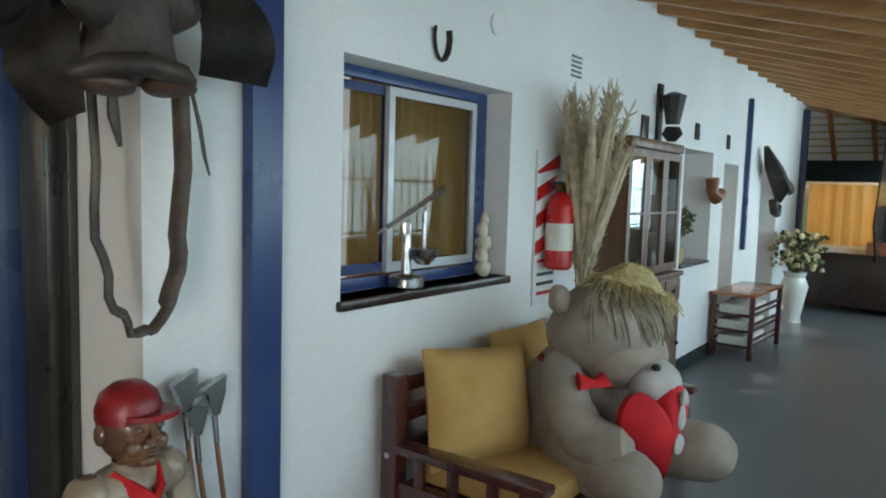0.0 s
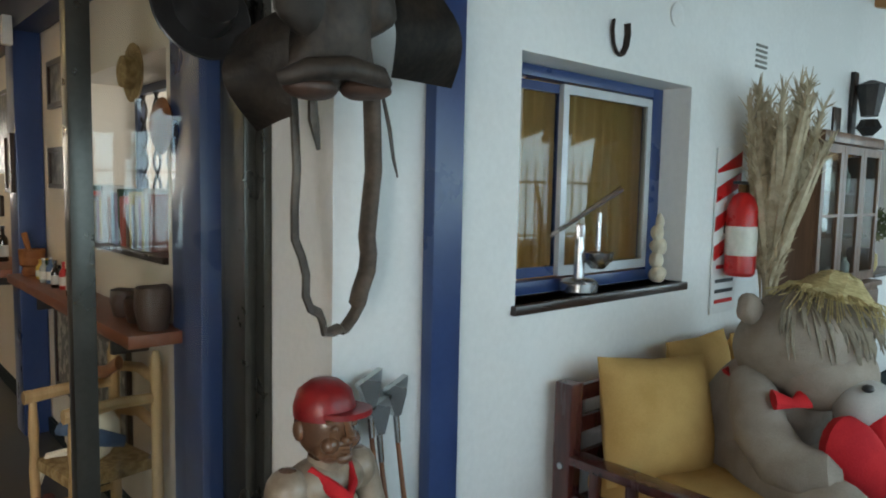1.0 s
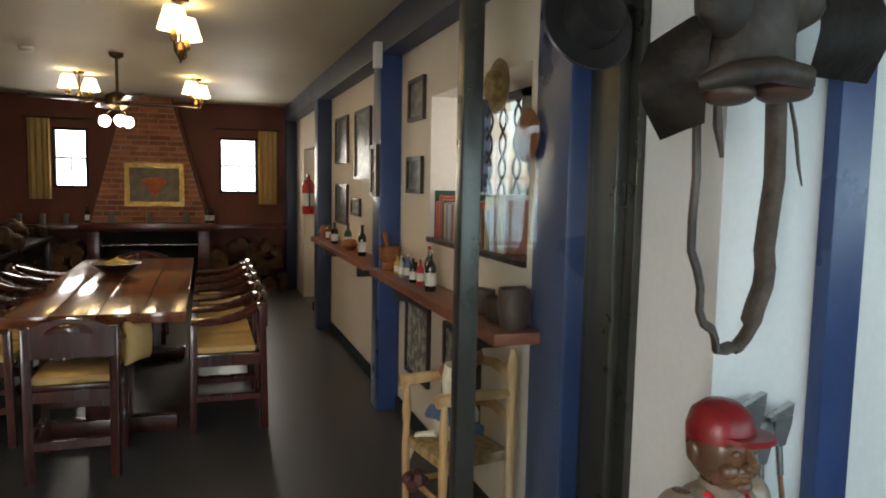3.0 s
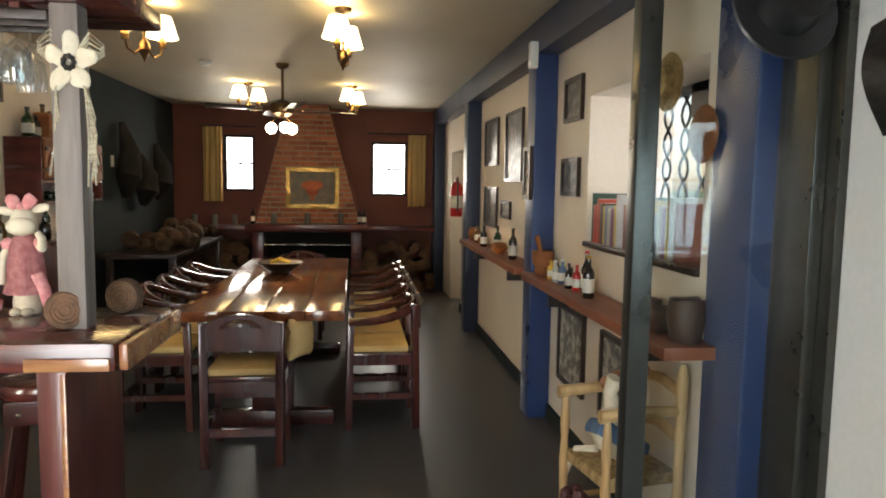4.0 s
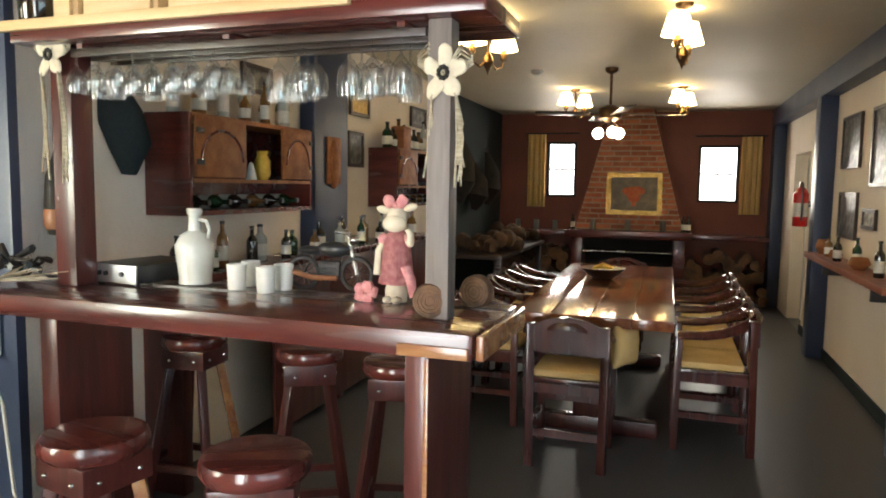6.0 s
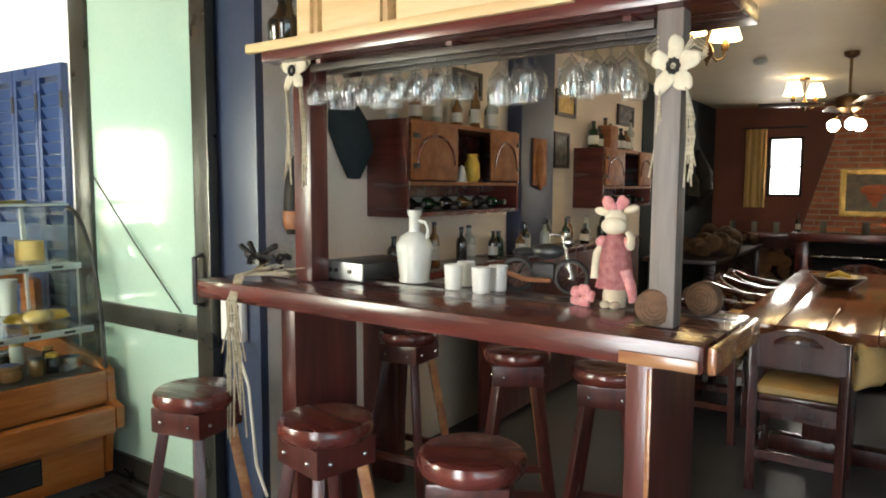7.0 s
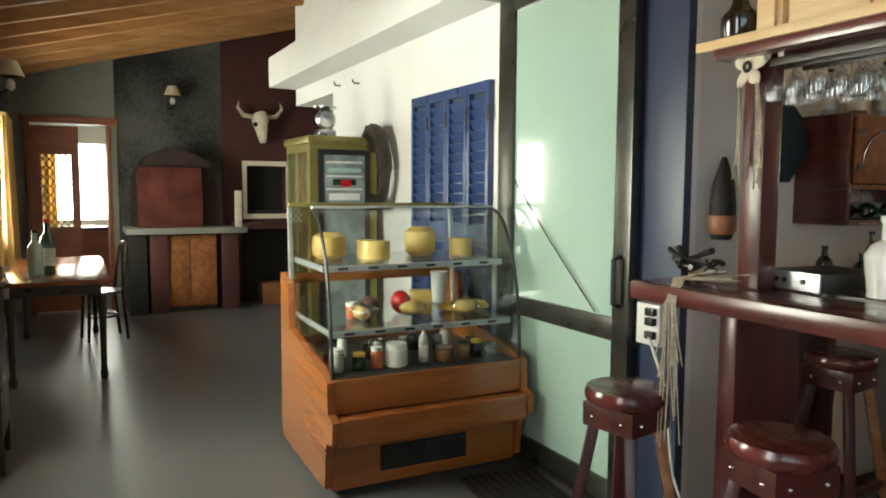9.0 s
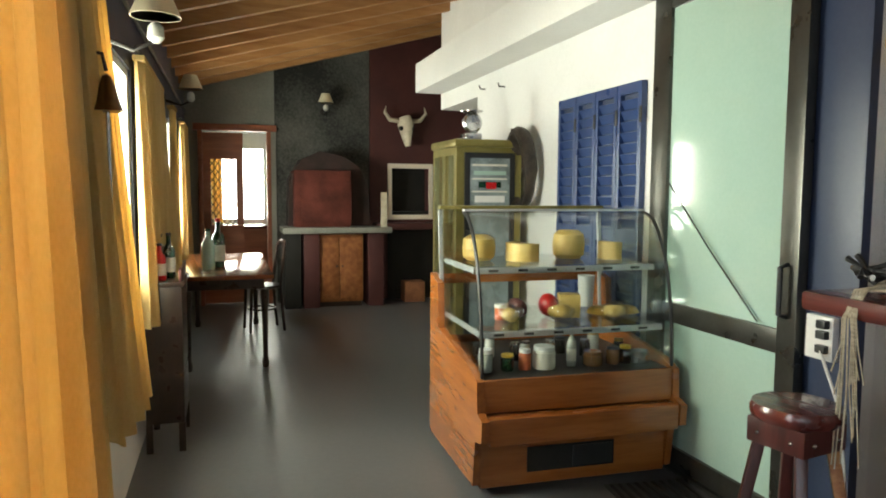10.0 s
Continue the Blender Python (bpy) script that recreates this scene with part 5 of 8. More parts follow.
part("shelf_edge", box(bmx(), -0.65, -0.152, 0.742, 0.50, -0.131, 0.772, 0.006), "crate", can, "pale live edge of the shelf")
for y in (-0.05, 0.025, 0.10):
    part("rack_rail", box(bmx(), -0.45, y - 0.008, 0.680, 0.66, y + 0.008, 0.700, 0.002), "frame", can)
for x in (-0.40, 0.1, 0.6):
    part("rack_hanger", box(bmx(), x - 0.01, -0.07, 0.700, x + 0.01, 0.18, 0.712), "barz", can)
for x0, x1, h in ((-0.49, -0.40, 0.40), (-0.385, -0.12, 0.34), (-0.10, 0.72, 0.36)):
    cr = thing("pine_crate", (-1.04 + (x0 + x1) / 2, 2.50, 1.857), "light pine box on the bar canopy", "crate", -1.5, "pine boxes")
    w = (x1 - x0) / 2
    part("box", box(bmx(), -w, -0.10, 0, w, 0.16, h, 0.006), "crate", cr)
    part("front_board", box(bmx(), -w + 0.015, -0.115, 0.02, w - 0.015, -0.10, h - 0.02, 0.004), "crate", cr)
single("shelf_jar", lathe(bmx(), [(0.04, 0), (0.055, 0.02), (0.058, 0.09), (0.03, 0.12), (0.022, 0.15), (0.028, 0.17)], seg=16), "bottled", "dark glazed jug on the bar canopy", "jar", (-1.605, 2.42, 1.858))
setting("trim_bar_soffit", box(bmx(), -1.72, 2.40, 2.30, -0.2, 2.62, 2.40, 0.006), "crate")


def flower(at, rz, tails):
    f = thing("straw_flower", at, "white fabric flower with a raffia bow on the post", "decoration", rz, "post flowers")
    f.scale = (0.80, 0.80, 0.92)
    bm = bmx()
    for i in range(5):
        a = 2 * math.pi * i / 5 + 0.3
        ball(bm, (0.038 * math.cos(a), -0.012, 0.038 * math.sin(a)), (0.034, 0.009, 0.024), 12, Matrix.Rotation(-a, 4, "Y") @ Matrix.Rotation(0.35 * math.sin(i * 2.3), 4, "X"), 0.011, i * 3)
    part("petals", bm, "creamc", f, "off-white cloth petals")
    bm = bmx()
    for i in range(9):
        a = i * 0.7
        ball(bm, (0.014 * math.cos(a), -0.024, 0.014 * math.sin(a)), 0.007, 6)
    part("centre", bm, "leather", f)
    bm = bmx()
    rr = random.Random(3)
    for i in range(8):
        s = -1 if i % 2 else 1
        tube(bm, [(0, 0, 0.01), (s * 0.05, -0.008, 0.035 + 0.006 * i), (s * 0.085, -0.004, 0.02 + 0.004 * i), (s * 0.05, 0, 0.0), (0, 0, 0)], 0.0035, 4)
    for i in range(14):
        s = -0.045 if i % 2 else 0.05
        e = rr.uniform(0.7, 1.0) * tails
        tube(bm, [(0, 0, 0), (s * 0.8, -0.008 - 0.001 * i, -0.06), (s + rr.uniform(-0.012, 0.012), -0.006, -e * 0.6), (s + rr.uniform(-0.02, 0.02), -0.006, -e)], 0.0032, 4)
    part("raffia", bm, "raffia", f, "dry raffia bow and tails")
    return f

flower((-0.325, 2.365, 1.685), 0, 0.30)
flower((-1.545, 2.405, 1.785), 0, 0.42)

stool_tpl = None
for i, (x, y, rz, zt) in enumerate(((-1.845, 2.22, 10, 0.74), (-1.28, 2.25, -12, 0.74), (-0.785, 2.27, 25, 0.74), (-1.82, 3.38, 5, 0.74), (-1.225, 3.35, 30, 0.74), (-0.80, 3.29, 14, 0.74))):
    if stool_tpl is None:
        st = thing("bar_stool", (x, y, 0), "round varnished dark red wooden bar stool", "stool", rz, "bar stools")
        part("seat", lathe(bmx(), [(0.10, 0.685), (0.135, 0.69), (0.142, 0.705), (0.142, 0.722), (0.135, 0.738), (0.12, 0.742)], seg=28), "bar", st)
        ap = part("apron", box(bmx(), -0.105, -0.105, 0.60, 0.105, 0.105, 0.686, 0.008), "barz", st)
        for a in (0, 90, 180, 270):
            for s in (-0.06, 0.06):
                p = Matrix.Rotation(radians(a), 3, "Z") @ Vector((s, -0.106, 0.64))
                part("bolt", ball(bmx(), p, 0.008, 8), "steel", ap)
        for sx in (-1, 1):
            for sy in (-1, 1):
                part("leg", beam(bmx(), (sx * 0.155, sy * 0.155, 0), (sx * 0.075, sy * 0.075, 0.61), 0.036, 0.036, bev=0.004), "sap" if (sx, sy) == (1, 1) else "barz", st)
            part("stretcher", beam(bmx(), (sx * 0.13, -0.125, 0.20), (sx * 0.13, 0.125, 0.20), 0.022, 0.03), "barz", st)
        for sy in (-1, 1):
            part("stretcher", beam(bmx(), (-0.135, sy * 0.13, 0.16), (0.135, sy * 0.13, 0.16), 0.022, 0.03), "barz", st)
        stool_tpl = st
    else:
        copy_thing(stool_tpl, pose(x, y, 0, 0, 0, rz))

# hanging glasses, stems up
rnd = random.Random(31)
gms = []
for r_, l_ in ((0.029, 0.125), (0.034, 0.158)):
    k_ = l_ / 0.158
    gms.append(mesh_of("wine_glass", lathe(bmx(), [(0.030, 0.0), (0.028, -0.003), (0.004, -0.008), (0.0035, -0.06 * k_), (0.012, -0.068 * k_), (r_ * 0.88, -0.095 * k_), (r_, -0.13 * k_), (r_ * 0.88, -l_), (r_ * 0.83, -l_), (r_ * 0.94, -0.13 * k_), (r_ * 0.82, -0.097 * k_), (0.0, -0.075 * k_)], seg=16), "cut"))
for row, y in enumerate((-0.05, 0.025, 0.10)):
    for k in range(16):
        x = -0.43 + k * 0.068 + rnd.uniform(-0.006, 0.006)
        if 0.10 < x < 0.19 or 0.36 < x < 0.42 or (row == 2 and x > 0.3):
            continue
        ob = new("wine_glass", gms[1 if x > 0.19 else 0])
        ob.matrix_basis = pose(-1.04 + x, 2.46 + y - 0.026 * x, 1.800, 0, 0, rnd.uniform(0, 90)) @ Matrix.Diagonal((1, 1, rnd.choice((0.92, 1.0, 1.06)), 1))
        tagged(ob, "clear stemmed wine glass hanging upside down", "wine glass", "hanging glasses")

# things on the bar
jug = thing("ceramic_jug", (-1.235, 2.63, 1.10), "white glazed ceramic bottle jug", "jug")
part("body", lathe(bmx(), [(0.045, 0), (0.052, 0.004), (0.050, 0.02), (0.060, 0.10), (0.062, 0.125), (0.045, 0.155), (0.020, 0.17), (0.018, 0.215), (0.024, 0.225), (0.024, 0.24), (0.016, 0.24)], seg=24), "porc", jug)
part("handle", tube(bmx(), [(0.018, 0, 0.205), (0.045, 0, 0.20), (0.055, 0, 0.175), (0.048, 0, 0.148)], 0.006, 8), "porc", jug)
for x, y in ((-1.045, 2.575), (-1.055, 2.665), (-0.935, 2.56), (-0.92, 2.635)):
    c = thing("candle_glass", (x, y, 1.10), "small frosted candle glass on the bar", "candle holder", 0, "candle glasses")
    part("glass", lathe(bmx(), [(0.024, 0), (0.026, 0.002), (0.030, 0.078), (0.028, 0.078), (0.024, 0.03)], seg=16), "candle", c)
    part("candle", lathe(bmx(), [(0.018, 0.012), (0.018, 0.042), (0.0, 0.044)], seg=12), "porc", c)
amp = thing("audio_amplifier", (-1.445, 2.61, 1.10), "black audio amplifier with a silver front", "amplifier", -8)
part("case", box(bmx(), -0.105, -0.09, 0.008, 0.105, 0.19, 0.062, 0.004), "blackp", amp)
fp = part("front_panel", box(bmx(), -0.108, -0.098, 0.006, 0.108, -0.09, 0.064, 0.002), "silver", amp)
for x in (-0.05, -0.02, 0.05):
    part("knob", lathe(bmx(), [(0.008, 0), (0.007, 0.008), (0, 0.009)], (x, -0.098, 0.035), 10, Matrix.Rotation(radians(90), 3, "X")), "blackp", fp)
for x in (-0.08, 0.08):
    for y in (-0.07, 0.1):
        part("foot", lathe(bmx(), [(0.01, 0), (0.01, 0.008)], (x, y, 0), 8), "blackp", amp)
moto = thing("toy_motorcycle", (-0.79, 2.69, 1.10), "black wire model motorcycle on the bar", "model motorcycle", 8)
for x in (-0.085, 0.085):
    bm = bmx()
    tube(bm, [(x + 0.048 * math.cos(a), 0, 0.05 + 0.048 * math.sin(a)) for a in [2 * math.pi * k / 18 for k in range(18)]], 0.008, 6, closed=True)
    wh = part("wheel", bm, "iron", moto)
    for k in range(6):
        a = math.pi * k / 6
        part("spoke", rod(bmx(), (x + 0.046 * math.cos(a), 0, 0.05 + 0.046 * math.sin(a)), (x - 0.046 * math.cos(a), 0, 0.05 - 0.046 * math.sin(a)), 0.0012, seg=4), "steel", wh)
part("engine", box(bmx(), -0.035, -0.020, 0.035, 0.035, 0.020, 0.09, 0.010), "iron", moto)
part("frame", tube(bmx(), [(-0.085, 0, 0.05), (-0.05, 0, 0.105), (0.04, 0, 0.115), (0.035, 0, 0.04), (-0.04, 0, 0.03), (-0.085, 0, 0.05)], 0.004, 6), "iron", moto)
part("headlamp", ball(bmx(), (0.075, 0, 0.155), (0.016, 0.016, 0.016), 10), "steel", moto)
for z in (0.05, 0.065, 0.08):
    part("fin", box(bmx(), -0.024, -0.025, z, 0.024, 0.025, z + 0.005, 0.001), "iron", moto)
part("tank", ball(bmx(), (0.01, 0, 0.125), (0.055, 0.025, 0.024), 12), "blackp", moto)
part("saddle", ball(bmx(), (-0.06, 0, 0.12), (0.045, 0.025, 0.015), 10), "blackp", moto)
part("fork", tube(bmx(), [(0.085, 0, 0.05), (0.065, 0, 0.13), (0.055, 0, 0.175)], 0.005, 6), "steel", moto)
part("handlebar", tube(bmx(), [(0.03, -0.05, 0.18), (0.055, -0.02, 0.175), (0.055, 0.02, 0.175), (0.03, 0.05, 0.18)], 0.004, 6), "steel", moto)
part("exhaust", tube(bmx(), [(0.03, -0.028, 0.04), (-0.05, -0.03, 0.04), (-0.12, -0.03, 0.06)], 0.008, 8), "tan", moto)
bm = bmx()
lathe(bm, [(0.030, 0.0), (0.032, 0.03), (0.028, 0.05), (0.034, 0.06), (0.026, 0.17), (0.016, 0.195)], seg=18)
ball(bm, (0, 0, 0.232), (0.030, 0.030, 0.034), 16)
ball(bm, (0.002, -0.022, 0.218), (0.035, 0.022, 0.024), 14)
for s in (-1, 1):
    ball(bm, (s * 0.040, 0, 0.258 + 0.004 * s), (0.022, 0.008, 0.011), 10, Matrix.Rotation(radians(-14 * s), 4, "Y"))
    ball(bm, (s * 0.013, -0.030, 0.008), (0.015, 0.022, 0.011), 10)
tube(bm, [(-0.028, 0, 0.18), (-0.048, -0.012, 0.14), (-0.049, -0.02, 0.10), (-0.048, -0.025, 0.075)], [0.010, 0.011, 0.010, 0.011], 10)
tube(bm, [(0.028, 0, 0.18), (0.046, -0.016, 0.165), (0.05, -0.026, 0.19), (0.042, -0.03, 0.205)], [0.012, 0.011, 0.010, 0.008], 10)
single("rag_doll", bm, "creamc", "cream cloth cow doll standing on the bar", "doll", (-0.525, 2.57, 1.10))
bm = bmx()
rows = []
for z, r in ((0.050, 0.050), (0.066, 0.047), (0.10, 0.044), (0.14, 0.040), (0.172, 0.036), (0.192, 0.024), (0.198, 0.018)):
    rows.append([bm.verts.new((r * (1 + 0.07 * math.sin(8 * a) * (0.2 - z) / 0.15) * math.cos(a), 0.85 * r * (1 + 0.07 * math.sin(8 * a) * (0.2 - z) / 0.15) * math.sin(a), z)) for a in [2 * math.pi * k / 32 for k in range(32)]])
for r0, r1 in zip(rows, rows[1:]):
    for i in range(32):
        bm.faces.new((r0[i], r0[(i + 1) % 32], r1[(i + 1) % 32], r1[i]))
bmesh.ops.solidify(bm, geom=bm.faces[:], thickness=-0.003)
for s_ in (-1, 1):
    ball(bm, (s_ * 0.036, -0.004, 0.172), (0.018, 0.016, 0.018), 10)
tube(bm, [(0.035, -0.02, 0.10), (0.054, -0.03, 0.065), (0.064, -0.035, 0.02)], [0.016, 0.015, 0.012], 10, 0.6)
single("gingham_dress", bm, "pinkc", "pink gingham dress on the cloth doll", "dress", (-0.525, 2.57, 1.10))
bm = bmx()
for a_ in range(5):
    ball(bm, (0.02 * math.cos(a_ * 1.26), 0, 0.026 + 0.018 * math.sin(a_ * 1.26)), (0.018, 0.012, 0.016), 8, wob=0.006, seed=a_)
single("pink_bag", bm, "pinkc", "small pink ruffled cloth bag beside the doll", "bag", (-0.60, 2.53, 1.10))
bm = bmx()
for s_ in (-1, 1):
    ball(bm, (s_ * 0.019, 0, 0.006), (0.017, 0.011, 0.020), 10, Matrix.Rotation(radians(25 * s_), 4, "Y"), 0.005)
ball(bm, (0, -0.004, -0.004), 0.010, 8)
single("pink_bow", bm, "pinkc", "pink ribbon bow on the doll's head", "bow", (-0.525, 2.557, 1.372))

def coil(at, rz):
    c = thing("wooden_disc", at, "round slice of wood standing on the bar", "wood slice", rz, "wood slices")
    part("bark", lathe(bmx(), [(0.040, -0.018), (0.044, -0.012), (0.044, 0.012), (0.040, 0.018)], (0, 0, 0.044), 20, Matrix.Rotation(radians(90), 3, "X")), "bark", c)
    bm = bmx()
    for r_ in (0.012, 0.022, 0.031):
        tube(bm, [(r_ * math.cos(k * 0.5236), -0.0185, 0.044 + r_ * math.sin(k * 0.5236)) for k in range(12)], 0.0015, 4, closed=True)
    part("growth_ring", bm, "bark", c)

coil((-0.355, 2.37, 1.10), 8)
coil((-0.29, 2.56, 1.10), -10)
bm = bmx()
rnd = random.Random(77)
for i in range(17):
    a = rnd.uniform(-0.5, 0.5)
    l = rnd.uniform(0.2, 0.6)
    tube(bm, [(rnd.uniform(-0.02, 0.16), 0.10 + rnd.uniform(-0.03, 0.05), 0.02 + rnd.uniform(0, 0.04)), (rnd.uniform(-0.02, 0.03), 0.0, 0.025), (a * 0.05, -0.035, -0.06), (a * 0.07, -0.03 + rnd.uniform(-0.01, 0.01), -l * 0.6), (a * 0.12, -0.03, -l)], 0.0024, 4)
single("raffia", bm, "raffia", "bundle of dry raffia hanging over the counter's edge", "raffia", (-1.69, 2.28, 1.10), kind="stuff")
tang = thing("cable_tangle", (-1.80, 2.50, 1.105), "tangle of black cables and tools on the bar end", "cables")
rnd = random.Random(70)
for i in range(16):
    part("cable", tube(bmx(), [(0, 0, 0), (rnd.uniform(-0.08, 0.08), rnd.uniform(-0.05, 0.05), rnd.uniform(0.03, 0.07)), (rnd.uniform(-0.14, 0.14), rnd.uniform(-0.06, 0.06), rnd.uniform(0.02, 0.11))], [0.006, 0.005, 0.012], 5), "blackp", tang)
outl = thing("socket_panel", (-2.165, 2.655, 0.78), "white switch and socket panel on the pilaster", "socket panel")
part("plate", box(bmx(), -0.065, -0.03, 0, 0.065, 0.003, 0.17, 0.006), "whitep", outl)
for z in (0.03, 0.085, 0.125):
    part("plug", box(bmx(), 0.005, -0.055, z, 0.05, -0.03, z + 0.032, 0.004), "blackp", outl)
part("cable", tube(bmx(), [(0.03, -0.05, 0.04), (0.16, -0.08, -0.15), (0.22, -0.1, -0.45), (0.30, -0.12, -0.55)], 0.006, 6), "whitep", outl)


# ---- bottles and pictures ----
def bottle(at, material, h=0.24, r=0.034, label=True, group="bottles", words="glass bottle with a paper label", capmat="redgloss"):
    b = thing("bottle", at, words, "bottle", 0, group)
    part("glass", lathe(bmx(), [(r * 0.9, 0), (r, 0.006), (r, h * 0.58), (r * 0.85, h * 0.66), (r * 0.38, h * 0.76), (r * 0.34, h * 0.95)], seg=14), material, b)
    part("stopper", lathe(bmx(), [(r * 0.42, h * 0.93), (r * 0.42, h), (0, h)], seg=10), capmat, b)
    if label:
        part("label", lathe(bmx(), [(r * 1.02, h * 0.14), (r * 1.02, h * 0.46)], seg=14), "label", b)
    return b


def picture(at, w, h, rz, material="photo", words="old photograph in a dark wooden frame", fr="frame", group="wall pictures"):
    """Hung on a wall; its face looks along local -y."""
    p = thing("framed_picture", at, words, "picture", rz, group)
    part("frame", wall_x(bmx(), -w / 2, w / 2, -0.022, 0.0, 0, h, [(-w / 2 + 0.025, w / 2 - 0.025, 0.025, h - 0.025)]), fr, p)
    part("print", box(bmx(), -w / 2 + 0.025, -0.010, 0.025, w / 2 - 0.025, -0.004, h - 0.025), material, p)
    return p

XE = WR - 0.002
for y0, y1, z0, z1, mt, words in ((4.34, 4.64, 1.79, 2.03, "photo", "old photograph in a dark wooden frame"), (4.36, 4.66, 1.38, 1.59, "photo", "old photograph in a dark wooden frame"), (4.18, 4.63, 0.32, 0.76, "paper", "printed poster in a black frame"), (3.45, 3.93, 0.30, 0.75, "paper", "printed poster in a black frame"), (6.50, 7.06, 1.60, 2.00, "photo", "dark framed picture on the cream wall"), (6.50, 7.04, 1.07, 1.42, "photo", "dark framed picture on the cream wall"), (5.64, 6.19, 1.46, 1.99, "photo", "tall dark framed mirror picture"), (5.99, 6.32, 1.17, 1.31, "paper", "small unframed card on the wall")):
    picture((XE, (y0 + y1) / 2, z0), y1 - y0, z1 - z0, -90, mt, words)
picture((1.348, 4.92, 1.35), 0.17, 0.32, -90, "paper", "narrow ornament panel on the blue pilaster")
for y, z, w, h, mt in ((5.62, 1.93, 0.34, 0.19, "gilt"), (5.55, 1.55, 0.26, 0.26, "photo"), (6.9, 1.95, 0.4, 0.18, "photo"), (4.25, 1.92, 0.3, 0.16, "photo")):
    picture((WL + 0.002, y, z), w, h, 90, mt, "small framed picture behind the bar")

# wall shelf on the east side and what stands on it
for k, (y0, y1) in enumerate(((2.86, 4.825), (5.025, 7.325))):
    sh = thing("wall_shelf", (WR, (y0 + y1) / 2, 0.87), "reddish wooden plank shelf along the wall", "shelf", 0, "east wall shelves")
    hw = (y1 - y0) / 2
    part("plank", box(bmx(), -0.20, -hw, 0, -0.002, hw, 0.045, 0.006), "shelfw", sh)
    for s in (-0.6, 0.6):
        part("bracket", box(bmx(), -0.14, hw * s - 0.015, -0.10, -0.002, hw * s + 0.015, 0.0, 0.006), "iron", sh)
mort = thing("wooden_mortar", (1.385, 4.69, 0.915), "turned wooden mortar with its pestle", "mortar")
part("bowl", lathe(bmx(), [(0.045, 0), (0.05, 0.02), (0.045, 0.05), (0.06, 0.06), (0.065, 0.14), (0.055, 0.14), (0.045, 0.07)], seg=20), "cabw", mort)
part("pestle", tube(bmx(), [(0.0, 0, 0.07), (-0.02, 0.07, 0.22)], [0.012, 0.016], 8), "cabw", mort)
for i, (y, mt, h, r, cp) in enumerate(((4.53, "banana", 0.10, 0.022, "banana"), (4.47, "bottleg", 0.11, 0.022, "banana"), (4.38, "bottlec", 0.12, 0.020, "whitep"), (4.32, "bluecl", 0.13, 0.022, "whitep"), (4.22, "bottled", 0.10, 0.024, "blackp"), (4.15, "bottled", 0.13, 0.020, "blackp"), (4.08, "redgloss", 0.13, 0.020, "redgloss"), (3.98, "bottled", 0.21, 0.026, "redgloss"), (3.85, "bottled", 0.20, 0.028, "gilt"), (5.5, "bottled", 0.22, 0.03, "blackp"), (6.1, "bottleg", 0.2, 0.03, "blackp"), (6.5, "bottled", 0.18, 0.03, "blackp"), (6.9, "bottlea", 0.16, 0.03, "blackp"))):
    bottle((1.39 + 0.02 * math.sin(i * 2.1), y, 0.915), mt, h, r, True, "bottles on the east shelf", "small bottle on the wall shelf", cp)
for y, rr, h in ((5.95, 0.07, 0.08), (7.1, 0.06, 0.12), (6.65, 0.05, 0.07)):
    single("gourd_bowl", lathe(bmx(), [(rr * 0.5, 0), (rr, h * 0.5), (rr * 0.7, h), (rr * 0.6, h), (rr * 0.85, h * 0.5)], seg=16), "cabw", "carved wooden gourd on the wall shelf", "bowl", (1.39, y, 0.915), group="gourds")
for y, w, h in ((3.25, 0.052, 0.10), (3.10, 0.048, 0.09), (2.94, 0.062, 0.15)):
    bm = lathe(bmx(), [(w * 0.75, 0), (w * 0.8, 0.004), (w, h * 0.5), (w * 0.95, h * 0.97), (w * 0.9, h), (w * 0.78, h * 0.97), (w * 0.7, h * 0.4), (0, h * 0.35)], seg=20)
    for v in bm.verts:
        v.co += 0.010 * noise.noise_vector(v.co * 28)
    single("dark_pot", bm, "brownl", "rough dark brown pot on the wall shelf", "pot", (1.40, y, 0.915), 12, "dark pots")
# deep window with books, lattice and straw hat
setting("trim_sill_books", box(bmx(), WR - 0.02, 3.03, 1.125, 1.95, 4.25, 1.152, 0.004), "dark")
rnd = random.Random(14)
y = 4.20
bcols = []
for i, c in enumerate(((0.03, 0.07, 0.045), (0.45, 0.05, 0.03), (0.45, 0.07, 0.04), (0.10, 0.06, 0.04), (0.55, 0.42, 0.12), (0.2, 0.25, 0.35), (0.5, 0.5, 0.46), (0.25, 0.1, 0.2), (0.6, 0.45, 0.1), (0.62, 0.62, 0.6), (0.3, 0.12, 0.09), (0.2, 0.35, 0.55), (0.35, 0.3, 0.5))):
    M["book%d" % i] = surf("book_cover_%d" % i, c, tuple(v * 0.8 for v in c), 8, 0.45, 0.05)
for i in range(24):
    w, h, d = rnd.uniform(0.022, 0.05), rnd.uniform(0.17, 0.25), rnd.uniform(0.12, 0.16)
    if i == 0:
        w, h, d = 0.02, 0.25, 0.2
    if y - w < 3.1:
        break
    b = thing("book", (1.50, y - w / 2, 1.152), "hardback book standing in the deep window", "book", 0, "window books")
    part("cover", box(bmx(), 0, -w / 2, 0, d, w / 2, h, 0.003), "book%d" % (i % 13), b)
    part("pages", box(bmx(), 0.004, -w / 2 + 0.003, h - 0.002, d - 0.004, w / 2 - 0.003, h + 0.001), "label", b)
    y -= w + 0.002 + (0.06 if i == 9 else 0)
grl = thing("window_lattice", (1.80, 3.64, 1.15), "black wrought iron lattice in the deep window", "window grille")
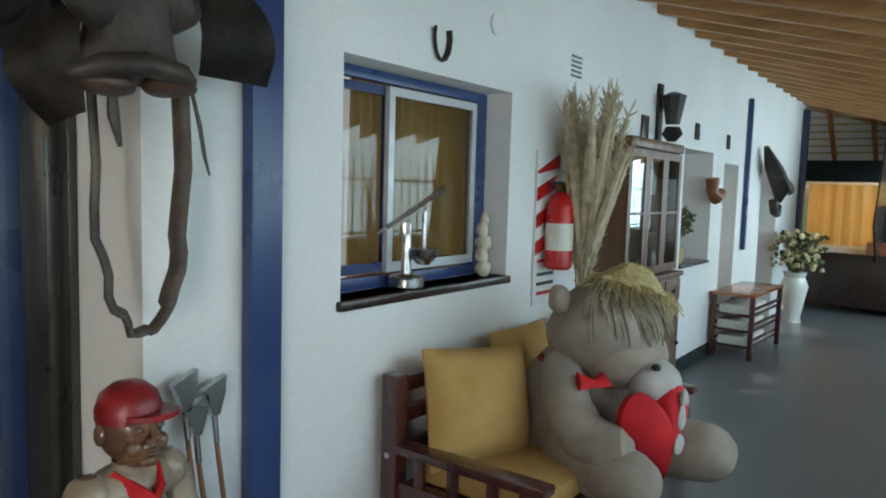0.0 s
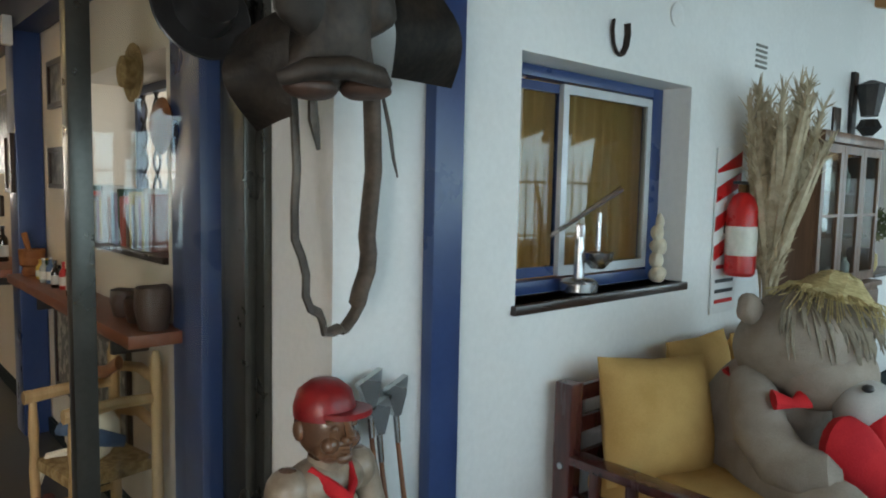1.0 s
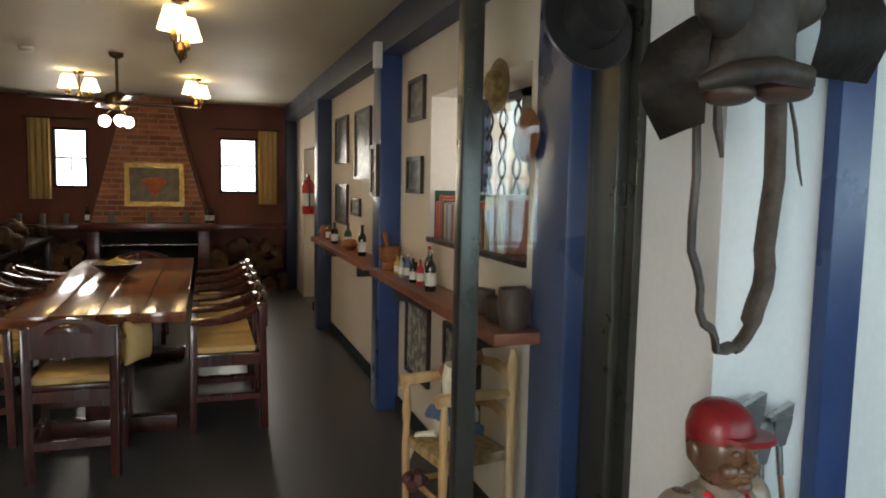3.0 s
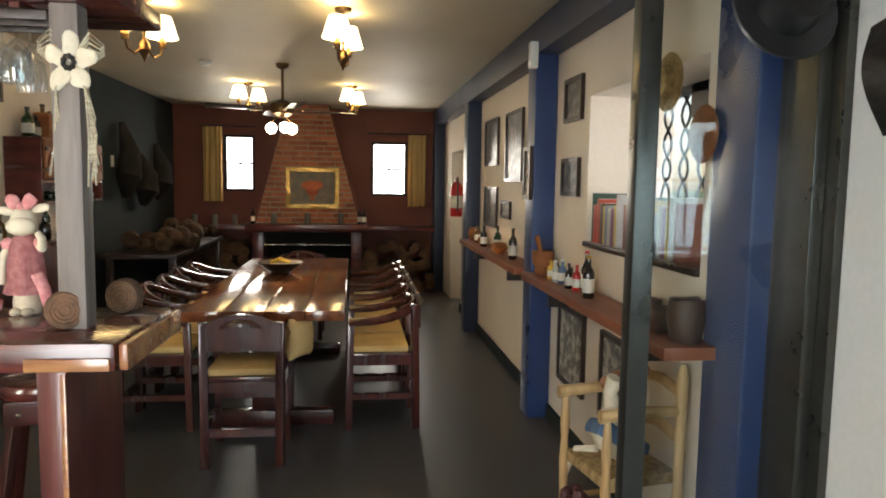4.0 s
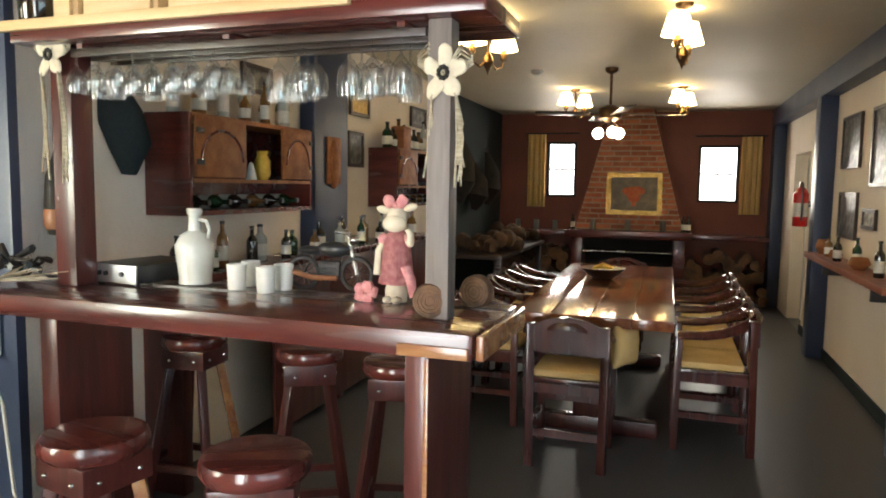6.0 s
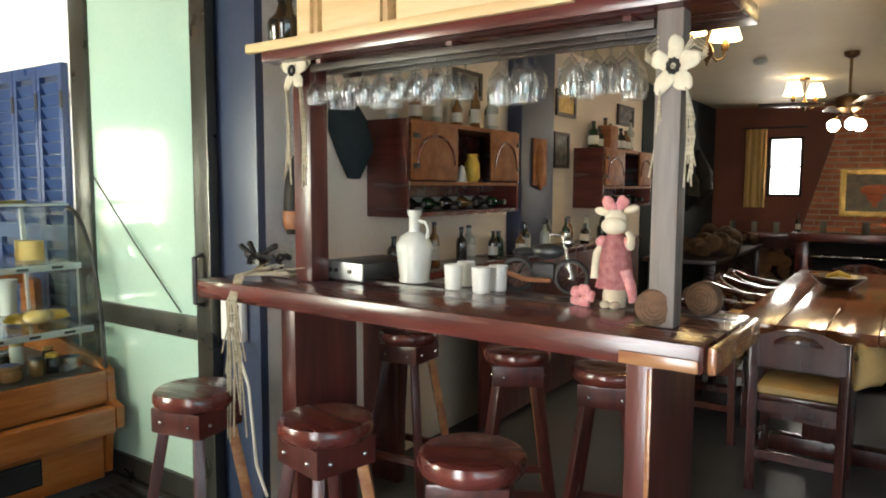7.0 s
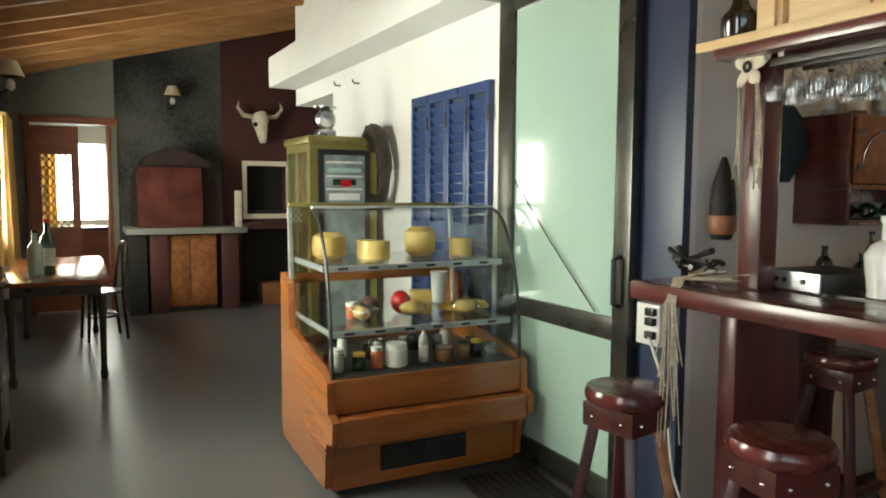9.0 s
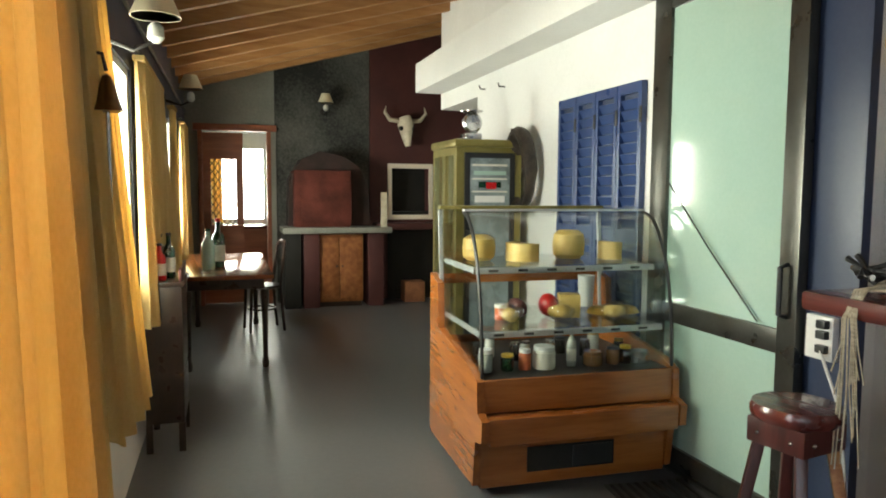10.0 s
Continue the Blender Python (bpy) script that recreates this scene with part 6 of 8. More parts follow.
for k in range(7):
    bm = bmx()
    y0 = -0.54 + k * 0.18
    for s in (-1, 1):
        tube(bm, [(0, y0 + s * 0.045 * math.cos(math.pi * j / 4), 0.75 * j / 24) for j in range(25)], 0.007, 6)
    part("scroll", bm, "iron", grl)
part("frame", wall_y(bmx(), -0.61, 0.61, -0.02, 0.02, 0.0, 0.75, [(-0.57, 0.57, 0.04, 0.71)]), "dusk", grl)
part("head_board", box(bmx(), -0.02, -0.61, 0.60, 0.02, 0.10, 0.752, 0.004), "dark", grl, "dark board over the lattice")
sh2 = thing("straw_disc", (1.46, 3.26, 1.83), "round woven straw hat hung on the wall", "hat")
part("brim", lathe(bmx(), [(0.02, 0), (0.105, 0.004), (0.11, 0.012), (0.10, 0.014), (0.06, 0.014)], m=Matrix.Rotation(radians(-90), 3, "Y"), seg=24), "rush", sh2)
part("crown", lathe(bmx(), [(0.062, 0.012), (0.058, 0.05), (0.03, 0.06), (0, 0.06)], m=Matrix.Rotation(radians(-90), 3, "Y"), seg=20), "rush", sh2)
single("straw_disc", lathe(bmx(), [(0.02, 0), (0.09, 0.004), (0.10, 0.012), (0.07, 0.03), (0, 0.035)], m=Matrix.Rotation(radians(-90), 3, "Y"), seg=20), "tan", "round brown straw hat hung on the wall", "hat", (1.468, 2.99, 1.62))

# rush-seated willow armchair with a cloth goose
rc = thing("willow_armchair", (1.25, 3.10, 0), "peeled willow armchair with a rush seat", "armchair", -80)
rc.scale = (0.76, 0.76, 1.05)
part("seat", box(bmx(), -0.20, -0.19, 0.38, 0.20, 0.19, 0.425, 0.018), "rush", rc)
for sx in (-0.2, 0.2):
    fh = 0.62
    part("front_leg", lathe(bmx(), [(0.018, 0), (0.022, 0.1), (0.017, 0.2), (0.024, 0.38), (0.018, 0.46), (0.024, 0.52), (0.016, fh)], (sx, -0.19, 0), 10), "cane", rc)
    part("back_leg", lathe(bmx(), [(0.024, 0), (0.028, 0.3), (0.026, 0.6), (0.030, 0.74), (0.014, 0.79)], (sx, 0.19, 0), 10), "cane", rc)
    part("arm", tube(bmx(), [(sx, -0.23, 0.635), (sx, 0, 0.64), (sx, 0.19, 0.63)], [0.024, 0.02, 0.018], 8), "cane", rc)
    for z in (0.12, 0.24):
        part("stretcher", rod(bmx(), (sx, -0.19, z), (sx, 0.19, z), 0.012, seg=8), "cane", rc)
for z in (0.15, 0.27):
    part("stretcher", rod(bmx(), (-0.2, -0.19, z), (0.2, -0.19, z), 0.012, seg=8), "cane", rc)
for z in (0.53, 0.69):
    part("back_slat", tube(bmx(), [(-0.2, 0.19, z), (0, 0.215, z + 0.015), (0.2, 0.19, z)], 0.022, 8, 0.4), "cane", rc)
bm = bmx()
ball(bm, (0, 0, 0.10), (0.10, 0.075, 0.10), 16, wob=0.01)
tube(bm, [(-0.02, 0, 0.17), (-0.04, 0, 0.24), (-0.02, 0, 0.30)], [0.035, 0.025, 0.03], 10)
tube(bm, [(-0.06, -0.04, 0.03), (-0.14, -0.06, 0.01), (-0.19, -0.06, -0.10)], [0.016, 0.012, 0.012], 6)
single("cloth_goose", bm, "creamc", "stuffed white cloth goose sitting on the armchair", "stuffed toy", (1.24, 3.10, 0.445), -60)
single("goose_scarf", tube(bmx(), [(-0.08, -0.06, 0.0), (0.0, -0.085, 0.02), (0.09, -0.05, -0.02), (0.12, 0.02, -0.05)], [0.03, 0.035, 0.03, 0.02], 8, 0.5), "bluecl", "blue cloth scarf on the stuffed goose", "scarf", (1.24, 3.10, 0.565), -60)
single("goose_bow", tube(bmx(), [(-0.10, 0, 0.0), (-0.03, 0, 0.05), (0.03, 0, 0.05), (0.09, 0.0, 0.09)], [0.028, 0.02, 0.025, 0.03], 8, 0.6), "tan", "brown ribbon on the stuffed goose", "ribbon", (1.27, 3.12, 0.70), -60)
bm = bmx()
for a in range(6):
    ball(bm, (0.03 * math.cos(a), 0.03 * math.sin(a), 0.02 * (a % 2)), 0.025, 8, wob=0.008, seed=a)
single("fabric_shoes", bm, "maroon", "dark red felt shoes dangling from the chair", "shoes", (1.085, 3.10, 0.30))

# ---- cabinets behind the bar ----
def bar_cabinet(y0, y1, z0, z1):
    c = thing("wall_cabinet", (WL + 0.002, (y0 + y1) / 2, z0), "varnished wooden wall cabinet with arched doors and bottles", "cabinet", 0, "bar cabinets")
    h, hw, dp = z1 - z0, (y1 - y0) / 2, 0.24
    for s in (-1, 1):
        part("side", box(bmx(), 0, s * (hw - 0.012) - 0.012, 0, dp, s * (hw - 0.012) + 0.012, h, 0.004), "bar", c)
    part("back", box(bmx(), 0, -hw + 0.024, 0, 0.012, hw - 0.024, h), "bar", c)
    part("bottom", box(bmx(), 0.012, -hw + 0.024, 0, dp, hw - 0.024, 0.022), "bar", c)
    part("shelf", box(bmx(), 0.012, -hw + 0.024, 0.15, dp, hw - 0.024, 0.168), "cabw", c)
    part("top", box(bmx(), 0.012, -hw + 0.024, h - 0.022, dp, hw - 0.024, h), "cabw", c)
    for a, b in ((-hw + 0.03, -hw * 0.25), (hw * 0.38, hw - 0.03)):
        d = part("door", box(bmx(), dp, a, 0.175, dp + 0.016, b, h - 0.01, 0.004), "cabw", c)
        mid, r = (a + b) / 2, (b - a) / 2 - 0.03
        part("arch_moulding", tube(bmx(), [(dp + 0.017, mid - r * math.cos(math.pi * k / 10), 0.25 + 0.14 * math.sin(math.pi * k / 10)) for k in range(11)], 0.006, 6), "bar", d)
        e = a if a < 0 else b
        for z in (0.23, 0.37):
            part("hinge", box(bmx(), dp + 0.014, e - 0.03 if a > 0 else e, z, dp + 0.022, e if a > 0 else e + 0.05, z + 0.025, 0.003), "iron", d)
    return c

bar_cabinet(3.36, 4.46, 1.27, 1.73)
bar_cabinet(5.80, 6.95, 1.25, 1.71)
for y0, z0 in ((3.36, 1.27), (5.80, 1.25)):
    for k in range(6):
        mt = ("bottled", "bottleg", "bottled", "bottlea")[k % 4]
        b = bottle((WL + 0.19, y0 + 0.14 + k * 0.16, z0 + 0.058), mt, 0.20, 0.033, True, "lying bottles", "dark wine bottle lying in the cabinet", "blackp")
        b.matrix_basis = pose(WL + 0.04, y0 + 0.14 + k * 0.16, z0 + 0.058, 0, 90, 0)
rnd = random.Random(9)
for k in range(11):
    mt = ("bottlec", "bottlea", "bottled", "bottlec", "bottleg", "bottlea")[k % 6]
    bottle((WL + 0.08 + 0.07 * (k % 2), 3.46 + k * 0.093, 1.732), mt, rnd.uniform(0.15, 0.26), rnd.uniform(0.026, 0.036), True, "bottles on the bar cabinet", "liquor bottle on top of the cabinet", "blackp")
for k in range(8):
    mt = ("bottleg", "bottled", "bottlea", "bottlec")[k % 4]
    bottle((WL + 0.10, 5.95 + k * 0.12, 1.712), mt, rnd.uniform(0.15, 0.30), rnd.uniform(0.03, 0.045), True, "bottles on the bar cabinet", "liquor bottle on top of the cabinet", "blackp")
single("basket_box", box(bmx(), -0.06, -0.09, 0, 0.06, 0.09, 0.19, 0.02), "cabw", "small wooden cask on the cabinet", "cask", (WL + 0.12, 6.2, 1.712))
pig = thing("yellow_jug", (WL + 0.20, 4.0, 1.438), "yellow ceramic jug in the open cabinet bay", "jug")
part("body", lathe(bmx(), [(0.03, 0), (0.045, 0.03), (0.04, 0.10), (0.025, 0.13), (0.032, 0.15), (0.026, 0.15)], seg=16), "banana", pig)
part("handle", tube(bmx(), [(0, 0.035, 0.12), (0, 0.07, 0.10), (0, 0.065, 0.05), (0, 0.04, 0.035)], 0.007, 8), "banana", pig)
single("white_bell", lathe(bmx(), [(0.03, 0), (0.02, 0.05), (0.012, 0.08), (0, 0.09)], seg=12), "porc", "small white ceramic bell on the shelf", "bell", (WL + 0.225, 3.86, 1.438))
# back shelf
bs = thing("back_counter", (WL, 4.6, 0), "dark wooden back counter along the wall", "counter")
part("top", box(bmx(), 0.004, -1.30, 0.96, 0.26, 2.1, 1.0, 0.006), "bar", bs)
for k in range(4):
    part("front_board", box(bmx(), 0.222, -0.55 + 0.66 * k, 0.05, 0.24, 0.095 + 0.66 * k, 0.955, 0.004), "barz", bs)
for y in (-1.25, 0.3, 2.05):
    part("support", box(bmx(), 0.006, y - 0.03, 0, 0.22, y + 0.03, 0.96, 0.005), "barz", bs)
for k in range(18):
    mt = ("bottled", "bottleg", "bottlea", "bottled", "bottlec")[k % 5]
    bottle((WL + 0.12 + 0.06 * (k % 2), 3.42 + k * 0.17, 1.0), mt, rnd.uniform(0.14, 0.24), rnd.uniform(0.028, 0.04), k % 3 > 0, "bottles on the back counter", "bottle on the back counter", "blackp")
# mask, holster, dark hide on the wall
bm = bmx()
ball(bm, (0, 0, 0.15), (0.03, 0.075, 0.16), 14, wob=0.02)
box(bm, -0.012, -0.10, 0.02, 0.004, 0.10, 0.33, 0.01)
single("wooden_mask", bm, "cabw", "carved wooden mask hung on the pilaster", "carving", (-1.935, 4.98, 1.40))
hol = thing("leather_bag", (-1.962, 2.80, 1.20), "dark leather bag with a tan base on the wall", "bag")
part("body", lathe(bmx(), [(0.035, 0.02), (0.047, 0.05), (0.05, 0.14), (0.042, 0.24), (0.022, 0.30), (0.010, 0.34)], seg=16), "tack", hol)
part("base_band", lathe(bmx(), [(0.040, 0.035), (0.051, 0.055), (0.053, 0.11), (0.050, 0.115)], seg=16), "tan", hol)
bm = bmx()
tube(bm, [(0, 0.0, 0.36), (0.03, 0.02, 0.24), (0.05, 0.05, 0.12), (0.03, 0.06, 0.0)], [0.06, 0.09, 0.085, 0.03], 12, 0.5)
single("hanging_hide", bm, "slate", "dark green leather hide hung on the wall", "hide", (WL + 0.03, 3.14, 1.45))

# ---- dining table and chairs ----
tab = thing("dining_table", (-0.18, 5.70, 0), "long polished dining table on trestle legs", "table")
for k in range(4):
    x0 = -0.42 + k * 0.21
    part("plank", box(bmx(), x0 + 0.001, -1.29, 0.705, x0 + 0.209, 1.29, 0.76, 0.005), "table", tab)
for y in (-0.85, 0.85):
    part("trestle_post", box(bmx(), -0.12, y - 0.06, 0.10, 0.12, y + 0.06, 0.66, 0.015), "chair", tab)
    part("trestle_foot", box(bmx(), -0.36, y - 0.05, 0, 0.36, y + 0.05, 0.10, 0.03), "chair", tab)
    part("trestle_head", box(bmx(), -0.34, y - 0.045, 0.66, 0.34, y + 0.045, 0.705, 0.01), "chair", tab)
part("stretcher", box(bmx(), -0.04, -0.79, 0.28, 0.04, 0.79, 0.40, 0.01), "chair", tab)
bowl = thing("fruit_bowl", (-0.26, 6.03, 0.76), "dark wooden bowl with yellow fruit", "bowl")
part("dish", lathe(bmx(), [(0.07, 0), (0.10, 0.02), (0.155, 0.06), (0.165, 0.075), (0.15, 0.072), (0.09, 0.03), (0, 0.025)], seg=24), "dark", bowl)
for a in range(3):
    part("banana", tube(bmx(), [(-0.07, 0.03 * a - 0.03, 0.07), (0, 0.03 * a - 0.045, 0.095), (0.07, 0.03 * a - 0.03, 0.075)], [0.008, 0.018, 0.008], 8), "banana", bowl)


def dining_chair(at, rz):
    """Low-backed armchair; it faces local +y."""
    c = thing("dining_chair", at, "dark wooden chair with an ochre seat cushion", "chair", rz, "chairs round the table")
    for sx in (-0.185, 0.185):
        part("back_leg", beam(bmx(), (sx, -0.20, 0), (sx * 1.02, -0.185, 0.74), 0.042, 0.042, bev=0.006), "chair", c)
        part("front_leg", beam(bmx(), (sx, 0.19, 0), (sx, 0.18, 0.63), 0.04, 0.04, bev=0.006), "chair", c)
        part("side_stretcher", beam(bmx(), (sx, -0.19, 0.20), (sx, 0.18, 0.20), 0.022, 0.034), "chair", c)
        part("side_rail", beam(bmx(), (sx, -0.18, 0.41), (sx, 0.17, 0.41), 0.026, 0.05), "chair", c)
    part("back_stretcher", beam(bmx(), (-0.175, -0.195, 0.18), (0.175, -0.195, 0.18), 0.022, 0.04), "chair", c)
    part("front_stretcher", beam(bmx(), (-0.175, 0.185, 0.26), (0.175, 0.185, 0.26), 0.022, 0.034), "chair", c)
    part("seat_rail", beam(bmx(), (-0.175, -0.185, 0.41), (0.175, -0.185, 0.41), 0.026, 0.05), "chair", c)
    part("seat", box(bmx(), -0.20, -0.17, 0.435, 0.20, 0.21, 0.455, 0.006), "chair", c)
    part("cushion", box(bmx(), -0.18, -0.155, 0.455, 0.18, 0.20, 0.495, 0.017), "pad", c, "ochre seat cushion")
    bm = bmx()
    n = 14
    rail = []
    for k in range(n + 1):
        a = math.pi * (k / n)
        rail.append((-0.225 * math.cos(a), 0.19 - 0.415 * math.sin(a) ** 0.7, 0.645 + 0.10 * math.sin(a) ** 2))
    tube(bm, rail, 0.030, 8, 0.55)
    part("arm_rail", bm, "chair", c, "curved glossy arm and back rail")
    bm = bmx()
    prism(bm, [(-0.19, 0.60), (0.19, 0.60), (0.19, 0.73), (0.10, 0.77), (0, 0.785), (-0.10, 0.77), (-0.19, 0.73)], "y", -0.222, -0.20)
    part("backrest", bm, "chair", c)
    return c

dc = dining_chair((-0.265, 4.42, 0), 0)
for k, y in enumerate((4.90, 5.32, 5.74, 6.16, 6.58)):
    copy_thing(dc, pose(0.45, y, 0, 0, 0, 90))
    copy_thing(dc, pose(-0.83, y + 0.05, 0, 0, 0, -90))
copy_thing(dc, pose(-0.2, 7.25, 0, 0, 0, 180))
cushion("hung_cushion", (0.0, 4.47, 0.50), (0.20, 0.22, 0.09), "ochre chair pad hanging over a chair", 0, 0, 60, "pad")


# ---- lights of the dining room ----
def chandelier(at, rz, arms, drop):
    """Brass arms with small pleated shades, hung from the ceiling."""
    c = thing("ceiling_lamp", at, "brass ceiling lamp with lit cream shades", "lamp", rz, "dining room lamps")
    part("canopy", lathe(bmx(), [(0.05, 0), (0.045, -0.02), (0.012, -0.035)], seg=16), "brass", c)
    part("stem", lathe(bmx(), [(0.007, -0.03), (0.008, -drop + 0.08), (0.03, -drop + 0.05), (0.035, -drop + 0.02), (0.012, -drop - 0.02), (0.0, -drop - 0.05)], seg=12), "brass", c)
    for k in range(arms):
        a = 2 * math.pi * k / arms
        ca, sa = math.cos(a), math.sin(a)
        arm = part("arm", tube(bmx(), [(0.02 * ca, 0.02 * sa, -drop + 0.03), (0.07 * ca, 0.07 * sa, -drop - 0.01), (0.12 * ca, 0.12 * sa, -drop + 0.01), (0.135 * ca, 0.135 * sa, -drop + 0.06)], 0.006, 8), "brass", c)
        part("socket", lathe(bmx(), [(0.018, 0), (0.022, 0.03), (0.012, 0.06)], (0.135 * ca, 0.135 * sa, -drop + 0.05), 12), "brass", arm)
        part("shade", lathe(bmx(), [(0.085, 0.0), (0.05, 0.115), (0.048, 0.115), (0.083, 0.0)], (0.135 * ca, 0.135 * sa, -drop + 0.11), 24), "shade", arm, "lit cream lampshade")
        wp = c.matrix_basis @ Vector((0.135 * ca, 0.135 * sa, -drop + 0.14))
        bulb_light("bulb", wp, 5.2)
    return c

chandelier((0.22, 4.80, 2.41), 78, 2, 0.30)
chandelier((-0.84, 4.75, 2.41), 62, 2, 0.30)
chandelier((0.27, 8.0, 2.41), 70, 2, 0.27)
chandelier((-0.76, 8.0, 2.41), 55, 2, 0.27)
fan = thing("ceiling_fan", (-0.31, 6.78, 2.41), "brass ceiling fan with dark blades and lit bulbs", "ceiling fan", 12)
part("canopy", lathe(bmx(), [(0.055, 0), (0.05, -0.03), (0.015, -0.05)], seg=16), "brass", fan)
part("rod", rod(bmx(), (0, 0, -0.04), (0, 0, -0.32), 0.012), "brass", fan)
part("motor", lathe(bmx(), [(0.03, -0.30), (0.09, -0.33), (0.10, -0.37), (0.09, -0.41), (0.04, -0.44)], seg=20), "brass", fan)
for k in range(4):
    a = math.pi / 2 * k
    bl = part("blade", box(bmx(), 0.17, -0.06, -0.385, 0.62, 0.06, -0.378, 0.003, Matrix.Rotation(a, 4, "Z") @ Matrix.Rotation(radians(8), 4, "X")), "dark", fan)
    part("blade_iron", box(bmx(), 0.08, -0.015, -0.392, 0.20, 0.015, -0.386, 0.002, Matrix.Rotation(a, 4, "Z")), "brass", bl)
for k in range(3):
    a = 2 * math.pi * k / 3 + 0.6
    p = Vector((0.10 * math.cos(a), 0.10 * math.sin(a), -0.53))
    ar = part("lamp_arm", tube(bmx(), [(0.02 * math.cos(a), 0.02 * math.sin(a), -0.43), (0.07 * math.cos(a), 0.07 * math.sin(a), -0.45), (p.x, p.y, -0.49)], 0.009, 8), "brass", fan)
    part("lamp_bulb", ball(bmx(), p, 0.045, 14), "bulb", ar, "lit round bulb")
    bulb_light("bulb", fan.matrix_basis @ (p + Vector((0, 0, -0.06))), 2.5, (1, 0.75, 0.45))
single("smoke_detector", lathe(bmx(), [(0.05, 0), (0.055, -0.02), (0.03, -0.04), (0, -0.042)], seg=16), "whitep", "white smoke detector on the ceiling", "detector", (-0.93, 6.77, 2.41))
single("wall_speaker", box(bmx(), -0.024, -0.03, 0, 0.024, 0.028, 0.15, 0.006), "whitep", "small white box under the ceiling", "speaker", (1.322, 4.80, 2.12))
single("light_switch", box(bmx(), 0, -0.035, 0, 0.012, 0.035, 0.11, 0.003), "whitep", "white light switch on the dark wall", "switch", (WL + 0.012, 7.9, 1.55))

# ---- fireplace wall ----
fp = thing("fireplace", (-0.30, YF, 0), "brick chimney breast tapering up to the ceiling", "fireplace")
yb = -0.37
bm = bmx()
prism(bm, [(-0.66, 0.90), (0.66, 0.90), (0.255, 2.405), (-0.255, 2.405)], "y", yb + 0.012, -0.003)
part("core", bm, "mortar", fp)
hw = lambda z: 0.67 - (z - 0.90) * (0.67 - 0.26) / 1.5
z, row = 0.905, 0
while z < 2.37:
    w0 = min(hw(z), hw(z + 0.055))
    n = max(2, round(2 * w0 / 0.225))
    L_ = 2 * w0 / n
    off = 0.5 * L_ if row % 2 else 0
    xs = [-w0] + [-w0 + off + L_ * k for k in range(n + 1) if 0.04 < off + L_ * k < 2 * w0 - 0.04] + [w0]
    for a, b in zip(xs, xs[1:]):
        part("brick", box(bmx(), a + 0.006, yb - 0.008 + 0.004 * ((row * 7 + int(a * 50)) % 3), z + 0.006, b - 0.006, yb + 0.02, z + 0.056), "brick", fp)
    z += 0.066
    row += 1
for s in (-1, 1):
    bm = bmx()
    prism(bm, [(s * 0.66, 0.90), (s * 0.70, 0.90), (s * 0.285, 2.405), (s * 0.255, 2.405)], "y", yb + 0.0, -0.002)
    part("cheek", bm, "terra", fp, "plastered terracotta side")
mant = thing("mantel", (-0.30, YF, 0), "dark red wooden mantel on posts over the hearth", "mantel")
part("beam", box(bmx(), -0.76, -0.62, 0.80, 0.76, -0.002, 0.90, 0.012), "bar", mant)
for s in (-0.62, 0.62):
    part("post", box(bmx(), s - 0.07, -0.52, 0, s + 0.07, -0.36, 0.80, 0.01), "bar", mant)
part("hearth_back", box(bmx(), -0.55, -0.10, 0, 0.55, -0.004, 0.80), "black", mant)
part("hearth_hood", box(bmx(), -0.55, -0.36, 0.60, 0.55, -0.34, 0.80, 0.004), "black", mant)
part("grate_bar", rod(bmx(), (-0.55, -0.40, 0.62), (0.55, -0.40, 0.62), 0.012), "steel", mant)
for x0, x1 in ((-2.05, -1.07), (0.47, 1.345)):
    sh = thing("end_wall_shelf", ((x0 + x1) / 2, YF, 0.80), "dark red plank shelf on the end wall", "shelf", 0, "end wall shelves")
    part("plank", box(bmx(), -(x1 - x0) / 2, -0.36, 0, (x1 - x0) / 2, -0.004, 0.06, 0.008), "bar", sh)
pt = picture((-0.24, YF - 0.395, 1.09), 0.68, 0.53, 0, "canvas", "still life of a fruit bowl in a gilt frame", "gilt")
part("inner_moulding", wall_x(bmx(), -0.315, 0.315, -0.030, -0.022, 0.025, 0.505, [(-0.28, 0.28, 0.06, 0.47)]), "gilt", pt)
bm = bmx()
ball(bm, (0, -0.012, 0.30), (0.14, 0.004, 0.06), 14, wob=0.02)
prism(bm, [(-0.09, 0.24), (0.09, 0.24), (0.05, 0.17), (0.02, 0.16), (0.03, 0.11), (-0.03, 0.11), (-0.02, 0.16), (-0.05, 0.17)], "y", -0.0135, -0.0105)
part("painted_fruit", bm, "fruit", pt, "painted orange fruit and bowl")
for k, x in enumerate((-1.75, -1.5, -1.25, -0.72, -0.30, 0.12)):
    y = YF - 0.2 if x < -1 else YF - 0.5
    zz = 0.86 if x < -1 else 0.90
    single("metal_cup", lathe(bmx(), [(0.03, 0), (0.034, 0.005), (0.036, 0.13), (0.033, 0.13), (0.03, 0.01)], seg=14), "cement", "grey metal cup on the fireplace shelf", "cup", (x, y, zz), group="cups on the mantel")
for x in (0.36, 0.42, -0.98):
    bottle((x, YF - 0.48, 0.90), "bottled", 0.2, 0.028, True, "bottles on the mantel", "dark bottle on the mantel", "blackp")
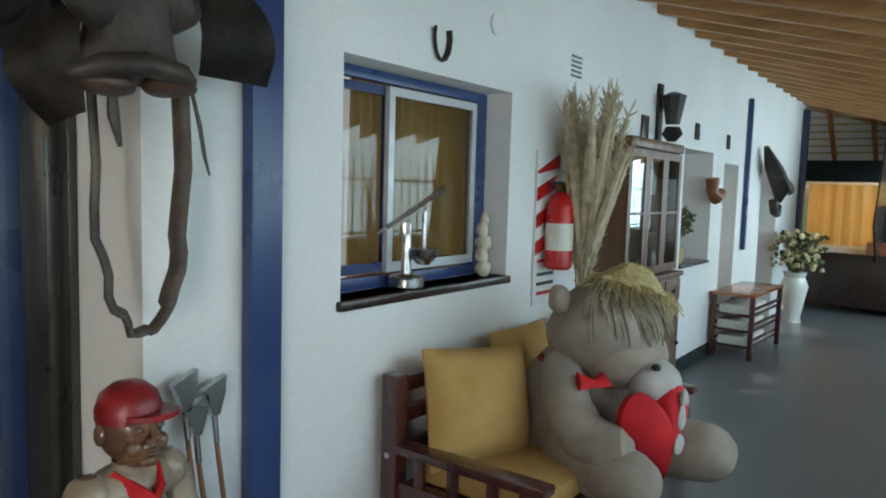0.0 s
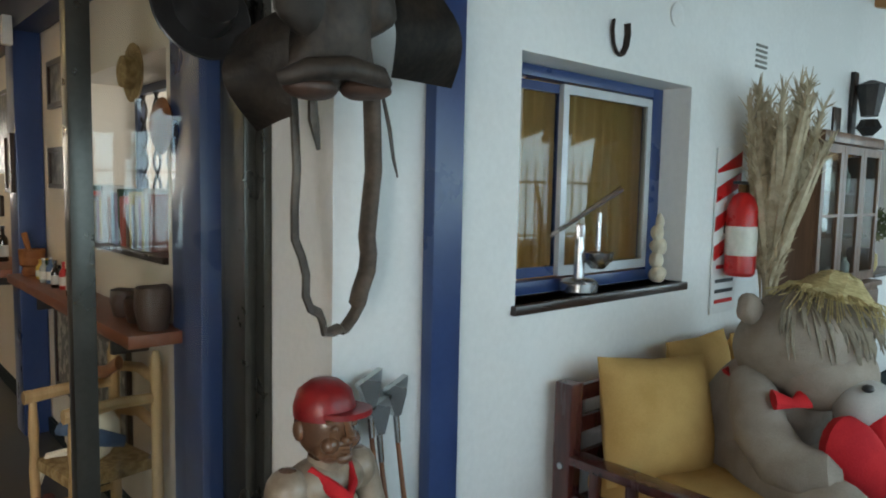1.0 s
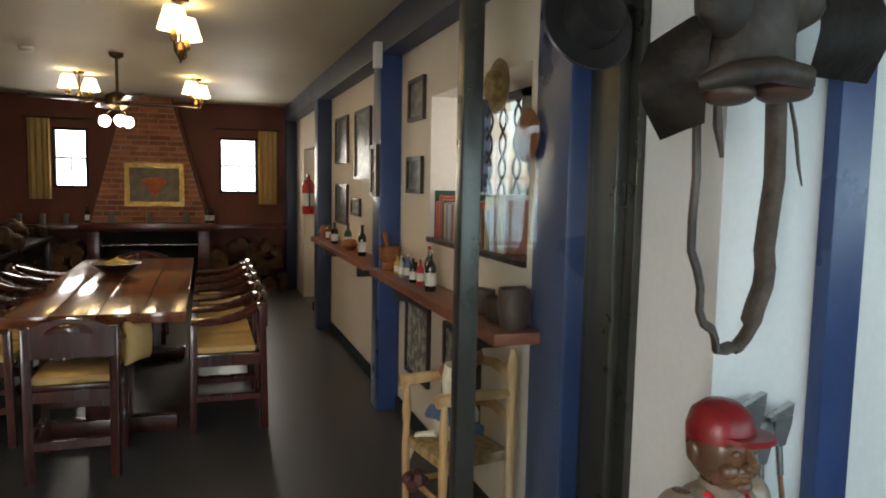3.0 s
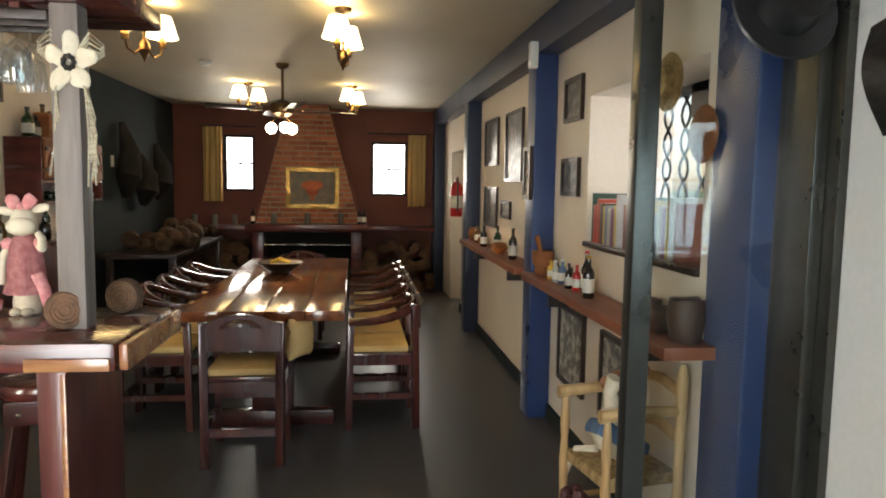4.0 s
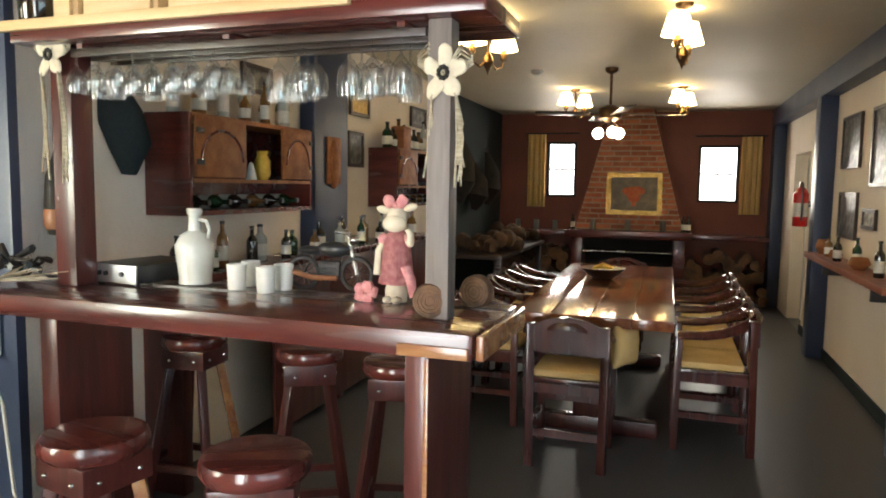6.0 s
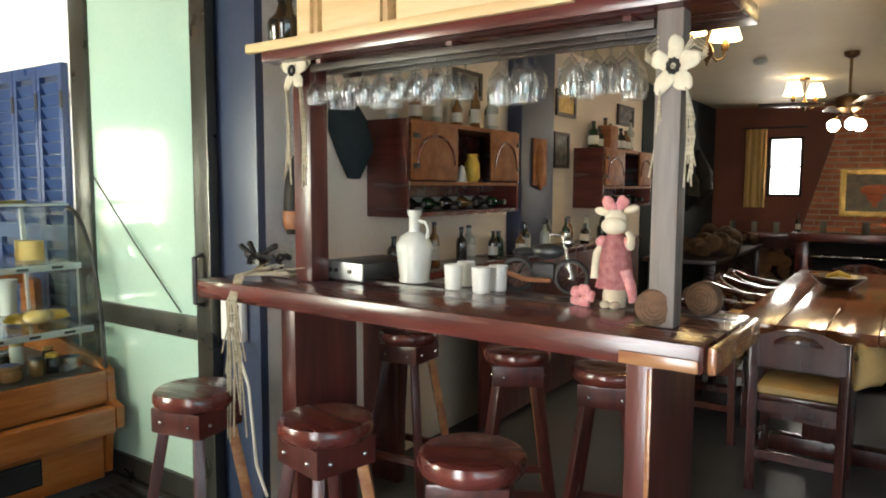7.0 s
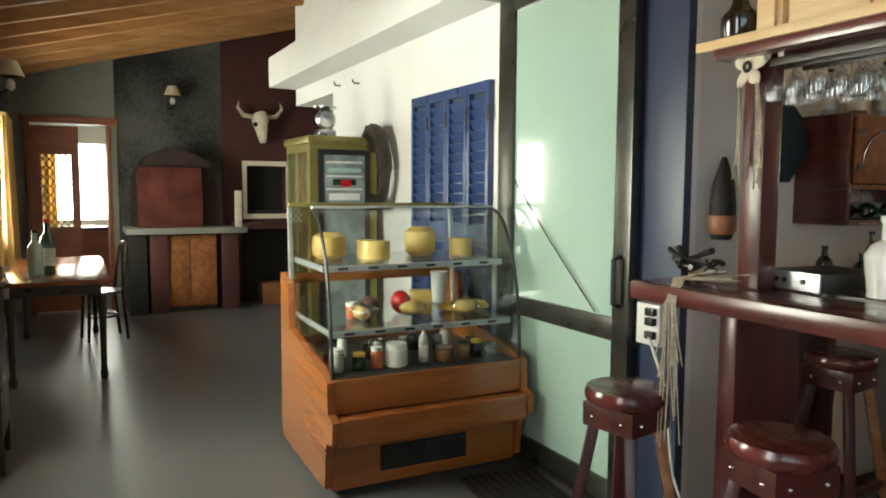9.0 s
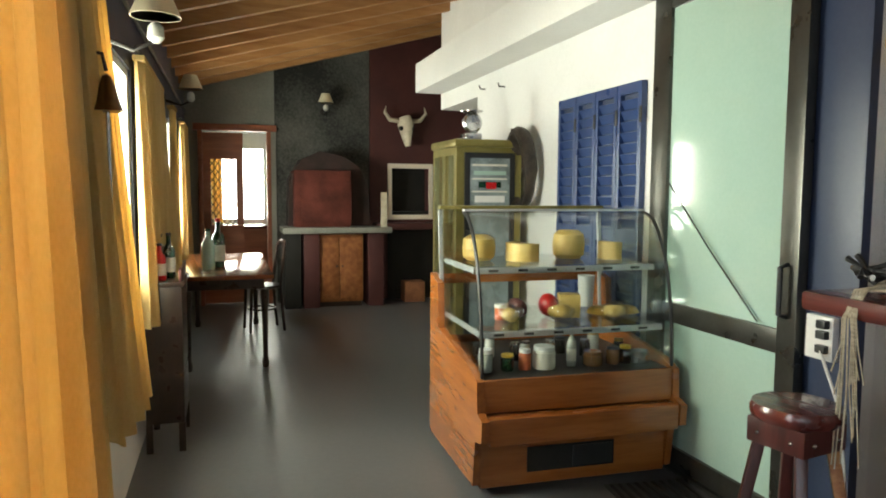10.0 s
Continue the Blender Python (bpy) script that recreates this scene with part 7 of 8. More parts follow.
# end wall windows and curtains
for (x0, x1, z0, z1), cx in (((-1.41, -1.02, 1.30, 2.03), (-1.66, -1.42)), ((0.52, 1.0, 1.26, 1.98), (1.01, 1.25))):
    w = thing("end_window", ((x0 + x1) / 2, YF + 0.05, z0), "small dark-framed window in the end wall", "window", 0, "end wall windows")
    hw_, h = (x1 - x0) / 2, z1 - z0
    part("frame", wall_x(bmx(), -hw_, hw_, -0.06, 0.03, 0.0, h, [(-hw_ + 0.03, hw_ - 0.03, 0.03, h - 0.03)]), "slate", w)
    part("glazing_bar", box(bmx(), -hw_ + 0.03, -0.012, h / 2 - 0.012, hw_ - 0.03, 0.012, h / 2 + 0.012), "slate", w)
    part("glazing_bar", box(bmx(), -0.008, -0.010, 0.03, 0.008, 0.010, h / 2 - 0.012), "slate", w)
    cu = thing("window_curtain", (0, 0, 0), "short gold curtain beside the end window", "curtain", 0, "end wall curtains")
    part("cloth", wavy(bmx(), cx[0], cx[1], z1 + 0.10, z0 - 0.14, YF - 0.08, 4, 0.02), "gold", cu)
    part("rod", rod(bmx(), (min(cx[0], x0) - 0.05, YF - 0.07, z1 + 0.11), (max(cx[1], x1) + 0.05, YF - 0.07, z1 + 0.11), 0.01), "iron", cu)
bm = bmx()
rnd = random.Random(51)
for x0, x1 in ((-1.95, -1.05), (0.42, 1.30)):
    for i in range(70):
        x, zz = rnd.uniform(x0, x1), rnd.uniform(0.06, 0.62)
        rod(bm, (x, YF - 0.45 + rnd.uniform(-0.06, 0.02), zz), (x + rnd.uniform(-0.02, 0.02), YF - 0.02, zz), rnd.uniform(0.04, 0.08), seg=9)
tagged(new("firewood", mesh_of("firewood", bm, "bark")), "stacked split logs beside the hearth", "firewood", "", "stuff")
extinguisher((1.40, 8.30, 1.08), 0.95, -90)
dr = thing("room_door", (1.62, 8.9, 0), "white inner door standing in its frame", "door")
part("leaf", box(bmx(), 0, -0.44, 0.0, 0.04, 0.44, 1.80, 0.004), "white", dr)
part("jamb", box(bmx(), -0.12, -0.45, 0, 0.0, -0.41, 1.82, 0.003), "slate", dr)
# dark hanging things along the slate wall
bm = bmx()
for k, (y, z, h) in enumerate(((8.1, 1.25, 0.75), (8.7, 1.15, 0.55), (9.3, 1.2, 0.65))):
    tube(bm, [(0, y, z + h), (0.06, y + 0.05, z + h * 0.6), (0.07, y - 0.03, z + h * 0.3), (0.02, y, z)], [0.03, 0.11, 0.14, 0.04], 10, 0.6)
single("hanging_tack", bm, "tack", "dark riding tack hanging on the slate wall", "riding tack", (WL + 0.05, 0, 0))
bm = bmx()
rnd = random.Random(41)
for k in range(26):
    ball(bm, (rnd.uniform(-1.9, -1.35), rnd.uniform(7.6, 9.7), rnd.uniform(0.78, 0.9)), (rnd.uniform(0.05, 0.11),) * 3, 8, wob=0.02, seed=k)
single("gourd_heap", bm, "dusky", "heap of dry gourds and masks on the side table", "gourds", (0, 0, 0), kind="stuff")
sd = thing("side_table", (-1.68, 8.6, 0), "dark wooden side table along the slate wall", "table")
part("top", box(bmx(), -0.34, -1.2, 0.70, 0.34, 1.2, 0.74, 0.006), "dark", sd)
for x in (-0.28, 0.28):
    for y in (-1.1, 1.1):
        part("leg", box(bmx(), x - 0.03, y - 0.03, 0, x + 0.03, y + 0.03, 0.70, 0.004), "dark", sd)


# ---- west veranda ----
case = thing("display_case", (-2.99, 2.045, 0), "curved glass display case on an orange wooden base", "display case", -2)
D0, CW = -0.80, 0.50
part("plinth", box(bmx(), D0 + 0.04, -CW + 0.02, 0.04, 0.0, CW - 0.02, 0.30, 0.006), "casew", case)
part("vent", box(bmx(), -0.004, -0.25, 0.10, 0.006, 0.20, 0.22, 0.002), "black", case)
part("vent_cover", box(bmx(), 0.0065, -0.02, 0.11, 0.012, 0.19, 0.21, 0.002), "blackp", case)
for s in (-1, 1):
    bm = bmx()
    prism(bm, [(D0, 0.06), (0.0, 0.06), (0.03, 0.28), (0.12, 0.30), (0.13, 0.40), (0.06, 0.42), (0.05, 0.56), (-0.05, 0.60), (-0.62, 0.68), (-0.64, 0.92), (D0, 0.96)], "y", s * CW - 0.018, s * CW + 0.018)
    part("side_panel", bm, "casewx", case, "shaped orange wooden side panel")
part("front_board", box(bmx(), 0.03, -CW + 0.019, 0.41, 0.05, CW - 0.019, 0.565, 0.006), "casew", case)
part("ledge", box(bmx(), 0.02, -CW + 0.019, 0.28, 0.12, CW - 0.019, 0.405, 0.012), "casew", case)
part("deck", box(bmx(), D0 + 0.02, -CW + 0.02, 0.52, 0.03, CW - 0.02, 0.56, 0.004), "iron", case)
part("back_board", box(bmx(), D0, -CW + 0.019, 0.30, D0 + 0.02, CW - 0.019, 0.60, 0.004), "casew", case)
curve = [(0.03, 0.57)] + [(0.03 - 0.30 * (1 - math.cos(a)), 0.57 + 0.74 * math.sin(a)) for a in [math.pi / 2 * k / 14 for k in range(1, 15)]]
bm = bmx()
out = curve + [(x - 0.006, z - 0.006) for x, z in reversed(curve)]
prism(bm, out, "y", -CW + 0.02, CW - 0.02)
part("curved_glass", bm, "glass", case, "curved clear glass front")
for s in (-1, 1):
    bm = bmx()
    prism(bm, curve + [(D0 + 0.06, 1.31), (D0 + 0.12, 0.66)], "y", s * (CW - 0.012) - 0.003, s * (CW - 0.012) + 0.003)
    part("side_glass", bm, "glass", case)
    part("edge_trim", tube(bmx(), [(x, s * (CW - 0.012), z) for x, z in curve], 0.009, 6), "blackp", case)
    part("rear_post", beam(bmx(), (D0 + 0.12, s * (CW - 0.02), 0.62), (D0 + 0.06, s * (CW - 0.02), 1.31), 0.02, 0.02), "alu", case)
part("top_glass", box(bmx(), D0 + 0.06, -CW + 0.01, 1.308, -0.27, CW - 0.01, 1.316), "glass", case)
part("top_rail", box(bmx(), D0 + 0.05, -CW + 0.01, 1.317, D0 + 0.10, CW - 0.01, 1.335, 0.003), "olive", case)
part("front_top_rail", box(bmx(), -0.29, -CW + 0.01, 1.317, -0.25, CW - 0.01, 1.328, 0.003), "alu", case)
for z, x1 in ((1.055, -0.14), (0.765, -0.05)):
    part("glass_shelf", box(bmx(), D0 + 0.12, -CW + 0.03, z, x1, CW - 0.03, z + 0.008), "glass", case)
    ra = part("shelf_rail", box(bmx(), x1 - 0.01, -CW + 0.02, z - 0.03, x1 + 0.004, CW - 0.02, z - 0.002, 0.002), "alu", case)
    for k in range(6):
        yy = -0.38 + k * 0.15
        part("slot", box(bmx(), x1 + 0.0045, yy - 0.025, z - 0.022, x1 + 0.007, yy + 0.025, z - 0.010, 0.001), "blackp", ra)
    for s in (-1, 1):
        part("shelf_bracket", box(bmx(), D0 + 0.12, s * (CW - 0.035) - 0.006, z - 0.03, x1, s * (CW - 0.035) + 0.006, z - 0.002, 0.002), "alu", case)
part("rear_rail", box(bmx(), D0 + 0.02, -CW + 0.019, 0.90, D0 + 0.04, CW - 0.019, 0.955, 0.004), "casew", case)
CM = case.matrix_basis


def in_case(x, y, z):
    return tuple(CM @ Vector((x, y, z)))


def cheese(x, y, z, r, h, words, cut=False):
    bm = bmx()
    if cut:
        a0, a1 = -2.0, 1.4
        pts = [(0, 0)] + [(r * math.cos(a0 + (a1 - a0) * k / 12), r * math.sin(a0 + (a1 - a0) * k / 12)) for k in range(13)]
        prism(bm, pts, "z", 0, h)
    else:
        lathe(bm, [(r * 0.7, 0), (r * 0.95, h * 0.15), (r, h * 0.5), (r * 0.93, h * 0.85), (r * 0.6, h)], seg=22)
    single("whole_cheese", bm, "cheese", words, "cheese", in_case(x, y, z), -60, "cheeses in the case")

cheese(-0.42, -0.36, 1.063, 0.085, 0.13, "whole yellow cheese wheel on the glass shelf")
cheese(-0.36, -0.13, 1.063, 0.10, 0.09, "cut yellow cheese on the glass shelf", True)
cheese(-0.42, 0.14, 1.063, 0.085, 0.15, "whole yellow cheese wheel on the glass shelf")
cheese(-0.36, 0.36, 1.063, 0.07, 0.09, "cut wedge of yellow cheese", True)
single("cheese_block", box(bmx(), -0.05, -0.055, 0, 0.05, 0.055, 0.12, 0.008), "cheese", "block of cheese in clear wrap", "cheese", in_case(-0.30, 0.09, 0.773), -20)
single("red_cheese", ball(bmx(), (0, 0, 0.06), (0.06, 0.05, 0.06), 14), "redgloss", "red waxed cheese ball", "cheese", in_case(-0.33, -0.01, 0.773))
single("sausage_roll", ball(bmx(), (0, 0, 0.05), (0.07, 0.05, 0.05), 14, wob=0.01), "maroon", "dark red cured sausage", "sausage", in_case(-0.33, -0.18, 0.773))
for x, y in ((-0.3, 0.28), (-0.3, 0.41)):
    single("cheese_plate", lathe(bmx(), [(0.05, 0), (0.08, 0.012), (0.078, 0.016), (0.06, 0.04), (0, 0.05)], seg=18), "banana", "plate of yellow food in wrap", "plate", in_case(x, y, 0.773), group="plates in the case")
rnd = random.Random(61)
for k, (y, r, h, mt, cp) in enumerate(((-0.42, 0.035, 0.11, "bottlec", "whitep"), (-0.31, 0.032, 0.08, "bottleg", "banana"), (-0.22, 0.03, 0.10, "fruit", "whitep"), (-0.12, 0.055, 0.11, "label", "whitep"), (0.14, 0.05, 0.07, "bottlea", "bottlea"), (0.25, 0.032, 0.09, "bottlea", "blackp"), (0.32, 0.03, 0.09, "bottled", "banana"), (0.40, 0.05, 0.06, "steel", "steel"))):
    j = thing("preserve_jar", in_case(-0.12, y, 0.56), "glass jar of preserves on the case floor", "jar", 0, "jars in the case")
    part("glass", lathe(bmx(), [(r * 0.9, 0), (r, 0.006), (r, h * 0.75), (r * 0.85, h * 0.82)], seg=16), mt, j)
    part("lid", lathe(bmx(), [(r * 0.92, h * 0.82), (r * 0.92, h), (0, h)], seg=16), cp, j)
bottle(in_case(-0.13, 0.03, 0.56), "bottlec", 0.19, 0.024, True, "jars in the case", "small wine bottle in the case", "gilt")
j = thing("preserve_jar", in_case(-0.30, -0.28, 0.773), "small glass jar with a pale lid", "jar", 0, "jars in the case")
part("glass", lathe(bmx(), [(0.03, 0), (0.032, 0.06)], seg=14), "fruit", j)
part("lid", lathe(bmx(), [(0.034, 0.06), (0.034, 0.078), (0, 0.08)], seg=14), "whitep", j)
single("plastic_jug", lathe(bmx(), [(0.035, 0), (0.04, 0.006), (0.046, 0.16), (0.05, 0.175), (0.044, 0.17), (0.036, 0.02)], seg=16), "whitep", "white plastic beaker in the display case", "beaker", in_case(-0.58, 0.33, 0.773))
mat_ = thing("rubber_mat", (-2.72, 2.36, 0.0), "dark slotted rubber mat on the floor", "mat", -6)
part("base", box(bmx(), -0.22, -0.2, 0.0, 0.22, 0.2, 0.008, 0.003), "blackp", mat_)
for k in range(9):
    part("rib", box(bmx(), -0.2, -0.18 + k * 0.043, 0.008, 0.2, -0.165 + k * 0.043, 0.014), "iron", mat_)

fr = thing("display_fridge", (-5.3, 2.36, 0), "olive-gold glass-door drinks fridge", "fridge")
part("cabinet", wall_y(bmx(), -0.26, 0.26, -0.30, 0.30, 0.10, 1.74), "olive", fr)
part("crown", box(bmx(), -0.32, -0.28, 1.74, 0.32, 0.28, 1.80, 0.02), "olive", fr)
part("plinth", box(bmx(), -0.28, -0.24, 0, 0.28, 0.24, 0.10), "blackp", fr)
dd = part("door", wall_y(bmx(), -0.20, 0.20, 0.301, 0.318, 0.25, 1.70, [(-0.16, 0.16, 0.30, 1.66)]), "blackp", fr)
part("pane", box(bmx(), 0.306, -0.16, 0.30, 0.312, 0.16, 1.66), "fridgein", dd, "reflective glass pane with stocked shelves behind")
for z_, w_, h_, m_ in ((1.60, 0.14, 0.016, "label"), (1.535, 0.13, 0.03, "frost"), (1.50, 0.14, 0.012, "label"), (1.44, 0.09, 0.045, "bottleg"), (1.43, 0.03, 0.05, "redgloss"), (1.405, 0.14, 0.012, "label"), (1.33, 0.12, 0.05, "whitep")):
    part("stock_strip", box(bmx(), 0.3125 if m_ != "redgloss" else 0.3147, -w_, z_, 0.3145 if m_ != "redgloss" else 0.3165, w_ if m_ != "redgloss" else 0.05, z_ + h_), m_, dd)
part("side_pane", box(bmx(), -0.24, -0.268, 0.2, -0.04, -0.261, 1.68), "pane", fr)
part("side_pane", box(bmx(), 0.02, -0.268, 0.2, 0.24, -0.261, 1.68), "pane", fr)
sc = thing("kitchen_scale", (-5.25, 2.30, 1.80), "old silver dial scale on the fridge", "scale", 90)
part("body", box(bmx(), -0.07, -0.06, 0, 0.07, 0.06, 0.06, 0.01), "steel", sc)
part("dial", lathe(bmx(), [(0.075, 0), (0.08, 0.03), (0.06, 0.045), (0, 0.04)], (0, 0.0, 0.14), 20, Matrix.Rotation(radians(90), 3, "X")), "steel", sc)
part("tray", lathe(bmx(), [(0.02, 0.21), (0.09, 0.225), (0.092, 0.235)], seg=18), "steel", sc)
col = thing("horse_collar", (-4.92, 2.60, 1.30), "dark leather horse collar hung on the wall", "horse collar")
part("collar", tube(bmx(), [(0.17 * math.sin(a) * (1 + 0.2 * math.cos(a)), -0.02, 0.27 - 0.27 * math.cos(a)) for a in [2 * math.pi * k / 20 for k in range(20)]], [0.075 if 4 < k < 16 else 0.055 for k in range(20)], 10, 0.7, True), "leather", col)
part("hame", tube(bmx(), [(-0.12, -0.06, 0.08), (-0.18, -0.07, 0.3), (-0.06, -0.06, 0.58)], 0.018, 8), "strap", col)
for x, z in ((-6.0, 2.32), (-5.55, 2.28)):
    single("wall_hook", tube(bmx(), [(0, 0.0, 0), (0, -0.05, 0.0), (0, -0.06, 0.03)], 0.007, 6), "iron", "small iron hook in the wall", "hook", (x, 2.70, z), group="wall hooks")

# more jars and wrapped pieces in the case
rnd = random.Random(61)
for k in range(9):
    r_, h_ = rnd.uniform(0.022, 0.036), rnd.uniform(0.06, 0.11)
    j_ = thing("glass_jar", in_case(-0.30 - 0.10 * (k % 2), -0.40 + 0.098 * k, 0.561), "small preserve jar in the display case", "jar", 0, "case jars")
    part("body", lathe(bmx(), [(r_ * 0.9, 0), (r_, 0.006), (r_, h_ * 0.8), (r_ * 0.85, h_)], seg=14), rnd.choice(("bottlec", "bottlea", "bottled", "porc")), j_)
    part("lid", lathe(bmx(), [(r_ * 0.9, h_), (r_ * 0.92, h_ + 0.012), (0, h_ + 0.014)], seg=14), rnd.choice(("whitep", "steel", "blackp", "gilt")), j_)
for k, (x_, y_, sx_) in enumerate(((-0.22, -0.26, 0.06), (-0.26, 0.02, 0.085), (-0.20, 0.30, 0.07))):
    w_ = thing("wrapped_cheese", in_case(x_, y_, 0.775), "piece of cheese wrapped in clear film", "cheese", 20 * k, "wrapped cheeses")
    part("cheese", ball(bmx(), (0, 0, 0.035), (sx_ * 0.8, sx_ * 0.7, 0.034), 14, wob=0.008, seed=k), "cheese", w_)
    part("film", ball(bmx(), (0, 0, 0.042), (sx_, sx_ * 0.95, 0.042), 16, wob=0.03, seed=k + 5), "cut", w_, "crumpled clear film")

# shutters
def shutter_leaf(x0):
    bm = bmx()
    for q in ((x0 + 0.003, 0, x0 + 0.035, 1.73), (x0 + 0.217, 0, x0 + 0.249, 1.73), (x0 + 0.035, 0, x0 + 0.217, 0.06), (x0 + 0.035, 0.82, x0 + 0.217, 0.90), (x0 + 0.035, 1.67, x0 + 0.217, 1.73)):
        box(bm, q[0], 0.0, q[1], q[2], 0.036, q[3])
    return bm

shut = thing("blue_shutters", (-3.97, 2.66, 0.30), "blue louvred window shutters, closed", "shutters")
for k in range(4):
    x0 = -0.505 + k * 0.2525
    lf = part("leaf", shutter_leaf(x0), "blue", shut)
    lm = None
    for j in range(26):
        z = 0.075 + j * 0.0615
        if 0.80 < z < 0.90:
            continue
        if lm is None:
            lm = mesh_of("louvre", box(bmx(), -0.091, -0.029, -0.003, 0.091, 0.029, 0.003, 0.0, Matrix.Rotation(radians(-62), 4, "X")), "blue")
        lo = new("louvre", lm)
        lo.parent = lf
        lo.location = (x0 + 0.126, 0.018, z)
    part("backing", box(bmx(), x0 + 0.034, 0.028, 0.05, x0 + 0.218, 0.034, 1.68), "dusk", lf, "dark blue board behind the louvres")
    for z in (0.3, 1.5):
        part("hinge", box(bmx(), x0 + 0.235, -0.006, z, x0 + 0.26, 0.0, z + 0.09, 0.002), "iron", lf)

# west end: oven, hearth, cupboard
ov = thing("brick_oven", (XW + 0.02, 1.62, 0), "red clay oven on a cement counter", "oven")
part("counter", box(bmx(), 0.002, -0.52, 0.90, 0.62, 0.78, 0.97, 0.012), "cement", ov)
for y, m_ in ((-0.50, "black"), (-0.28, "maroon"), (0.50, "maroon")):
    part("support", box(bmx(), 0.004, y, 0, 0.55, y + 0.19, 0.90, 0.01), m_, ov)
part("body", box(bmx(), 0.003, -0.38, 0.97, 0.50, 0.30, 1.65, 0.02), "oven", ov)
bm = bmx()
prism(bm, [(-0.44, 0.98), (0.56, 0.98), (0.54, 1.45), (0.42, 1.70), (0.20, 1.84), (-0.06, 1.88), (-0.28, 1.78), (-0.42, 1.55)], "x", 0.003, 0.36)
part("dome", bm, "ovend", ov, "soot-blackened dome")
part("iron_door", box(bmx(), 0.50, -0.30, 1.02, 0.515, 0.30, 1.50, 0.006), "oven", ov)
cb = thing("oak_cupboard", (XW + 0.05, 1.81, 0), "orange-brown wooden double cupboard under the oven", "cupboard")
part("carcass", box(bmx(), 0.0, -0.335, 0.06, 0.46, 0.255, 0.88, 0.004), "cabw", cb)
for a, b in ((-0.33, -0.045), (-0.035, 0.25)):
    d_ = part("door", box(bmx(), 0.46, a, 0.10, 0.48, b, 0.84, 0.006), "cabw", cb)
    part("panel", box(bmx(), 0.48, a + 0.05, 0.15, 0.486, b - 0.05, 0.62, 0.004), "cabw", d_)
    part("knob", ball(bmx(), (0.495, b - 0.03 if a < -0.1 else a + 0.03, 0.5), 0.012, 8), "iron", d_)
part("plinth", box(bmx(), 0.0, -0.32, 0.0, 0.44, 0.24, 0.06), "dark", cb)
ht = thing("grill_hearth", (XW + 0.06, 2.77, 0), "maroon grill hearth with a pale surround", "hearth")
part("surround", wall_y(bmx(), -0.30, 0.30, 0.002, 0.04, 1.04, 1.76, [(-0.25, 0.25, 1.10, 1.70)]), "cream", ht)
part("recess", box(bmx(), -0.22, -0.25, 1.10, -0.18, 0.25, 1.70), "black", ht)
part("grill_shelf", box(bmx(), -0.18, -0.249, 1.12, 0.03, 0.249, 1.14), "iron", ht)
part("apron", box(bmx(), 0.002, -0.5, 0.92, 0.30, 0.75, 1.0, 0.01), "maroon", ht)
part("wood_store", box(bmx(), 0.004, -0.30, 0.0, 0.03, 0.6, 0.92), "black", ht)
single("cardboard_box", box(bmx(), -0.12, -0.13, 0, 0.12, 0.13, 0.26, 0.006), "tan", "brown cardboard box on the floor", "box", (-8.7, 2.75, 0))
single("oven_peel", box(bmx(), -0.012, -0.04, 0, 0.012, 0.04, 0.42, 0.01), "bone", "pale wooden oven peel leaning on the wall", "peel", (XW + 0.62, 2.30, 0.97))
sk = thing("cattle_skull", (XW + 0.14, 2.68, 1.98), "bleached cattle skull with horns on the wall", "skull")
part("skull", tube(bmx(), [(0, 0, 0.36), (0.03, 0.0, 0.28), (0.05, 0.01, 0.14), (0.04, 0.03, 0.0)], [0.09, 0.115, 0.075, 0.04], 12, 0.7), "bone", sk)
for s in (-1, 1):
    part("horn", tube(bmx(), [(0, s * 0.08, 0.32), (0.02, s * 0.20, 0.33), (0.03, s * 0.27, 0.42), (0.02, s * 0.25, 0.50)], [0.03, 0.028, 0.02, 0.005], 10), "bone", sk)
    part("eye_socket", ball(bmx(), (0.085, s * 0.07, 0.22), (0.02, 0.028, 0.03), 8), "black", sk)

# west door with ironwork
dw = thing("west_door", (XW, 0.58, 0), "brown wooden door frame with an open ironwork door", "door")
for y in (-0.42, 0.38):
    part("jamb", box(bmx(), -0.1, y, 0, 0.06, y + 0.05, 2.12, 0.006), "shelfw", dw)
part("lintel", box(bmx(), -0.1, -0.47, 2.12, 0.07, 0.50, 2.20, 0.006), "shelfw", dw)
lf = part("leaf", wall_y(bmx(), -0.37, 0.10, -0.05, -0.01, 0.02, 2.10, [(-0.28, 0.02, 0.98, 1.78)]), "shelfw", dw, "open wooden leaf with scrolled ironwork")
for k in range(5):
    bm = bmx()
    for s in (-1, 1):
        tube(bm, [(-0.03, -0.26 + 0.065 * k + s * 0.03 * math.cos(math.pi * j / 3), 0.98 + 0.8 * j / 24) for j in range(25)], 0.006, 5)
    part("ironwork", bm, "iron", lf)
single("far_curtain", wavy(bmx(), 0.10, 0.42, 2.15, 0.5, -11.42, 4, 0.03, "y"), "gold", "orange curtain in the room beyond the door", "curtain")
fc = thing("far_sideboard", (-10.6, 0.7, 0), "brown wooden counter in the room beyond", "sideboard")
part("body", box(bmx(), -0.2, -0.5, 0, 0.2, 0.6, 0.86, 0.006), "shelfw", fc)
part("top", box(bmx(), -0.23, -0.53, 0.86, 0.23, 0.63, 0.90, 0.006), "bar", fc)


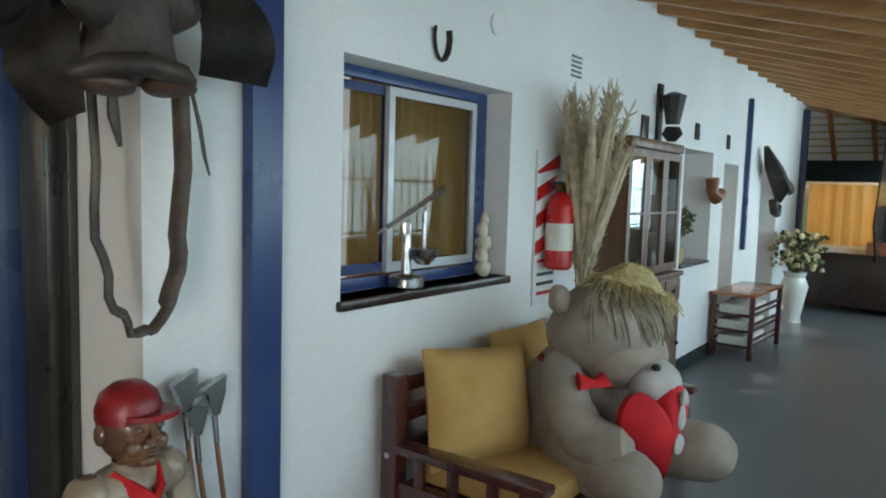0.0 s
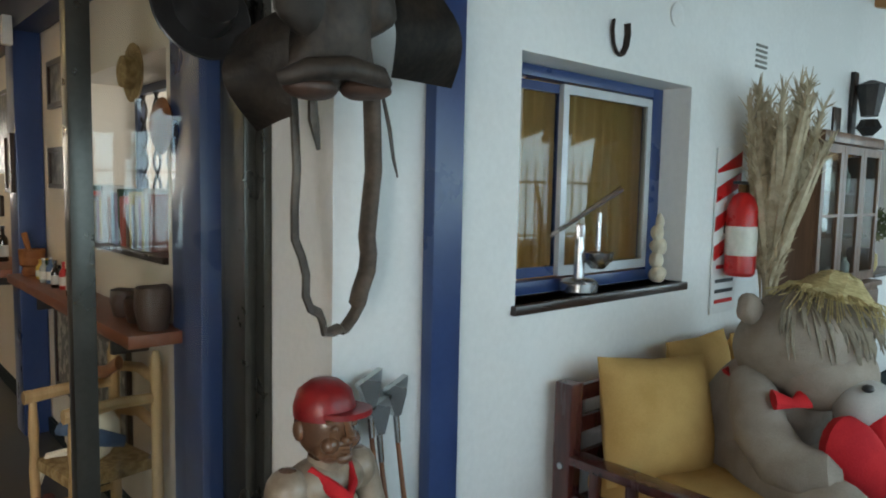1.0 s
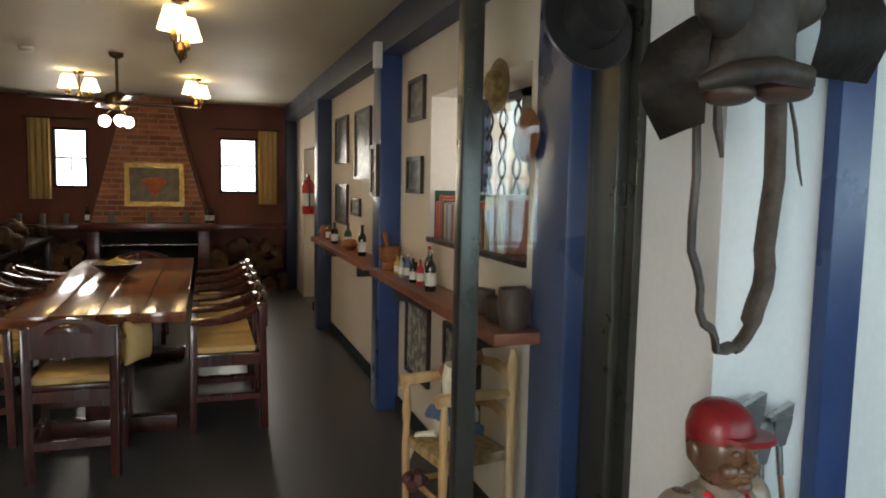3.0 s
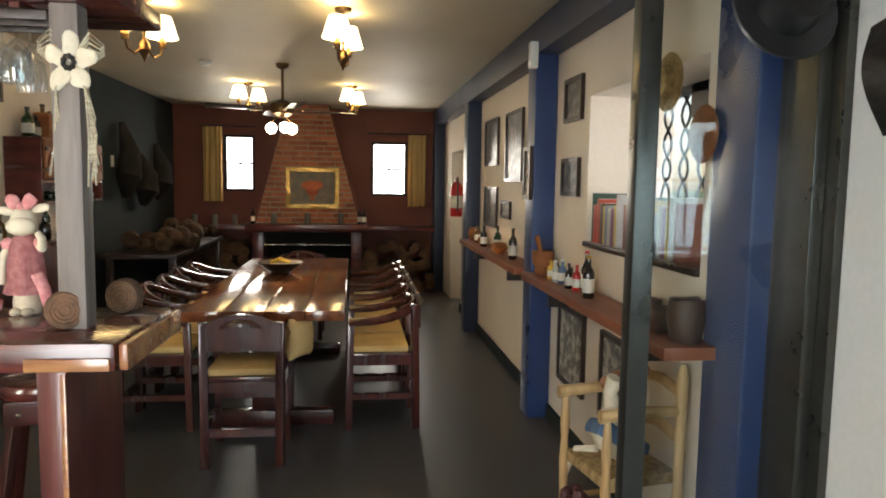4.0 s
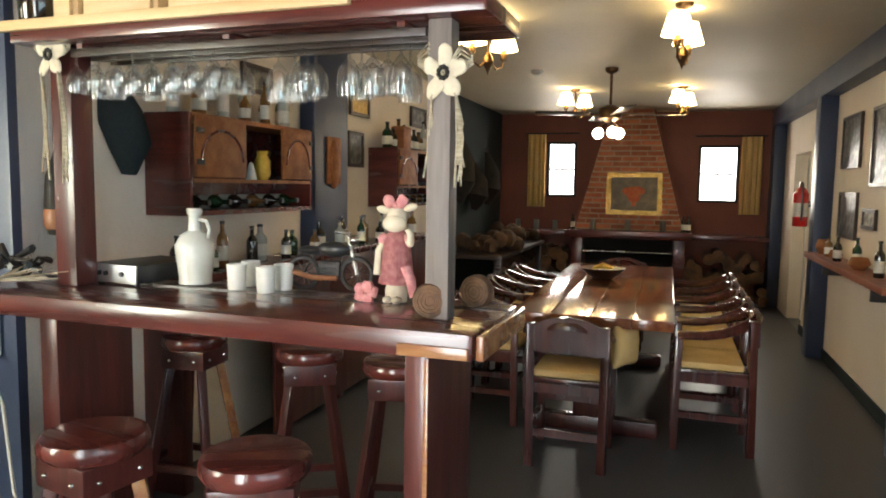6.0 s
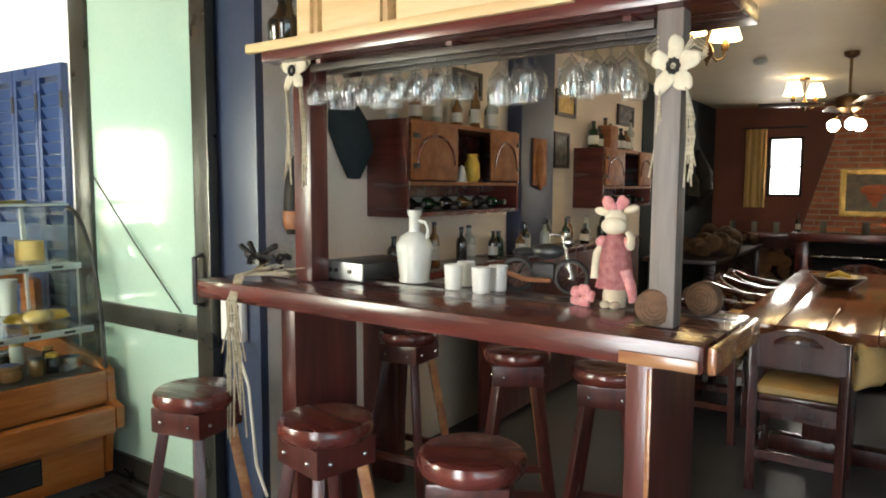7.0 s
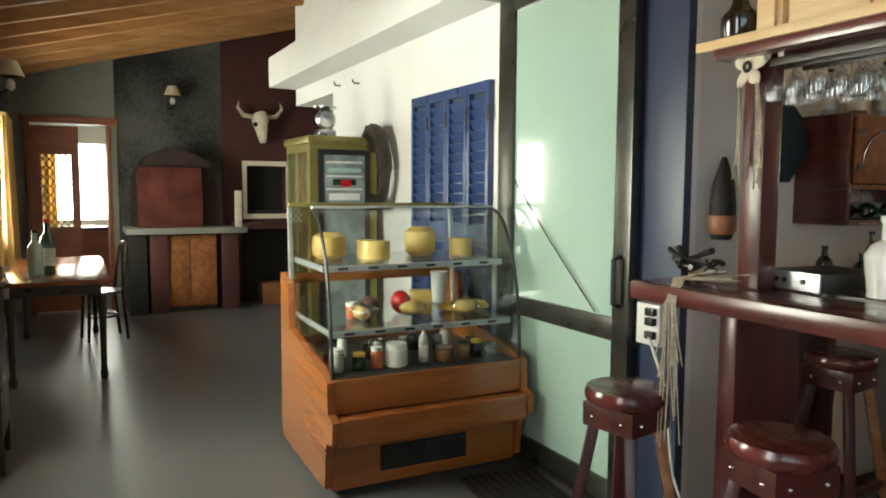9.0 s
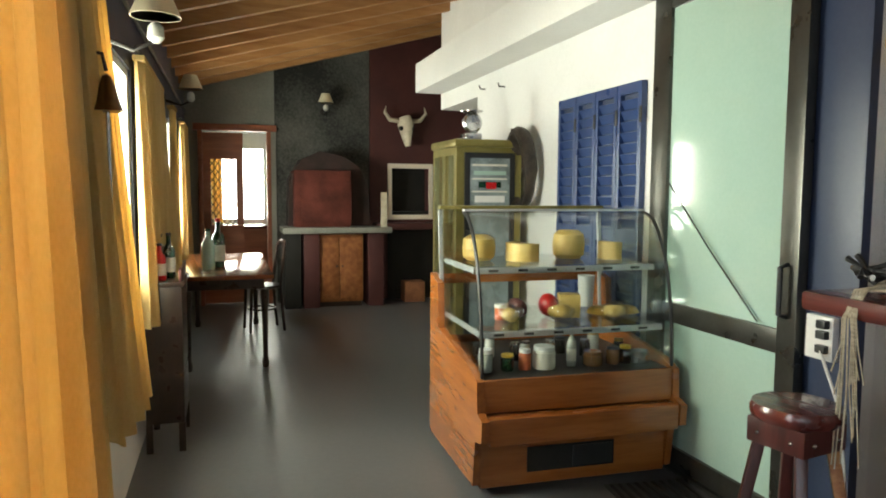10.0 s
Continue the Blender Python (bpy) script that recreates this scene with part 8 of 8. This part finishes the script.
# curtains along the outer wall
def drape(x0, x1, zt, zb, folds, y=0.07, seed=0.0, amp=0.03, flare=1.05, lean=0.0):
    c = thing("window_curtain", (0, 0, 0), "gold curtain gathered beside the veranda window", "curtain", 0, "veranda curtains")
    part("cloth", wavy(bmx(), x0, x1, zt, zb, y, folds, amp, "x", flare, seed, lean=lean), "gold", c)
    part("heading", box(bmx(), x0, y - 0.03, zt, x1, y + 0.03, zt + 0.03, 0.008), "gold", c)
    for x in (x0 - 0.06, x1 + 0.06):
        part("bracket", rod(bmx(), (x, -0.01, zt + 0.045), (x, y, zt + 0.045), 0.008, seg=6), "iron", c)
    part("rod", rod(bmx(), (x0 - 0.1, y, zt + 0.045), (x1 + 0.1, y, zt + 0.045), 0.011), "iron", c)

drape(-1.74, -1.00, 2.24, 0.10, 7, 0.115, 1.0, 0.075, 1.6, 0.02)
drape(-2.75, -2.34, 2.06, 0.66, 4, 0.065, 2.0, 0.035, 1.4, 0.09)
drape(-5.15, -3.95, 2.06, 0.70, 10, 0.06, 3.0, 0.04, 1.12, 0.03)
drape(-6.45, -6.15, 2.06, 0.70, 3, 0.06, 4.0)
drape(-8.35, -7.55, 2.06, 0.70, 6, 0.06, 5.0, 0.04)
single("cable_conduit", tube(bmx(), [(-1.2, 0.03, 2.28), (-4, 0.03, 2.30), (-8.9, 0.03, 2.33)], 0.012, 8), "cement", "grey cable conduit along the wall", "conduit")


def sconce(at, rz):
    s = thing("wall_sconce", at, "iron wall sconce with a cream shade", "wall lamp", rz, "wall sconces")
    part("backplate", lathe(bmx(), [(0.05, 0), (0.045, 0.012), (0.0, 0.016)], m=Matrix.Rotation(radians(90), 3, "X"), at=(0, 0, -0.05), seg=14), "iron", s)
    part("arm", tube(bmx(), [(0, -0.01, -0.05), (0, -0.12, -0.09), (0, -0.20, -0.05), (0, -0.20, 0.0)], 0.009, 8), "iron", s)
    part("cup", lathe(bmx(), [(0.014, -0.06), (0.032, -0.04), (0.03, 0.0), (0.014, 0.02)], (0, -0.20, 0), 14), "porc", s)
    part("shade", lathe(bmx(), [(0.095, 0.04), (0.05, 0.15), (0.047, 0.15), (0.092, 0.04)], (0, -0.20, 0), 22), "shadeoff", s)

sconce((-3.05, 0.02, 2.04), 180)
sconce((-6.0, 0.02, 2.16), 180)
sconce((XW + 0.025, 1.66, 2.44), 90)
bell = thing("brass_bell", (-2.42, 0.02, 1.76), "small brass bell on a wall bracket", "bell", 180)
part("bracket", tube(bmx(), [(0, 0, 0), (0, -0.04, 0.07), (0, -0.10, 0.06), (0, -0.11, 0.01)], 0.006, 8), "iron", bell)
part("cup", lathe(bmx(), [(0.045, -0.11), (0.035, -0.08), (0.025, -0.04), (0.012, -0.005), (0, 0.0)], (0, -0.11, 0), 16), "brass", bell)
part("chain", tube(bmx(), [(0, -0.11, -0.10), (0.004, -0.11, -0.25), (0, -0.11, -0.40)], 0.006, 6), "steel", bell)

# sideboard, table and chair along the outer wall
sb = thing("dark_sideboard", (-4.22, 0.13, 0), "narrow dark wooden sideboard against the wall", "sideboard")
part("body", box(bmx(), -0.22, -0.09, 0.16, 0.22, 0.105, 0.90, 0.006), "dark", sb)
part("top", box(bmx(), -0.23, -0.10, 0.90, 0.23, 0.12, 0.925, 0.005), "dark", sb)
part("gallery", box(bmx(), -0.22, 0.09, 0.925, 0.22, 0.105, 0.99, 0.004), "maroon", sb)
for x in (-0.2, 0.2):
    for y in (-0.075, 0.09):
        part("leg", box(bmx(), x - 0.018, y - 0.018, 0, x + 0.018, y + 0.018, 0.16, 0.004), "dark", sb)
for k, (x, y, mt, h) in enumerate(((-4.1, 0.12, "redgloss", 0.20), (-4.2, 0.16, "bottleg", 0.25), (-4.28, 0.11, "bottlea", 0.24))):
    bottle((x, y, 0.925), mt, h, 0.034, True, "bottles on the sideboard", "bottle on the dark sideboard", "blackp")
wt = thing("veranda_table", (-6.68, 0.46, 0), "varnished wooden dining table by the windows", "table")
part("top", box(bmx(), -1.0, -0.36, 0.715, 1.0, 0.36, 0.75, 0.008), "table", wt)
part("apron", box(bmx(), -0.92, -0.29, 0.63, 0.92, 0.29, 0.715, 0.005), "dark", wt)
for x in (-0.93, 0.93):
    for y in (-0.29, 0.29):
        part("leg", lathe(bmx(), [(0.024, 0), (0.03, 0.04), (0.02, 0.09), (0.026, 0.45), (0.034, 0.58), (0.034, 0.63)], (x, y, 0), 12), "dark", wt)
bottle((-6.30, 0.40, 0.75), "bottleg", 0.42, 0.055, True, "bottles on the veranda table", "tall green bottle on the table", "redgloss")
bottle((-6.18, 0.32, 0.75), "frost", 0.34, 0.055, False, "bottles on the veranda table", "pale turquoise bottle on the table", "bottleg")
single("glass_ashtray", lathe(bmx(), [(0.05, 0), (0.055, 0.03), (0.045, 0.03), (0.04, 0.01)], seg=14), "glass", "clear glass ashtray on the table", "ashtray", (-5.9, 0.30, 0.75))
vc = thing("veranda_chair", (-7.3, 0.80, 0), "dark bentwood chair behind the table", "chair", 190)
part("seat", lathe(bmx(), [(0.18, 0.43), (0.20, 0.44), (0.195, 0.46), (0.0, 0.465)], seg=20), "dark", vc)
for sx in (-0.15, 0.15):
    part("front_leg", rod(bmx(), (sx, 0.15, 0), (sx * 0.9, 0.13, 0.44), 0.014, 0.017, 8), "dark", vc)
    part("back_leg", tube(bmx(), [(sx, -0.19, 0), (sx, -0.15, 0.44), (sx, -0.20, 0.85)], 0.015, 8), "dark", vc)
part("ring", tube(bmx(), [(0.14 * math.cos(a), 0.14 * math.sin(a), 0.22) for a in [2 * math.pi * k / 16 for k in range(16)]], 0.009, 6, closed=True), "dark", vc)
part("back_rail", tube(bmx(), [(-0.15, -0.20, 0.85), (-0.08, -0.215, 0.90), (0.08, -0.215, 0.90), (0.15, -0.20, 0.85)], 0.015, 8), "dark", vc)
